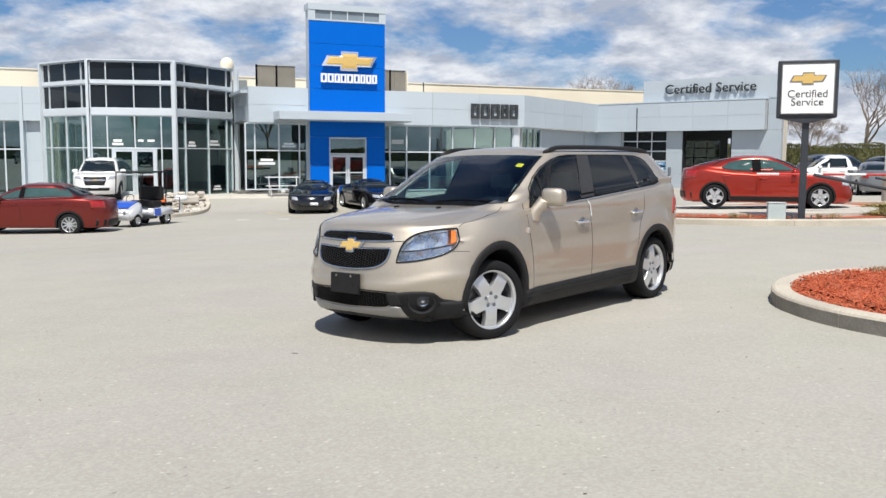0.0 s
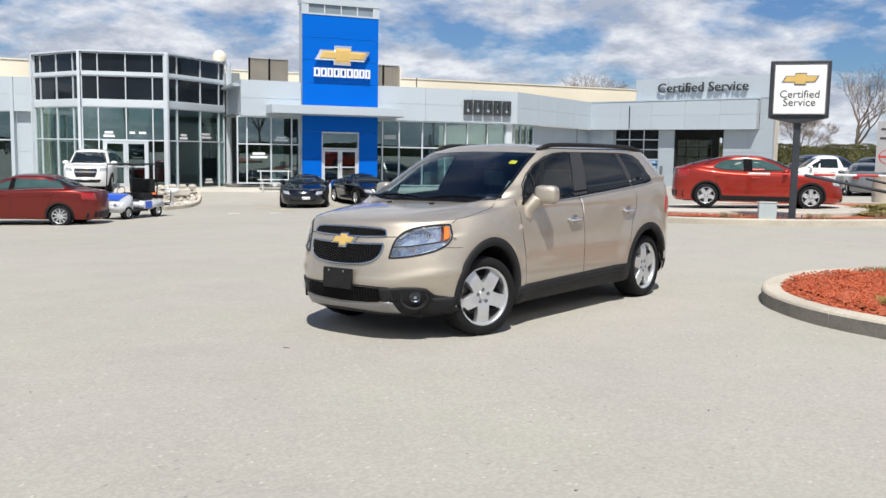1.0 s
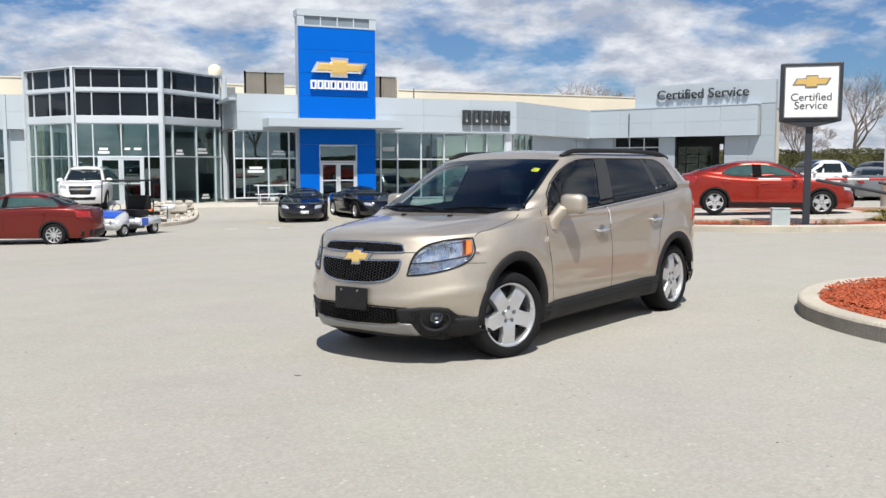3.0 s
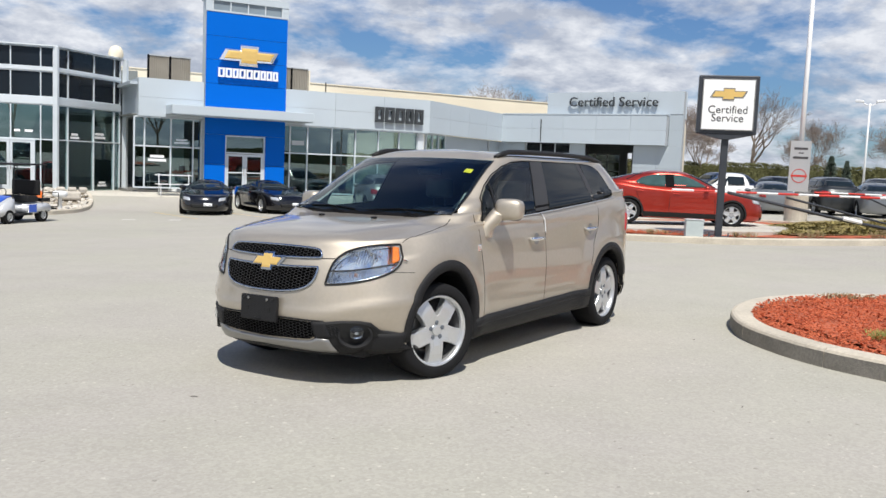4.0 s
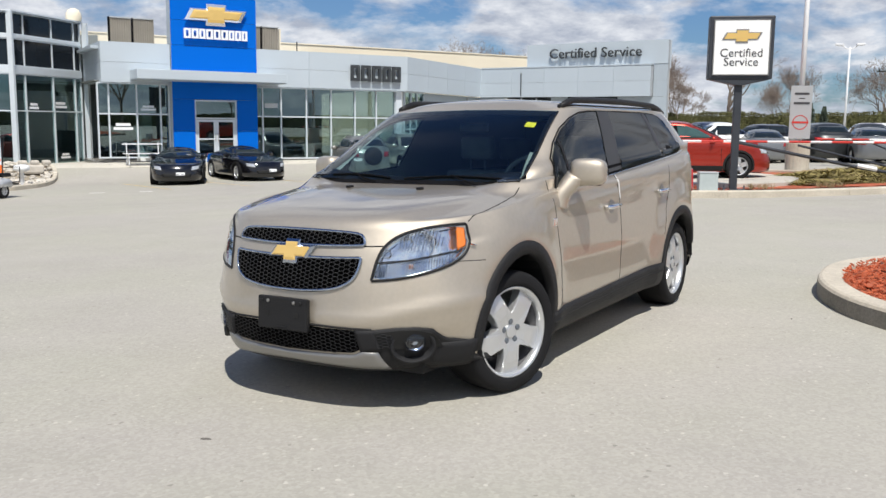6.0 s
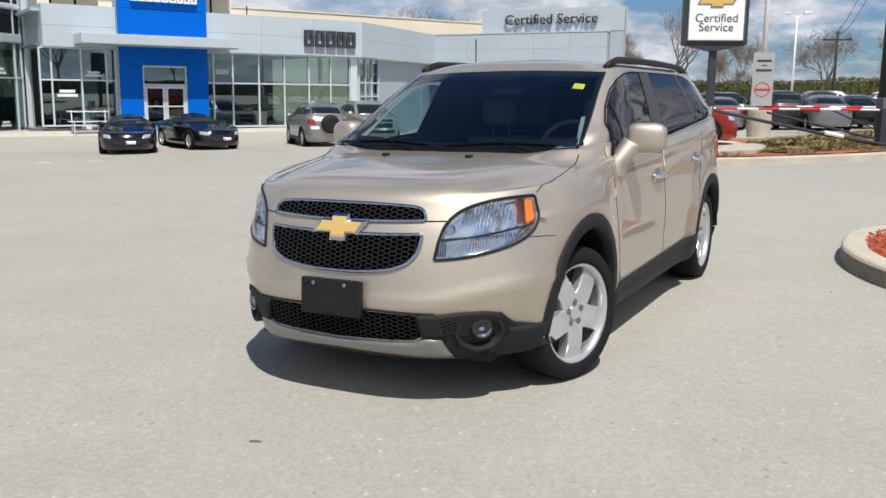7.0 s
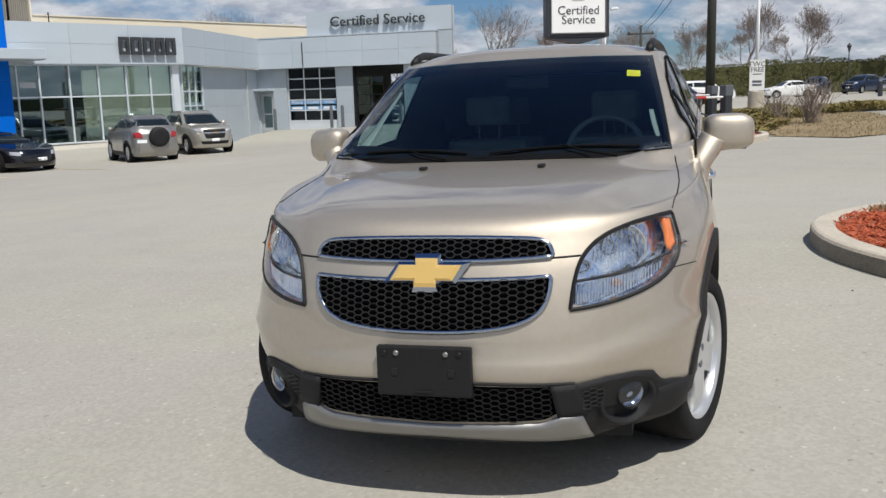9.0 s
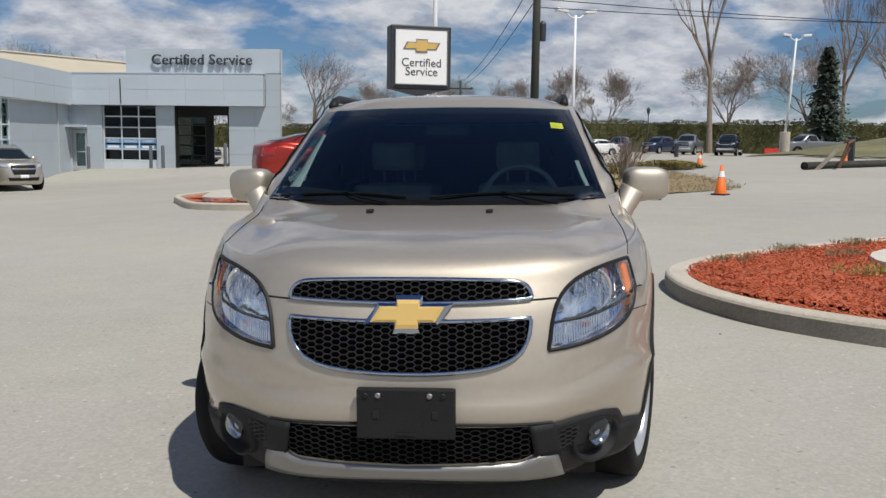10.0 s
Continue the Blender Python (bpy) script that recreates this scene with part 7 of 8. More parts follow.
far_cars = (
    ("navy_suv", "dark blue sport utility in the far lot", 64.0, 62.6, -62, "suv", NAVY_CAR), ("dark_suv", "dark blue sport utility behind shrubs in the far lot", 67.7, 61.3, -80, "suv", NAVY_CAR),
    ("silver_pickup", "silver pickup truck in the far lot", 64.8, 55.2, -64, "pickup", GREY_CAR), ("black_pickup", "black pickup truck in the far lot", 65.3, 51.2, -62, "pickup", BLACK_CAR),
    ("grey_pickup", "grey pickup truck with a plough beside a leaning lamp post", 66.4, 45.8, -112, "pickup", GREY_CAR), ("white_saloon", "white saloon in the far lot", 57.5, 61.0, -112, "sedan", WHITE_CAR),
    ("red_compact", "red saloon in the far lot", 39.7, 50.5, 60, "sedan", RED_CAR), ("white_suv", "white sport utility in the far lot", 46.4, 55.2, 70, "suv", WHITE_CAR),
    ("white_crossover", "white crossover side-on in the far lot", 35.2, 47.4, 55, "suv", WHITE_CAR), ("white_pickup", "white pickup truck beyond the red hatchback", 18.4, 41.4, -105, "pickup", WHITE_CAR),
    ("silver_saloon", "silver saloon parked tail out in the crowded lot", 21.2, 40.2, 160, "sedan", GREY_CAR), ("charcoal_suv", "charcoal sport utility parked tail out in the crowded lot", 23.4, 39.6, 165, "suv", DKGREEN_CAR),
    ("grey_saloon", "silver saloon beside the banner post", 24.6, 37.4, 155, "sedan", GREY_CAR), ("black_saloon", "black saloon parked tail out in the crowded lot", 27.4, 39.0, 155, "sedan", BLACK_CAR),
    ("dark_suv", "charcoal sport utility in the crowded lot", 29.8, 44.4, 150, "suv", DKGREEN_CAR), ("navy_hatchback", "dark blue car in the crowded lot", 24.4, 47.0, 100, "suv", NAVY_CAR),
    ("black_suv", "black sport utility in the crowded lot", 29.4, 50.0, 100, "suv", BLACK_CAR),
    ("dark_pickup", "dark pickup truck seen through the open bay", 29.5, 78.0, 40, "pickup", DKGREEN_CAR),
)
kinds = {"suv": suv, "pickup": pickup, "sedan": sedan}
far_made = {}
for nm, lab, x, y, rz, kd, cm in far_cars:
    m_ = on_ground(x, y, rz)
    if (kd, cm.name) in far_made:
        tagged(copy_thing(far_made[kd, cm.name], m_), lab).name = nm
    else:
        far_made[kd, cm.name] = plain_car(nm, lab, "car", m_, kinds[kd](cm), cm, "six", group="cars in the far lot")


across = [far_made[k] for k in far_made if k[0] in ("suv", "sedan") and "red" not in k[1]]
for k in range(10):
    x_ = -24.0 + 5.2 * k
    tagged(copy_thing(across[(k * 3) % len(across)], on_ground(x_, -15.0 + 0.3 * (k % 3), 178 + 2 * (k % 3))), "parked car in the row across the drive", "car", "cars across the drive").name = "parked_car"


# ---------- islands and planting ----------
rng = random.Random(7)


def shrink(pts, d):
    c = sum((Vector(p) for p in pts), Vector((0, 0))) / len(pts)
    return [tuple(Vector(p) + (c - Vector(p)).normalized() * d) for p in pts]


def bed(name, pts, lift, material, label, category="flower bed", bumps=0.04, step=0.35):
    """A filled bed: a lumpy sheet inside an outline."""
    xs, ys = [p[0] for p in pts], [p[1] for p in pts]
    bm, grid = bmesh.new(), {}
    pts = list(pts)
    for i in range(int((max(xs) - min(xs)) / step) + 2):
        for j in range(int((max(ys) - min(ys)) / step) + 2):
            x, y = min(xs) + i * step, min(ys) + j * step
            if inside(pts, x, y):
                grid[i, j] = bm.verts.new((x, y, ground_z(x, y) + lift + bumps * noise.noise((x * 1.7, y * 1.7, 0.3))))
    for (i, j), v in grid.items():
        q = [grid.get(k) for k in ((i, j), (i + 1, j), (i + 1, j + 1), (i, j + 1))]
        if all(q):
            bm.faces.new(q)
    rim = [bm.verts.new((x, y, ground_z(x, y) + lift - 0.03)) for x, y in pts]
    low = bm.faces.new(rim)
    bmesh.ops.triangulate(bm, faces=[low])
    return solid(name, bm, material, label, category, kind="structure", smooth=True)


def scatter(name, n, pts, make, material, label, category):
    bm = bmesh.new()
    xs, ys = [p[0] for p in pts], [p[1] for p in pts]
    k = 0
    while k < n:
        x, y = rng.uniform(min(xs), max(xs)), rng.uniform(min(ys), max(ys))
        if inside(list(pts), x, y):
            make(bm, x, y)
            k += 1
    return solid(name, bm, material, label, category, kind="stuff")


def chip(lift):
    def make(bm, x, y):
        m = pose(x, y, ground_z(x, y) + lift + rng.uniform(-0.005, 0.03), rng.uniform(-35, 35), rng.uniform(-35, 35), rng.uniform(0, 360))
        a, b, c = rng.uniform(0.008, 0.028), rng.uniform(0.003, 0.008), rng.uniform(0.002, 0.004)
        box(bm, -a, a, -b, b, -c, c, m=m)
    return make


def blades(bm, x, y, z, n, h, spread_, w=0.006):
    for _ in range(n):
        a, t = rng.uniform(0, 6.283), rng.uniform(0, spread_)
        p = Vector((x + t * 0.5 * math.cos(a), y + t * 0.5 * math.sin(a), z))
        d = Vector((math.cos(a) * rng.uniform(0.1, 0.9), math.sin(a) * rng.uniform(0.1, 0.9), 1)).normalized()
        s = Vector((-math.sin(a), math.cos(a), 0)) * w
        hh = h * rng.uniform(0.5, 1.1)
        v = [bm.verts.new(q) for q in (p - s, p + s, p + d * hh * 0.6 + s * 0.7, p + d * hh + Vector((0, 0, -0.15 * hh)), p + d * hh * 0.6 - s * 0.7)]
        bm.faces.new(v)


NEAR_IN = shrink(NEAR_ISLAND, 0.19)
bed("mulch_bed", NEAR_IN, 0.13, MULCH, "island bed of bright red wood mulch")
scatter("mulch_chips", 24000, [(3.4, 5.2), (10.5, 5.2), (11.5, 10.8), (6.2, 10.9), (3.7, 9.0)], lambda bm, x, y: chip(0.135)(bm, x, y) if inside(NEAR_IN, x, y) else None, CHIP, "loose red wood chips on the bed", "mulch")
tufts = ((5.46, 9.80, 0.20, 0), (6.65, 9.93, 0.22, 0), (6.64, 9.32, 0.18, 0), (5.66, 8.60, 0.22, 1), (7.75, 9.75, 0.20, 0), (4.35, 7.5, 0.10, 1), (8.9, 9.4, 0.24, 0))
for x, y, r, green in tufts:
    bm = bmesh.new()
    for _ in range(16):
        a, t = rng.uniform(0, 6.28), r * math.sqrt(rng.random())
        blades(bm, x + t * 1.5 * math.cos(a), y + t * math.sin(a), ground_z(x, y) + 0.13, 16, 0.09, 0.12, 0.004)
    solid("grass_tuft", bm, GREEN_TUFT if green else TUFT, "low straw-coloured tuft on the mulch bed" if not green else "low tuft of fresh green shoots on the mulch bed", "plant", kind="stuff")
ring = [(7.12 + 1.25 * math.cos(a * math.pi / 12), 7.85 + 1.25 * math.sin(a * math.pi / 12)) for a in range(24)]
solid("planter_base", outline_patch(ring, 0.18, 0.35), STONE, "round concrete base in the mulch bed", "concrete base", kind="structure")

VOLT_IN = shrink(VOLT_ISLAND, 0.16)
bed("island_soil", VOLT_IN, 0.10, MULCH, "faded red mulch on the display island", "mulch", 0.05, 0.5)
PAD = [(5.6, 23.4), (7.6, 21.3), (10.7, 20.6), (12.5, 22.9), (12.7, 25.6), (7.4, 26.6)]
solid("display_pad", outline_patch(round_path(PAD, 0.8, 5), 0.185, 0.3), PAVING, "pale concrete display pad under the red car", "concrete pad", kind="structure")
STRIP1 = [(5.3, 22.3), (6.6, 20.3), (8.6, 19.25), (8.5, 20.6), (7.0, 21.4), (5.8, 22.9)]
STRIP2 = [(8.9, 19.2), (12.0, 19.4), (14.3, 20.0), (15.4, 21.4), (14.6, 21.2), (12.2, 20.4), (9.0, 20.3)]
for st_ in (STRIP1, STRIP2):
    bed("mulch_strip", st_, 0.15, MULCH, "strip of red mulch along the kerb", "mulch", 0.03, 0.3)
scatter("mulch_chips", 900, STRIP1, chip(0.16), CHIP, "loose red wood chips", "mulch")
for x, y in ((6.0, 21.6), (7.6, 20.1), (9.4, 19.5), (11.0, 19.6), (13.0, 19.8)):
    bm = bmesh.new()
    for _ in range(10):
        blades(bm, x + rng.uniform(-0.3, 0.3), y + rng.uniform(-0.15, 0.15), ground_z(x, y) + 0.15, 10, 0.16, 0.15, 0.008)
    solid("grass_tuft", bm, TUFT, "dry tuft beside the kerb", "plant", kind="stuff")


def juniper(x, y, r, h, label="low spreading juniper, brown-green after winter"):
    bm = bmesh.new()
    z0 = ground_z(x, y) + 0.08
    for _ in range(int(620 * r)):
        a, t = rng.uniform(0, 6.28), math.sqrt(rng.random()) * r
        px, py = x + t * math.cos(a), y + t * math.sin(a) * 0.8
        hz = 0.42 * h * (1 - (t / r) ** 2) * rng.uniform(0.3, 1.0)
        for _ in range(3):
            b, e = rng.uniform(0, 6.28), rng.uniform(0.1, 0.7)
            d = Vector((math.cos(b), math.sin(b), e * 0.6)).normalized()
            s = d.cross(Vector((0, 0, 1))).normalized() * 0.030
            p = Vector((px, py, z0 + hz))
            q = p + d * rng.uniform(0.14, 0.32)
            bm.faces.new([bm.verts.new(c) for c in (p - s, p + s, q)])
    return solid("juniper", bm, JUNIPER, label, "shrub", group="junipers on the verge")


NEEDLES = mat("needle_litter", (0.235, 0.165, 0.080), 0.95, 0, 0.3, 1.5, 0.8, 40, fine=0.4)
bed("juniper_bed", [(11.0, 20.45), (12.2, 20.5), (14.6, 21.25), (16.0, 22.2), (21.0, 25.4), (21.0, 28.0), (15.2, 27.0), (13.2, 24.8), (12.6, 22.6)], 0.19, NEEDLES, "brown needle litter under low junipers", "soil", 0.05, 0.4)
for x, y, r, h in ((11.7, 20.9, 0.7, 0.26), (12.7, 21.1, 0.8, 0.30), (13.0, 22.4, 0.9, 0.40), (14.2, 24.2, 1.1, 0.45), (15.4, 24.0, 1.1, 0.5), (17.6, 23.6, 0.8, 0.35), (19.4, 25.0, 0.9, 0.4), (17.2, 25.2, 1.2, 0.5), (13.6, 21.6, 0.9, 0.38), (14.8, 22.8, 1.1, 0.45), (16.0, 22.4, 0.8, 0.3), (18.0, 24.8, 1.0, 0.45), (12.9, 23.6, 0.8, 0.35), (18.6, 25.6, 1.2, 0.5), (16.0, 25.5, 1.1, 0.45), (15.2, 21.6, 0.7, 0.3), (20.8, 26.6, 1.2, 0.55), (19.4, 27.4, 1.2, 0.5)):
    juniper(x, y, r, h)


def bare_shrub(x, y, h, n=60):
    bm = bmesh.new()
    z0 = ground_z(x, y) + 0.05
    for _ in range(n):
        a = rng.uniform(0, 6.28)
        p = Vector((x + rng.uniform(-0.2, 0.2), y + rng.uniform(-0.2, 0.2), z0))
        d = Vector((math.cos(a) * rng.uniform(0.1, 0.8), math.sin(a) * rng.uniform(0.1, 0.8), 1)).normalized() * h * rng.uniform(0.4, 1)
        m_ = p + d * 0.5 + Vector((rng.uniform(-0.1, 0.1), rng.uniform(-0.1, 0.1), 0))
        tube(bm, [p, m_, p + d], 0.010, 3, 0.004, False)
        for _ in range(3):
            tube(bm, [m_, m_ + d * 0.4 + Vector((rng.uniform(-0.25, 0.25), rng.uniform(-0.25, 0.25), 0))], 0.006, 3, 0.003, False)
    return solid("bare_shrub", bm, TWIG, "leafless thin-stemmed shrub on the verge", "shrub")


bare_shrub(20.9, 24.4, 1.6, 70)
bare_shrub(21.4, 26.2, 1.2, 50)

# rock bed by the pavilion
ROCK_IN = shrink(ROCK_ISLAND, 0.16)
bed("rock_bed_soil", ROCK_IN, 0.08, mat("bare_soil", (0.30, 0.26, 0.20), 0.95, 0, 0.2, 2, 0.6, 30), "bare soil of the rock bed", "soil", 0.06, 0.4)


def rock_mesh(seed):
    r = random.Random(seed)
    bm = bmesh.new()
    bmesh.ops.create_icosphere(bm, subdivisions=1, radius=1)
    for v in bm.verts:
        v.co *= r.uniform(0.7, 1.15)
        v.co.z *= 0.6
    return mesh_of("rock", bm, STONE)


rocks = thing("rock_bed", "pale field stones heaped in a kerbed bed", "rocks", kind="structure")
rmesh = [rock_mesh(k) for k in range(6)]
count = 0
while count < 200:
    x, y = rng.uniform(-11, -8), rng.uniform(32.6, 39.4)
    if inside(ROCK_IN, x, y):
        sc = rng.uniform(0.06, 0.17)
        part("stone", rmesh[count % 6], None, rocks, m=pose(x, y, ground_z(x, y) + 0.10 + rng.uniform(0, 0.06), 0, 0, rng.uniform(0, 360)) @ Matrix.Diagonal((sc * rng.uniform(0.8, 1.6), sc, sc, 1)))
        count += 1
bm = bmesh.new()
box(bm, -0.35, 0.35, -0.22, 0.22, 0, 0.34, 0.08)
for k in range(3):
    box(bm, -0.5 + k * 0.4, -0.2 + k * 0.4, -0.15, 0.2, 0.33, 0.5, 0.06)
solid("boulder", bm, STONE, "large pale squared boulder on the rock bed", "rock", pose(-9.15, 37.6, ground_z(-9.15, 37.6) + 0.1, 0, 0, 20))
solid("pipe_stub", lathe(bmesh.new(), [(0.07, 0), (0.07, 0.5), (0.20, 0.53), (0.26, 0.58), (0.25, 0.70), (0.15, 0.74), (0, 0.75)], 14), WHITE_STEEL, "white capped pipe stub in the rock bed", "pipe", pose(-8.75, 34.4, ground_z(-8.75, 34.4) + 0.05), smooth=True)


# ---------- cones, bollards, bench ----------
def cone(x, y, h=0.72, label="orange traffic cone with a pale collar on the asphalt"):
    c = thing("traffic_cone", label, "traffic cone", on_ground(x, y, 15), group="traffic cones")
    part("cone_base", boxes((-0.18 * h / 0.72, 0.18 * h / 0.72, -0.18 * h / 0.72, 0.18 * h / 0.72, 0, 0.035), bevel=0.012), BLACK_PL, c)
    part("cone_body", lathe(bmesh.new(), [(0.145 * h / 0.72, 0.036), (0.03, h), (0.0, h)], 20), ORANGE, c, smooth=True)
    part("collar", lathe(bmesh.new(), [(0.085 * h / 0.72, h * 0.60), (0.058 * h / 0.72, h * 0.80)], 20), WHITE_LETTER, c, smooth=True)
    return c


cone(16.3, 17.5)
cone(33.5, 30.7, 0.72)
cone(41.8, 28.0, 0.8)
cone(-10.2, 37.2, 0.75, "orange traffic cone standing on the rock bed")


def bollard(m, name="bollard"):
    b = thing(name, "grey-blue steel bollard in front of the service bays", "bollard", m, group="bollards by the service bays")
    part("post", lathe(bmesh.new(), [(0.085, 0), (0.085, 1.12), (0.07, 1.16), (0, 1.18)], 16), STEEL_GREY, b, smooth=True)
    part("foot_ring", lathe(bmesh.new(), [(0.12, 0.0), (0.12, 0.02), (0.09, 0.03)], 16), CONCRETE, b)
    return b


for s_ in (1.05, 4.38, 5.02, 8.28):
    p = SERVICE @ Vector((s_, -0.5, 0))
    bollard(pose(p.x, p.y, ground_z(p.x, p.y)))

bp_ = MAIN @ Vector((1.35, -0.9, 0))
bench = thing("bench", "white slatted metal bench against the showroom glass", "bench", MAIN @ pose(1.35, -0.9, ground_z(bp_.x, bp_.y) + 0.08))
for z_, y_ in ((0.43, -0.18), (0.43, -0.02), (0.43, 0.14), (0.82, 0.27)):
    part("slat", boxes((-0.78, 0.78, y_ - 0.055, y_ + 0.055, z_, z_ + 0.03) if z_ < 0.5 else (-0.78, 0.78, y_ - 0.012, y_ + 0.012, z_ - 0.022, z_ + 0.022)), WHITE_STEEL, bench)
for x_ in (-0.62, 0.62):
    part("leg", tube(bmesh.new(), [(x_, -0.22, 0), (x_, -0.2, 0.43), (x_, 0.2, 0.43), (x_, 0.26, 0.88)], 0.02, 6), WHITE_STEEL, bench)
    part("leg", tube(bmesh.new(), [(x_, 0.2, 0.42), (x_, 0.24, 0)], 0.02, 6), WHITE_STEEL, bench)

dome = thing("roof_dome", "cream satellite dome on the pavilion roof", "satellite dome", pose(-8.75, 43.95, 5.46) @ Matrix.Diagonal((0.85, 0.85, 0.85, 1)))
part("dome", lathe(bmesh.new(), [(0.36, 0.12), (0.39, 0.3), (0.36, 0.5), (0.26, 0.66), (0.12, 0.74), (0, 0.76)], 20), CREAM, dome, smooth=True)
part("dome_foot", lathe(bmesh.new(), [(0.30, 0.0), (0.30, 0.12), (0.36, 0.125)], 20), ALU_GREY, dome)

# ---------- pole sign ----------
sign_m = pose(8.742, 19.46, 0, 0, 0, -21.5)
sz = ground_z(8.74, 19.46)
sign = thing("pole_sign", "white service sign box with a dark frame on a dark post", "sign", sign_m)
part("post", boxes((-0.075, 0.075, 0.10, 0.25, sz + 0.05, 2.28), bevel=0.01), DARK_STEEL, sign)
part("cabinet", boxes((-0.63, 0.63, 0.0, 0.38, 2.365, 3.625), bevel=0.02), DARK_STEEL, sign, "dark sign cabinet")
bm = bmesh.new()
prism(bm, [(-0.60, 2.362), (0.60, 2.362), (0.10, 2.25), (-0.10, 2.25)], 0.02, 0.36, wall_put)
part("cabinet_foot", bm, DARK_STEEL, sign)
face = part("sign_face", boxes((-0.535, 0.535, -0.022, -0.001, 2.455, 3.535), bevel=0.008), SIGN_FACE, sign, "white sign face with grey lettering")
part("frame_strip", boxes((-0.555, -0.54, -0.03, -0.001, 2.44, 3.55), (0.54, 0.555, -0.03, -0.001, 2.44, 3.55), (-0.54, 0.54, -0.03, -0.001, 3.54, 3.552), (-0.54, 0.54, -0.03, -0.001, 2.438, 2.452)), SATIN, sign)
part("emblem", prism(bmesh.new(), bowtie(0, 3.22, 0.78, 0.27), -0.034, -0.023, wall_put), SATIN, face, "gold cross-shaped emblem")
part("lettering", writing("Certified", 0.235, 0.006, PRINT), None, face, m=pose(0.0, -0.026, 2.88, 90, 0, 0))
part("lettering", writing("Service", 0.235, 0.006, PRINT), None, face, m=pose(0.0, -0.026, 2.70, 90, 0, 0))
part("emblem_face", prism(bmesh.new(), bowtie(0, 3.22, 0.70, 0.215), -0.042, -0.035, wall_put), GOLD, face)
part("base_plate", boxes((-0.24, 0.24, -0.06, 0.40, sz + 0.10, sz + 0.15), bevel=0.008), DARK_STEEL, sign)
for x_ in (-0.20, 0.20):
    part("base_bolt", tube(bmesh.new(), [(x_, 0.0, sz + 0.15), (x_, 0.0, sz + 0.24)], 0.018, 6), STEEL_GREY, sign)
box_m = pose(8.17, 19.50, ground_z(8.2, 19.5) + 0.10, 0, 0, -15)
ub = thing("utility_box", "pale grey metal utility box beside the sign post", "utility box", box_m)
part("case", boxes((-0.19, 0.19, -0.13, 0.13, 0.02, 0.40), bevel=0.012), mat("utility_grey", (0.42, 0.47, 0.47), 0.6, 0, 0.08, 5), ub)
part("lid", boxes((-0.20, 0.20, -0.14, 0.14, 0.402, 0.425), bevel=0.006), ALU_GREY, ub)


# ---------- lamp posts, poles, wires ----------
def lamp_post(x, y, h, heads, lean=0.0, foot=0.75, banner=False, rz=0.0, label="white steel lot lamp post on a concrete foot"):
    lp = thing("lamp_post", label, "lamp post", on_ground(x, y, rz), group="lot lamp posts")
    part("concrete_foot", lathe(bmesh.new(), [(0.36, -0.2), (0.36, foot), (0.33, foot + 0.03), (0, foot + 0.03)], 20), CONCRETE, lp, smooth=False)
    part("pole", tube(bmesh.new(), [(0, 0, foot), (lean * 0.5, 0, h * 0.5), (lean, 0, h)], 0.09, 10, 0.06), WHITE_STEEL, lp, smooth=True)
    for a in heads:
        d = Vector((math.cos(radians(a)), math.sin(radians(a)), 0))
        hd = part("lamp_head", boxes((0.45, 1.05, -0.19, 0.19, -0.02, 0.15), bevel=0.03), WHITE_STEEL, lp, m=Matrix.Translation((lean, 0, h + 0.05)) @ Matrix.Rotation(radians(a), 4, "Z") @ pose(0, 0, 0, 0, -6, 0))
        part("lens", boxes((0.5, 1.0, -0.15, 0.15, -0.035, -0.021)), LENS_FAR, hd)
        part("arm", tube(bmesh.new(), [(lean, 0, h - 0.15), Vector((lean, 0, h - 0.1)) + d * 0.25, Vector((lean, 0, h + 0.08)) + d * 0.5], 0.04, 8), WHITE_STEEL, lp)
    return lp


lp1 = lamp_post(29.5, 35.2, 7.25, (20, 200), foot=0.95, rz=-40)
lamp_post(42.5, 64.2, 7.6, (10, 170), rz=-35)
lp2 = lamp_post(15.6, 28.0, 9.8, (20, 200), foot=0.95, rz=-30)
lamp_post(57.6, 41.0, 8.25, (0, 180), lean=0.42, foot=1.55, rz=-35, label="white lamp post leaning on its concrete foot")
bn = part("banner", boxes((-0.33, 0.33, -0.16, -0.13, 1.0, 2.38)), SIGN_FACE, lp1, "white pole banner with dark print", Matrix.Translation((0, -0.1, 0)))
part("lettering", writing("TWO", 0.32, 0.004, PRINT), None, bn, m=pose(0, -0.165, 2.18, 90, 0, 0))
part("lettering", writing("FREE", 0.29, 0.004, PRINT), None, bn, m=pose(0, -0.165, 1.93, 90, 0, 0))
for z0, z1 in ((1.72, 1.76), (1.36, 1.46), (1.22, 1.30)):
    part("print_bar", boxes((-0.2, 0.2, -0.168, -0.162, z0, z1)), STEEL_GREY, bn)
bn2 = part("banner", boxes((-0.31, 0.31, -0.16, -0.13, 1.10, 2.72)), ALU_GREY, lp2, "white pole banner with dark print", Matrix.Translation((0, -0.1, 0)))
part("print_bar", boxes((-0.2, 0.22, -0.168, -0.162, 2.44, 2.51), (-0.06, 0.1, -0.168, -0.162, 2.32, 2.35), (-0.22, 0.24, -0.168, -0.162, 2.15, 2.22)), PRINT, bn2)
part("print_ring", lathe(bmesh.new(), [(0.20, 0), (0.225, 0), (0.225, 0.004), (0.20, 0.004)], 24), RED_PAINT, bn2, m=pose(0, -0.162, 1.60, 90, 0, 0))
part("print_bar", boxes((-0.24, 0.24, -0.169, -0.163, 1.57, 1.63)), RED_PAINT, bn2)
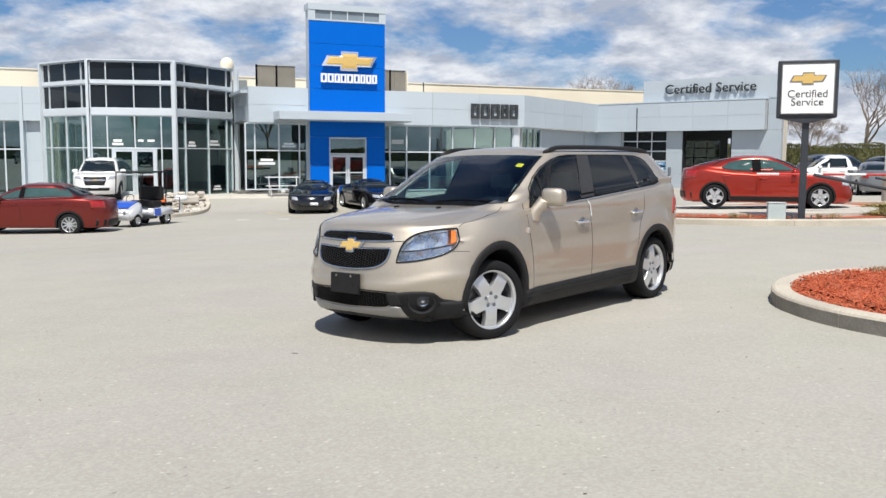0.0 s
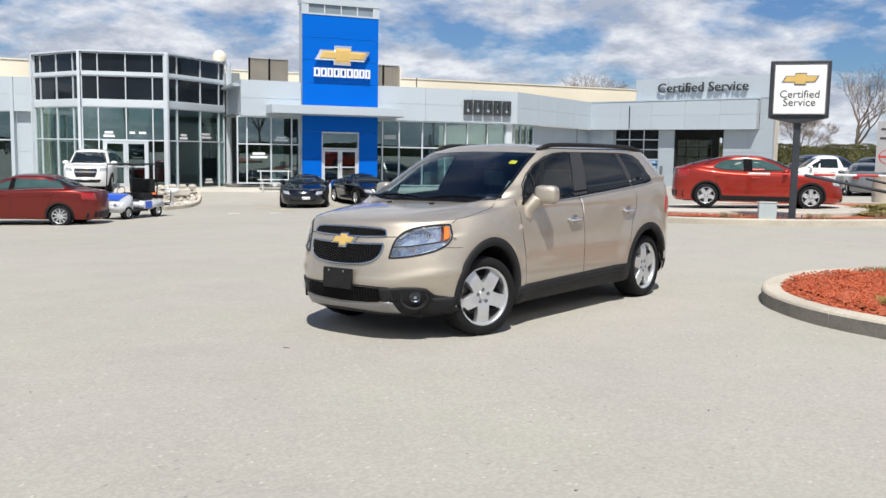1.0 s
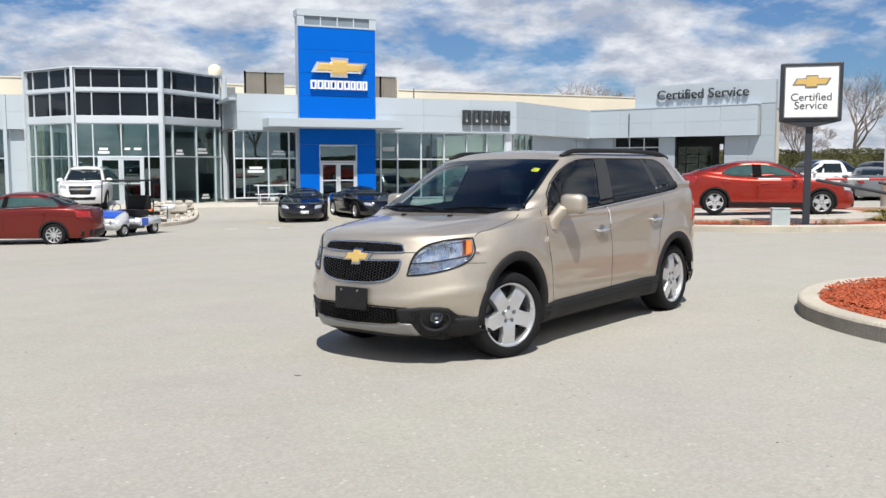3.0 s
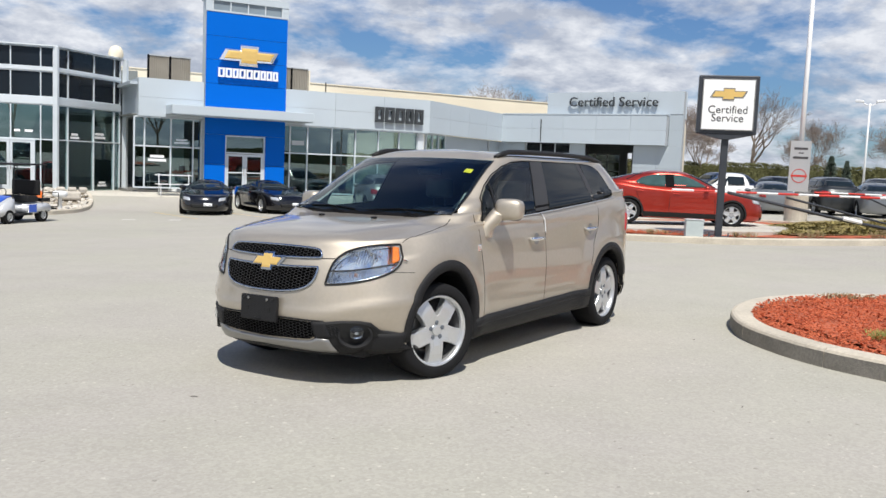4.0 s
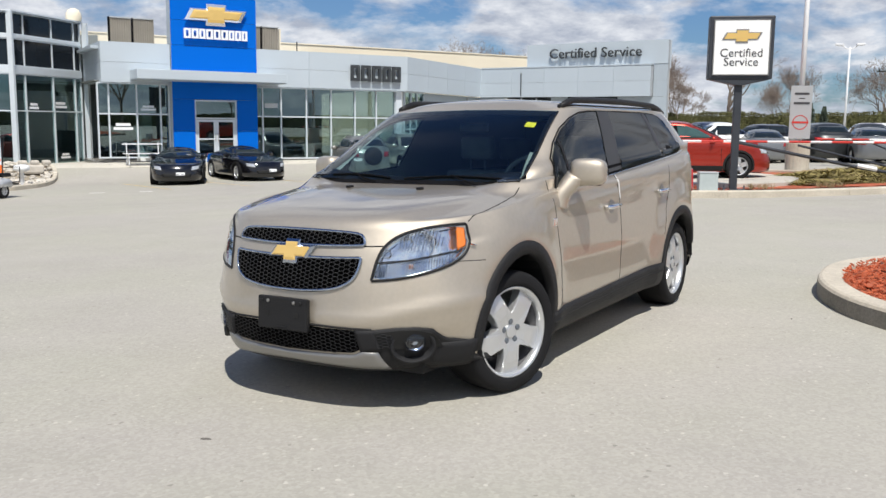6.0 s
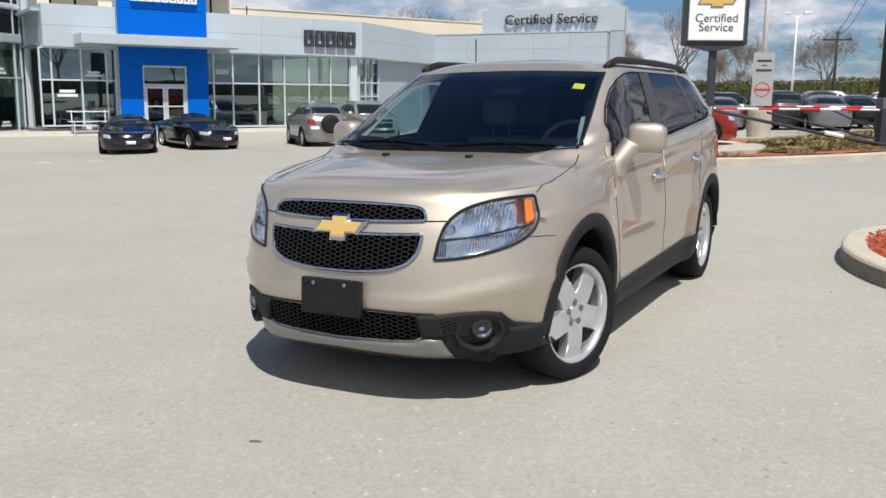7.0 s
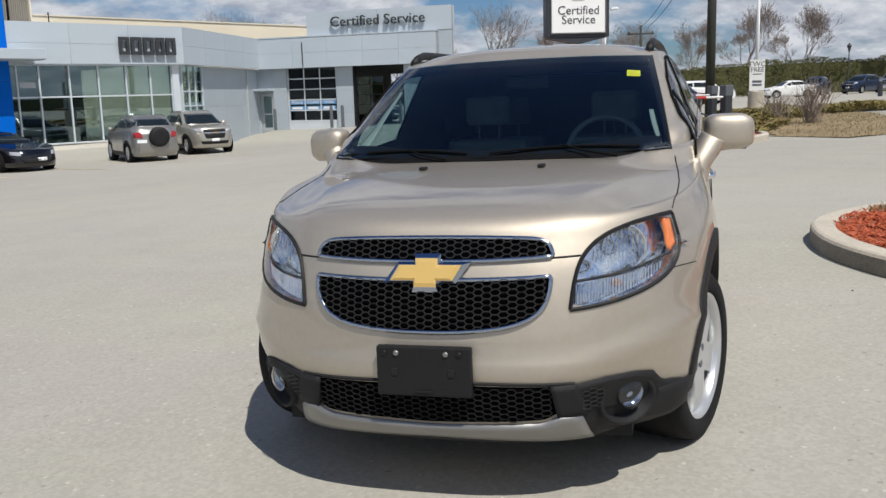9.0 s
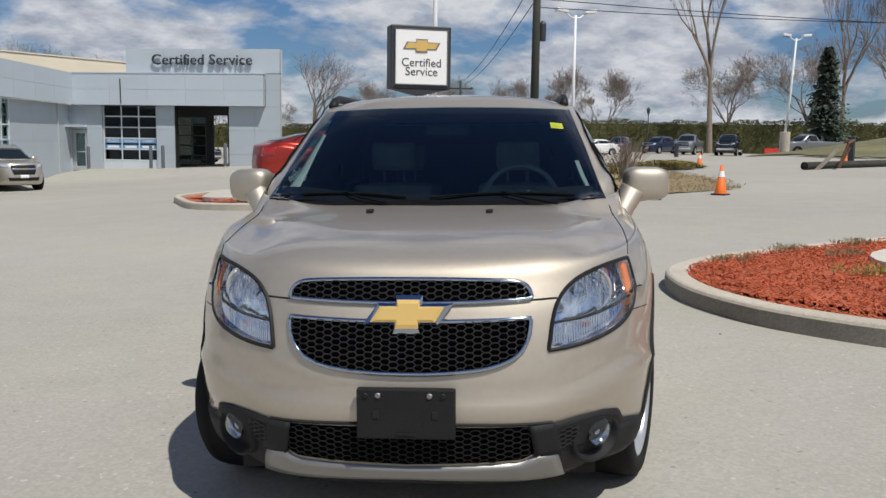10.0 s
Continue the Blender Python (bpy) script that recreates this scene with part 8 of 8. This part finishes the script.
hl = thing("lamp_lantern", "black lantern on a thin post before the hedge", "street lamp", on_ground(63.0, 58.0, 0))
part("post", tube(bmesh.new(), [(0, 0, 0), (0, 0, 3.6)], 0.04, 8), DARK_STEEL, hl)
part("lantern", lathe(bmesh.new(), [(0.07, 3.6), (0.17, 4.0), (0.21, 4.05), (0.07, 4.25), (0, 4.3)], 8), DARK_STEEL, hl)


def utility_pole(x, y, h, r=0.17, cans=True, label="weathered wooden utility pole"):
    up_ = thing("utility_pole", label, "utility pole", on_ground(x, y, -30), group="utility poles")
    part("pole", tube(bmesh.new(), [(0, 0, -0.2), (0, 0, h * 0.5), (0, 0, h)], r, 12, r * 0.7), WOOD_POLE, up_, smooth=True)
    part("cross_arm", boxes((-1.2, 1.2, -0.06, 0.06, h - 0.8, h - 0.68)), WOOD_POLE, up_)
    for q in (-1.05, 0.0, 1.05):
        part("insulator", lathe(bmesh.new(), [(0.05, h - 0.68), (0.06, h - 0.58), (0.03, h - 0.5), (0, h - 0.5)], 8), GREY_PL, up_, m=Matrix.Translation((q, 0, 0)))
    if cans:
        part("junction_can", lathe(bmesh.new(), [(0.12, 4.9), (0.13, 5.5), (0.05, 5.6)], 10), DARK_STEEL, up_, m=Matrix.Translation((0.24, 0, 0)))
    return up_


utility_pole(20.55, 28.5, 9.5)
utility_pole(51.4, 70.9, 7.0, 0.15, False)
wires = thing("overhead_wires", "thin black overhead wires between the poles", "cables")
for a, b, sag in (((20.5, 28.5, 6.4), (62, 12, 7.4), 0.5), ((20.5, 28.5, 6.1), (62, 14, 8.2), 0.5), ((20.6, 28.5, 6.5), (51.4, 70.9, 6.5), 0.7), ((20.3, 28.5, 6.9), (51.0, 70.9, 6.6), 0.7), ((51.4, 70.9, 6.5), (88, 120, 8.0), 0.8)):
    A_, B_ = Vector(a), Vector(b)
    part("wire", tube(bmesh.new(), [A_.lerp(B_, k / 10) - Vector((0, 0, sag * 4 * (k / 10) * (1 - k / 10))) for k in range(11)], 0.018, 4), BLACK_PL, wires)

# ---------- barrier gates ----------
def barrier(x, y, z, rz, length, label, drop=0.0):
    g = thing("barrier_gate", label, "barrier", pose(x, y, z, 0, 0, rz), group="barrier gates")
    part("post", boxes((-0.11, 0.11, -0.11, 0.11, 0, 1.25), bevel=0.02), DARK_STEEL, g)
    part("post_cap", boxes((-0.125, 0.125, -0.125, 0.125, 1.0, 1.27), bevel=0.02), STEEL_GREY, g)
    n = int(length / 0.55)
    for k in range(n):
        part("arm_band", tube(bmesh.new(), [(0.1 + k * 0.55, 0, 0.98 - drop * k / n), (0.1 + (k + 1) * 0.55, 0, 0.98 - drop * (k + 1) / n)], 0.028, 8), RED_PAINT if k % 2 else WHITE_STEEL, g)
    part("brace", tube(bmesh.new(), [(0, 0, 0.25), (length * 0.5, 0, 0.9)], 0.03, 6), DARK_STEEL, g)
    return g


barrier(14.8, 21.7, ground_z(14.8, 21.7) + 0.05, 178, 6.3, "striped red and white barrier arm behind the red hatchback")
barrier(18.9, 26.6, ground_z(18.9, 26.6) + 0.05, 175, 3.4, "red barrier arm on a dark post across the verge")
arm = thing("broken_barrier", "dark broken barrier arm lying over the shrubs", "barrier", pose(12.6, 21.5, ground_z(12.6, 21.5) + 0.1, 0, 0, -4))
part("beam", tube(bmesh.new(), [(-2.6, 0, 0.95), (0.6, 0, 0.35), (2.2, 0, 0.12)], 0.04, 8), DARK_STEEL, arm)
part("tip", tube(bmesh.new(), [(0.4, 0, 0.42), (0.9, 0, 0.33)], 0.06, 8), WHITE_STEEL, arm)

# fallen pole and scrap by the mound
fp = thing("fallen_pole", "thick dark fallen pole lying at the foot of the grass mound", "pole", on_ground(33.6, 25.4, 0))
part("log", tube(bmesh.new(), [(0, 0, 0.17), (8.3, 0.5, 0.24), (18, 0.8, 0.35)], 0.17, 12), WOOD_POLE, fp, smooth=True)
part("log_end", lathe(bmesh.new(), [(0.175, 0), (0.175, 0.05), (0.12, 0.052), (0.12, 0.0)], 14, pose(-0.04, 0, 0.17, 0, 90, 0)), DARK_STEEL, fp)
brace_m = pose(0.75, -0.55, 0.42, 0, 0, -56)
part("plank", boxes((-0.62, 0.62, -0.04, 0.04, -0.085, 0.085), bevel=0.02), mat("pale_bracket", (0.34, 0.30, 0.25), 0.8, 0, 0.2, 4), fp, "pale steel plank leaning on the pole", brace_m @ pose(0, 0, 0, 0, -49, 0))
part("rusty_arm", tube(bmesh.new(), [(1.15, -0.9, 0.2), (1.35, -1.15, 1.15), (3.2, -0.4, 1.30), (8.2, 2.55, 1.30)], 0.05, 6), RUST, fp, "rusty bent arm")
part("rusty_arm", tube(bmesh.new(), [(1.5, -0.7, 0.1), (1.75, -1.0, 1.0)], 0.07, 6), RUST, fp)
mp_ = thing("mound_post", "dark square steel post before the grass mound", "post", on_ground(42.6, 28.1, 10))
part("post", boxes((-0.13, 0.13, -0.13, 0.13, 0, 1.38), bevel=0.02), DARK_STEEL, mp_)
part("post_cap", boxes((-0.145, 0.145, -0.145, 0.145, 1.38, 1.42), bevel=0.01), STEEL_GREY, mp_)
vp = thing("verge_post", "dark steel post in the far lot", "post", on_ground(54.0, 47.8, 0))
part("post", lathe(bmesh.new(), [(0.16, 0), (0.16, 1.0), (0.13, 1.06), (0, 1.07)], 12), DARK_STEEL, vp)
plow = thing("snow_plough_blade", "red snow plough blade in the far lot", "snow plough", on_ground(64.9, 46.3, -22))
part("blade", prism(bmesh.new(), [(-0.9, 0), (0.9, 0), (0.95, 0.65), (-0.95, 0.65)], 0, 0.12, wall_put), RED_PAINT, plow)
part("hitch", boxes((-0.3, 0.3, 0.12, 0.7, 0.15, 0.4)), DARK_STEEL, plow)

# mound and verge turf
def turf(name, pts, label, lift=0.05, material=DRY_GRASS):
    return bed(name, round_path(pts, 2.0, 5), lift, material, label, "grass", 0.04, 0.9)


turf("grass_mound", [(48.5, 36.2), (46.5, 31.8), (48.5, 28.6), (56, 25.5), (70, 22), (88, 28), (84, 43), (68, 44), (54, 41), (47.5, 37.5)], "low mound of greening dry grass at the lot edge", 0.06, MOUND_GRASS)
verge = [(15.6, 21.6), (14.9, 19.6), (15.3, 18.4), (16.8, 18.1), (19.0, 18.5), (21.0, 20.2), (24.5, 23.4), (28.0, 27.4), (33.5, 34.0), (34.5, 37.5), (31.0, 38.5), (26.0, 34.0), (20.0, 31.0), (15.6, 28.5)]
ragged = [(x + 0.25 * noise.noise((x * 2.1, y * 2.1, 3)), y + 0.25 * noise.noise((x * 2.1, y * 2.1, 9))) for x, y in resample(round_path(verge, 1.0, 5) + [round_path(verge, 1.0, 5)[0]], 150)[:-1]]
bed("grass_verge", ragged, 0.022, DRY_GRASS, "flat worn verge of dry brown grass", "grass", 0.03, 0.5)
bm = bmesh.new()
for _ in range(2600):
    x, y = rng.uniform(14.9, 28), rng.uniform(18, 31)
    if inside(ragged, x, y):
        blades(bm, x, y, ground_z(x, y) + 0.03, 3, 0.09, 0.2, 0.008)
solid("verge_grass", bm, TUFT, "short dry grass on the verge", "grass", kind="stuff")
for x, y, r_, h_ in ((26, 30, 1.2, 0.5), (28.5, 33, 1.2, 0.5), (31.5, 36.5, 1.2, 0.5), (24.5, 29, 1.2, 0.5), (33, 37.5, 1.2, 0.5), (27, 34, 1.2, 0.5), (24.6, 30.6, 1.5, 0.6), (26.6, 31.6, 1.6, 0.6), (28.4, 30.6, 1.6, 0.7), (30.2, 30.4, 1.7, 0.8), (32.0, 31.0, 1.6, 0.7), (33.8, 32.0, 1.2, 0.5)):
    juniper(x, y, r_, h_)

# ---------- hedge and trees ----------
HEDGE_LINE = [(30, 104), (47, 93), (58, 87), (70, 78), (78, 70), (88, 57), (96, 42), (104, 20), (108, 0)]


def hedge():
    verts, faces = [], []
    line_ = resample(HEDGE_LINE, 260)
    for (x0, y0), (x1, y1) in zip(line_, line_[1:]):
        h = 3.55 + 0.35 * noise.noise((x0 * 0.35, y0 * 0.35, 0)) + rng.uniform(-0.1, 0.12) - 1.0 * (1 - smooth_step(52, 76, x0))
        for _ in range(330):
            t, q, z = rng.random(), rng.gauss(0, 0.5), rng.random() ** 0.6 * h
            q *= 1.0 - 0.35 * z / h
            c = Vector((x0 + (x1 - x0) * t + q, y0 + (y1 - y0) * t + q, 0.25 + z))
            a = Vector((rng.uniform(-1, 1), rng.uniform(-1, 1), rng.uniform(-0.6, 1.3))).normalized() * rng.uniform(0.08, 0.20)
            b = a.orthogonal().normalized() * rng.uniform(0.05, 0.12)
            k = len(verts)
            verts += [c - a * 0.5 - b, c - a * 0.5 + b, c + a]
            faces.append((k, k + 1, k + 2))
    me = bpy.data.meshes.new("hedge")
    me.from_pydata(verts, [], faces)
    me.materials.append(HEDGE)
    return me


tagged(new("cedar_hedge", hedge()), "tall clipped cedar hedge round the far lot", "hedge", kind="stuff")
core = bmesh.new()
lp_ = resample(HEDGE_LINE, 60)
rows_ = [[core.verts.new((x + o, y + o, z)) for o, z in ((-0.5, 0.2), (-0.45, 3.42 - (1 - smooth_step(52, 76, x))), (0.45, 3.42 - (1 - smooth_step(52, 76, x))), (0.5, 0.2))] for x, y in lp_]
for a, b in zip(rows_, rows_[1:]):
    for k in range(3):
        core.faces.new((a[k], a[k + 1], b[k + 1], b[k]))
solid("hedge_core", core, HEDGE, "dense inner growth of the cedar hedge", "hedge", kind="stuff")


def bare_tree(seed, h, spread_, depth=5, trunk=0.28, up=0.5, first=0.30, fork=(3, 4)):
    """Tapered limbs that fork again and again; returns meshes of trunk and crown."""
    r = random.Random(seed)
    trunk_bm, verts, faces = bmesh.new(), [], []

    def twig(p, q, rad):
        d = (q - p).normalized()
        o = Matrix.Rotation(r.uniform(0, 6.28), 3, d) @ d.orthogonal().normalized() * rad
        e = Matrix.Rotation(2.09, 3, d) @ o
        k = len(verts)
        verts.extend((p + o, p + e, p - o - e, q))
        faces.extend(((k, k + 1, k + 3), (k + 1, k + 2, k + 3), (k + 2, k, k + 3)))

    def grow(p, d, ln, rad, lv):
        pts = [p]
        for _ in range(3 if lv < 4 else 2):
            j = 0.05 if lv == 0 else 0.2
            d = (d + Vector((r.uniform(-j, j), r.uniform(-j, j), r.uniform(-0.05, 0.14)))).normalized()
            pts.append(pts[-1] + d * ln / (3 if lv < 4 else 2))
        if lv < 3:
            tube(trunk_bm, pts, rad, 6 if lv < 2 else 4, rad * 0.62, False)
        else:
            twig(pts[0], pts[-1], max(rad, 0.014))
        if lv >= depth:
            return
        n = (r.choice(fork) if lv == 0 else r.choice((2, 3, 3)) if lv < 4 else 3)
        for k in range(n):
            tilt_ = r.uniform(0.30, 0.85) * spread_
            o = Matrix.Rotation(r.uniform(0, 6.28), 3, d) @ d.orthogonal().normalized()
            nd = (d * math.cos(tilt_) + o * math.sin(tilt_) + Vector((0, 0, up * 0.25))).normalized()
            start = pts[-1] if k < 2 or lv == 0 else pts[r.choice((1, len(pts) - 2))]
            grow(start, nd, (h * 0.30 if lv == 0 else ln) * r.uniform(0.62, 0.86), rad * r.uniform(0.5, 0.66), lv + 1)

    grow(Vector((0, 0, -0.2)), Vector((r.uniform(-0.04, 0.04), r.uniform(-0.04, 0.04), 1)), h * first, trunk, 0)
    me = bpy.data.meshes.new("crown")
    me.from_pydata(verts, [], faces)
    me.materials.append(TWIG)
    return mesh_of("trunk", trunk_bm, BARK, True), me


tree_kinds = [bare_tree(3, 14, 0.75, 7, 0.30), bare_tree(11, 12, 1.0, 8, 0.22), bare_tree(23, 10, 0.9, 8, 0.14, 0.7), bare_tree(41, 22, 0.26, 8, 0.36, 1.9, 0.36, (3, 4))]
for k, (x, y, kind_, sc, lab) in enumerate((
        (79.1, 62.8, 3, 1.0, "tall bare roadside tree with a thick trunk"), (88, 57, 1, 1.0, "spreading bare tree behind the hedge"), (84, 64, 1, 0.85, "spreading bare tree behind the hedge"), (93, 56, 3, 0.85, "tall bare tree behind the hedge"),
        (98, 52, 0, 1.25, "tall bare tree behind the hedge"), (76, 75, 2, 0.8, "slim bare tree behind the hedge"), (72, 79, 2, 0.85, "slim bare tree behind the hedge"), (68, 83, 2, 0.75, "slim bare tree behind the hedge"), (62, 86, 1, 0.7, "bare tree behind the hedge"),
        (50, 96, 0, 0.85, "bare tree behind the service block"), (46, 100, 2, 0.9, "slim bare tree behind the service block"), (41, 102, 2, 0.8, "slim bare tree behind the service block"), (56, 93, 2, 0.75, "slim bare tree behind the hedge"),
        (26, 118, 1, 1.05, "bare crown showing over the hall roof"), (36, 108, 0, 0.8, "bare tree behind the service block"), (104, 40, 0, 1.1, "bare tree behind the hedge"), (101, 46, 1, 0.95, "spreading bare tree behind the hedge"), (53, 90, 2, 0.6, "slim bare tree behind the hedge"), (44, 95, 2, 0.7, "slim bare tree behind the hedge"))):
    tr = thing("bare_tree", lab, "tree", on_ground(x, y, 47 * k) @ Matrix.Diagonal((sc, sc, sc, 1)))
    part("trunk", tree_kinds[kind_][0], None, tr)
    part("crown", tree_kinds[kind_][1], None, tr)


def conifer(x, y, h, r, label):
    t = thing("spruce", label, "tree", on_ground(x, y, 0))
    part("trunk", tube(bmesh.new(), [(0, 0, 0), (0, 0, h * 0.95)], 0.2, 8, 0.03), BARK, t)
    bm = bmesh.new()
    k_ = min(1.0, h / 9.0)
    for lv in range(52):
        z = h * (0.06 + 0.92 * lv / 52)
        rr = r * (1 - lv / 53) ** 0.85 * rng.uniform(0.75, 1.1)
        for k in range(20):
            a, ln, droop = rng.uniform(0, 6.28), rr * rng.uniform(0.45, 1.1), rng.uniform(-0.5, 0.05)
            d = Vector((math.cos(a), math.sin(a), droop))
            s = Vector((-math.sin(a), math.cos(a), 0))
            for q in range(5):
                p = Vector((0, 0, z + rng.uniform(-0.1, 0.1) * k_)) + d * ln * (0.2 + 0.2 * q)
                w = 0.17 * k_ * (1.1 - q * 0.15)
                for sg in (-1, 1):
                    bm.faces.new([bm.verts.new(c) for c in (p, p + d * 0.2 * k_ + s * sg * w * 1.6 + Vector((0, 0, rng.uniform(-0.2, 0.1) * k_)), p + d * 0.32 * k_)])
    part("crown", bm, PINE, t)
    return t


conifer(76.5, 48.6, 10.2, 2.9, "dark green spruce before the hedge")
conifer(47.5, 76.5, 4.2, 1.1, "small dark pine in the far lot")
conifer(54, 84, 4.0, 1.0, "small dark pine before the hedge")
for x, y, k in ((-30, -42, 1), (-16, -46, 0), (-2, -44, 1), (13, -47, 2), (27, -43, 0), (40, -38, 1), (-44, -36, 0), (52, -30, 2), (-52, -20, 1)):
    tr = thing("bare_tree", "bare tree across the road from the lot", "tree", on_ground(x, y, x * 31))
    part("trunk", tree_kinds[k][0], None, tr)
    part("crown", tree_kinds[k][1], None, tr)
bm = bmesh.new()
rows_ = [[bm.verts.new((90 * math.cos(a), 90 * math.sin(a), z)) for z in (-1, 2.4 + 0.5 * noise.noise((a * 9, 0, 0)) + 0.5 * noise.noise((a * 70, 0, 4)))] for a in [math.radians(q / 2) for q in range(300, 721)]]
for a, b in zip(rows_, rows_[1:]):
    bm.faces.new((a[0], b[0], b[1], a[1]))
solid("far_tree_line", bm, HEDGE, "distant dark tree line across the road", "backdrop", kind="structure")


# ---------- golf cart ----------
CART_BLUE = paint("cart_blue", (0.02, 0.10, 0.55), 0.1, 0.3)
CART_SILVER = paint("cart_silver", (0.62, 0.63, 0.65), 0.3, 0.35)
cart = thing("golf_cart", "white and blue golf cart with a dark canopy", "golf cart", on_ground(-8.89, 28.2, -22) @ Matrix.Diagonal((0.87, 0.87, 0.87, 1)))
bm = bmesh.new()
prism(bm, [(-0.58, 0.26), (-0.60, 0.50), (-0.45, 0.68), (-0.10, 0.84), (0.14, 0.90), (0.20, 0.34), (0.0, 0.26)], -0.56, 0.56, lambda a, b, d: Vector((d, a, b)))
bmesh.ops.bevel(bm, geom=bm.edges[:], offset=0.05, segments=3, affect="EDGES")
part("front_cowl", bm, CART_SILVER, cart, smooth=True)
for sd in (1, -1):
    part("headlamp", lathe(bmesh.new(), [(0.07, 0), (0.06, 0.015), (0, 0.025)], 14, pose(sd * 0.36, -0.592, 0.56, 90, 0, 0)), LENS_FAR, cart, smooth=True)
bm = bmesh.new()
prism(bm, [(-0.46, 0.70), (-0.12, 0.865), (0.10, 0.92), (0.12, 0.86), (-0.15, 0.80)], -0.42, 0.42, lambda a, b, d: Vector((d, a, b)))
part("bonnet", bm, CART_BLUE, cart)
part("floor", boxes((-0.55, 0.55, 0.1, 1.0, 0.26, 0.32)), GREY_PL, cart)
bm = bmesh.new()
prism(bm, [(0.75, 0.30), (0.80, 0.62), (1.60, 0.66), (1.95, 0.60), (2.0, 0.34)], -0.58, 0.58, lambda a, b, d: Vector((d, a, b)))
bmesh.ops.bevel(bm, geom=bm.edges[:], offset=0.05, segments=3, affect="EDGES")
part("rear_body", bm, CART_SILVER, cart, smooth=True)
for x_ in (-0.60, 0.585):
    part("side_panel", boxes((x_, x_ + 0.015, 0.78, 1.15, 0.36, 0.62)), CART_BLUE, cart)
part("seat", boxes((-0.52, 0.52, 0.80, 1.35, 0.68, 0.90), bevel=0.05), BLACK_PL, cart, "black vinyl seat")
part("seat_back", boxes((-0.52, 0.52, 1.30, 1.48, 0.90, 1.42), bevel=0.05), BLACK_PL, cart)
part("rear_seat", boxes((-0.50, 0.50, 1.55, 2.0, 0.68, 0.80), bevel=0.03), BLACK_PL, cart)
part("canopy", boxes((-0.55, 0.55, 0.10, 1.75, 1.93, 1.98), bevel=0.02), GREY_PL, cart, "dark canopy")
for x_ in (-0.54, 0.54):
    part("canopy_post", tube(bmesh.new(), [(x_, 0.05, 0.7), (x_, 0.14, 1.93)], 0.02, 6), BLACK_PL, cart)
    part("canopy_post", tube(bmesh.new(), [(x_, 1.50, 0.66), (x_, 1.64, 1.93)], 0.02, 6), BLACK_PL, cart)
    part("grab_rail", tube(bmesh.new(), [(x_, 1.95, 0.5), (x_, 2.35, 0.5), (x_, 2.38, 0.98), (x_, 1.6, 1.0)], 0.018, 6), BLACK_PL, cart)
part("foot_step", boxes((-0.5, 0.5, 2.0, 2.36, 0.40, 0.45)), BLACK_PL, cart)
tube_bm = tube(bmesh.new(), [(-0.25 + 0.17 * math.cos(a * math.pi / 10), 0.50 + 0.06 * math.sin(a * math.pi / 10), 0.98 + 0.15 * math.sin(a * math.pi / 10)) for a in range(21)], 0.014, 6)
part("steering_wheel", tube_bm, BLACK_PL, cart)
cm_, _, _ = wheel_meshes(0.24, 0.135, 0.19, "six")
for y_ in (-0.12, 1.55):
    for sd in (1, -1):
        hub = part_empty("wheel", cart, pose(sd * 0.47, y_, 0.24, 0, 90 * sd, 0))
        for nm, me in cm_:
            part(nm, me, None, hub)

# ---------- marks on the asphalt ----------
def strip(name, a, b, w, material, label, lift=0.006):
    a, b = Vector(a), Vector(b)
    d = (b - a).normalized()
    s = Vector((-d.y, d.x)) * w / 2
    bm = bmesh.new()
    n = max(2, int((b - a).length / 0.6))
    rows = []
    for k in range(n + 1):
        p = a.lerp(b, k / n)
        rows.append([bm.verts.new((q.x, q.y, ground_z(q.x, q.y) + lift)) for q in (p - s, p + s)])
    for p, q in zip(rows, rows[1:]):
        bm.faces.new((p[0], p[1], q[1], q[0]))
    return solid(name, bm, material, label, "road marking", kind="structure")


for s_ in (-0.2, 2.5, 5.2, 7.9, 10.6):
    a_, b_ = MAIN @ Vector((s_ + 0.6, -9.0, 0)), MAIN @ Vector((s_, -4.6, 0))
    strip("parking_line", a_.xy, b_.xy, 0.10, LINE_PAINT, "worn yellow parking line")
# Two pale strips painted in for glints on the asphalt
for a_, b_ in (((-6.0, 31.0), (-5.6, 31.0)), ((-4.6, 31.2), (-4.2, 31.2))):
    strip("paint_mark", a_, b_, 0.35, GLINT_WHITE, "short pale strip painted for a glint on the asphalt")
SCRAP = mat("dull_scrap", (0.11, 0.10, 0.09), 0.9, 0, 0.3, 20)
for x, y, r in ((-1.0, 6.45, 0.028), (0.6, 3.4, 0.009), (-2.4, 5.2, 0.008), (1.6, 4.6, 0.009), (2.3, 6.0, 0.009), (-3.3, 7.6, 0.010), (-0.2, 2.6, 0.008), (3.0, 8.2, 0.014)):
    solid("debris", lathe(bmesh.new(), [(r * 0.6, 0.0), (r * 0.45, 0.004), (0, 0.006)], 7), SCRAP, "small dark scrap on the asphalt", "debris", on_ground(x, y, 20 * x) @ Matrix.Diagonal((1.8, 0.7, 1, 1)), group="scraps on the asphalt")
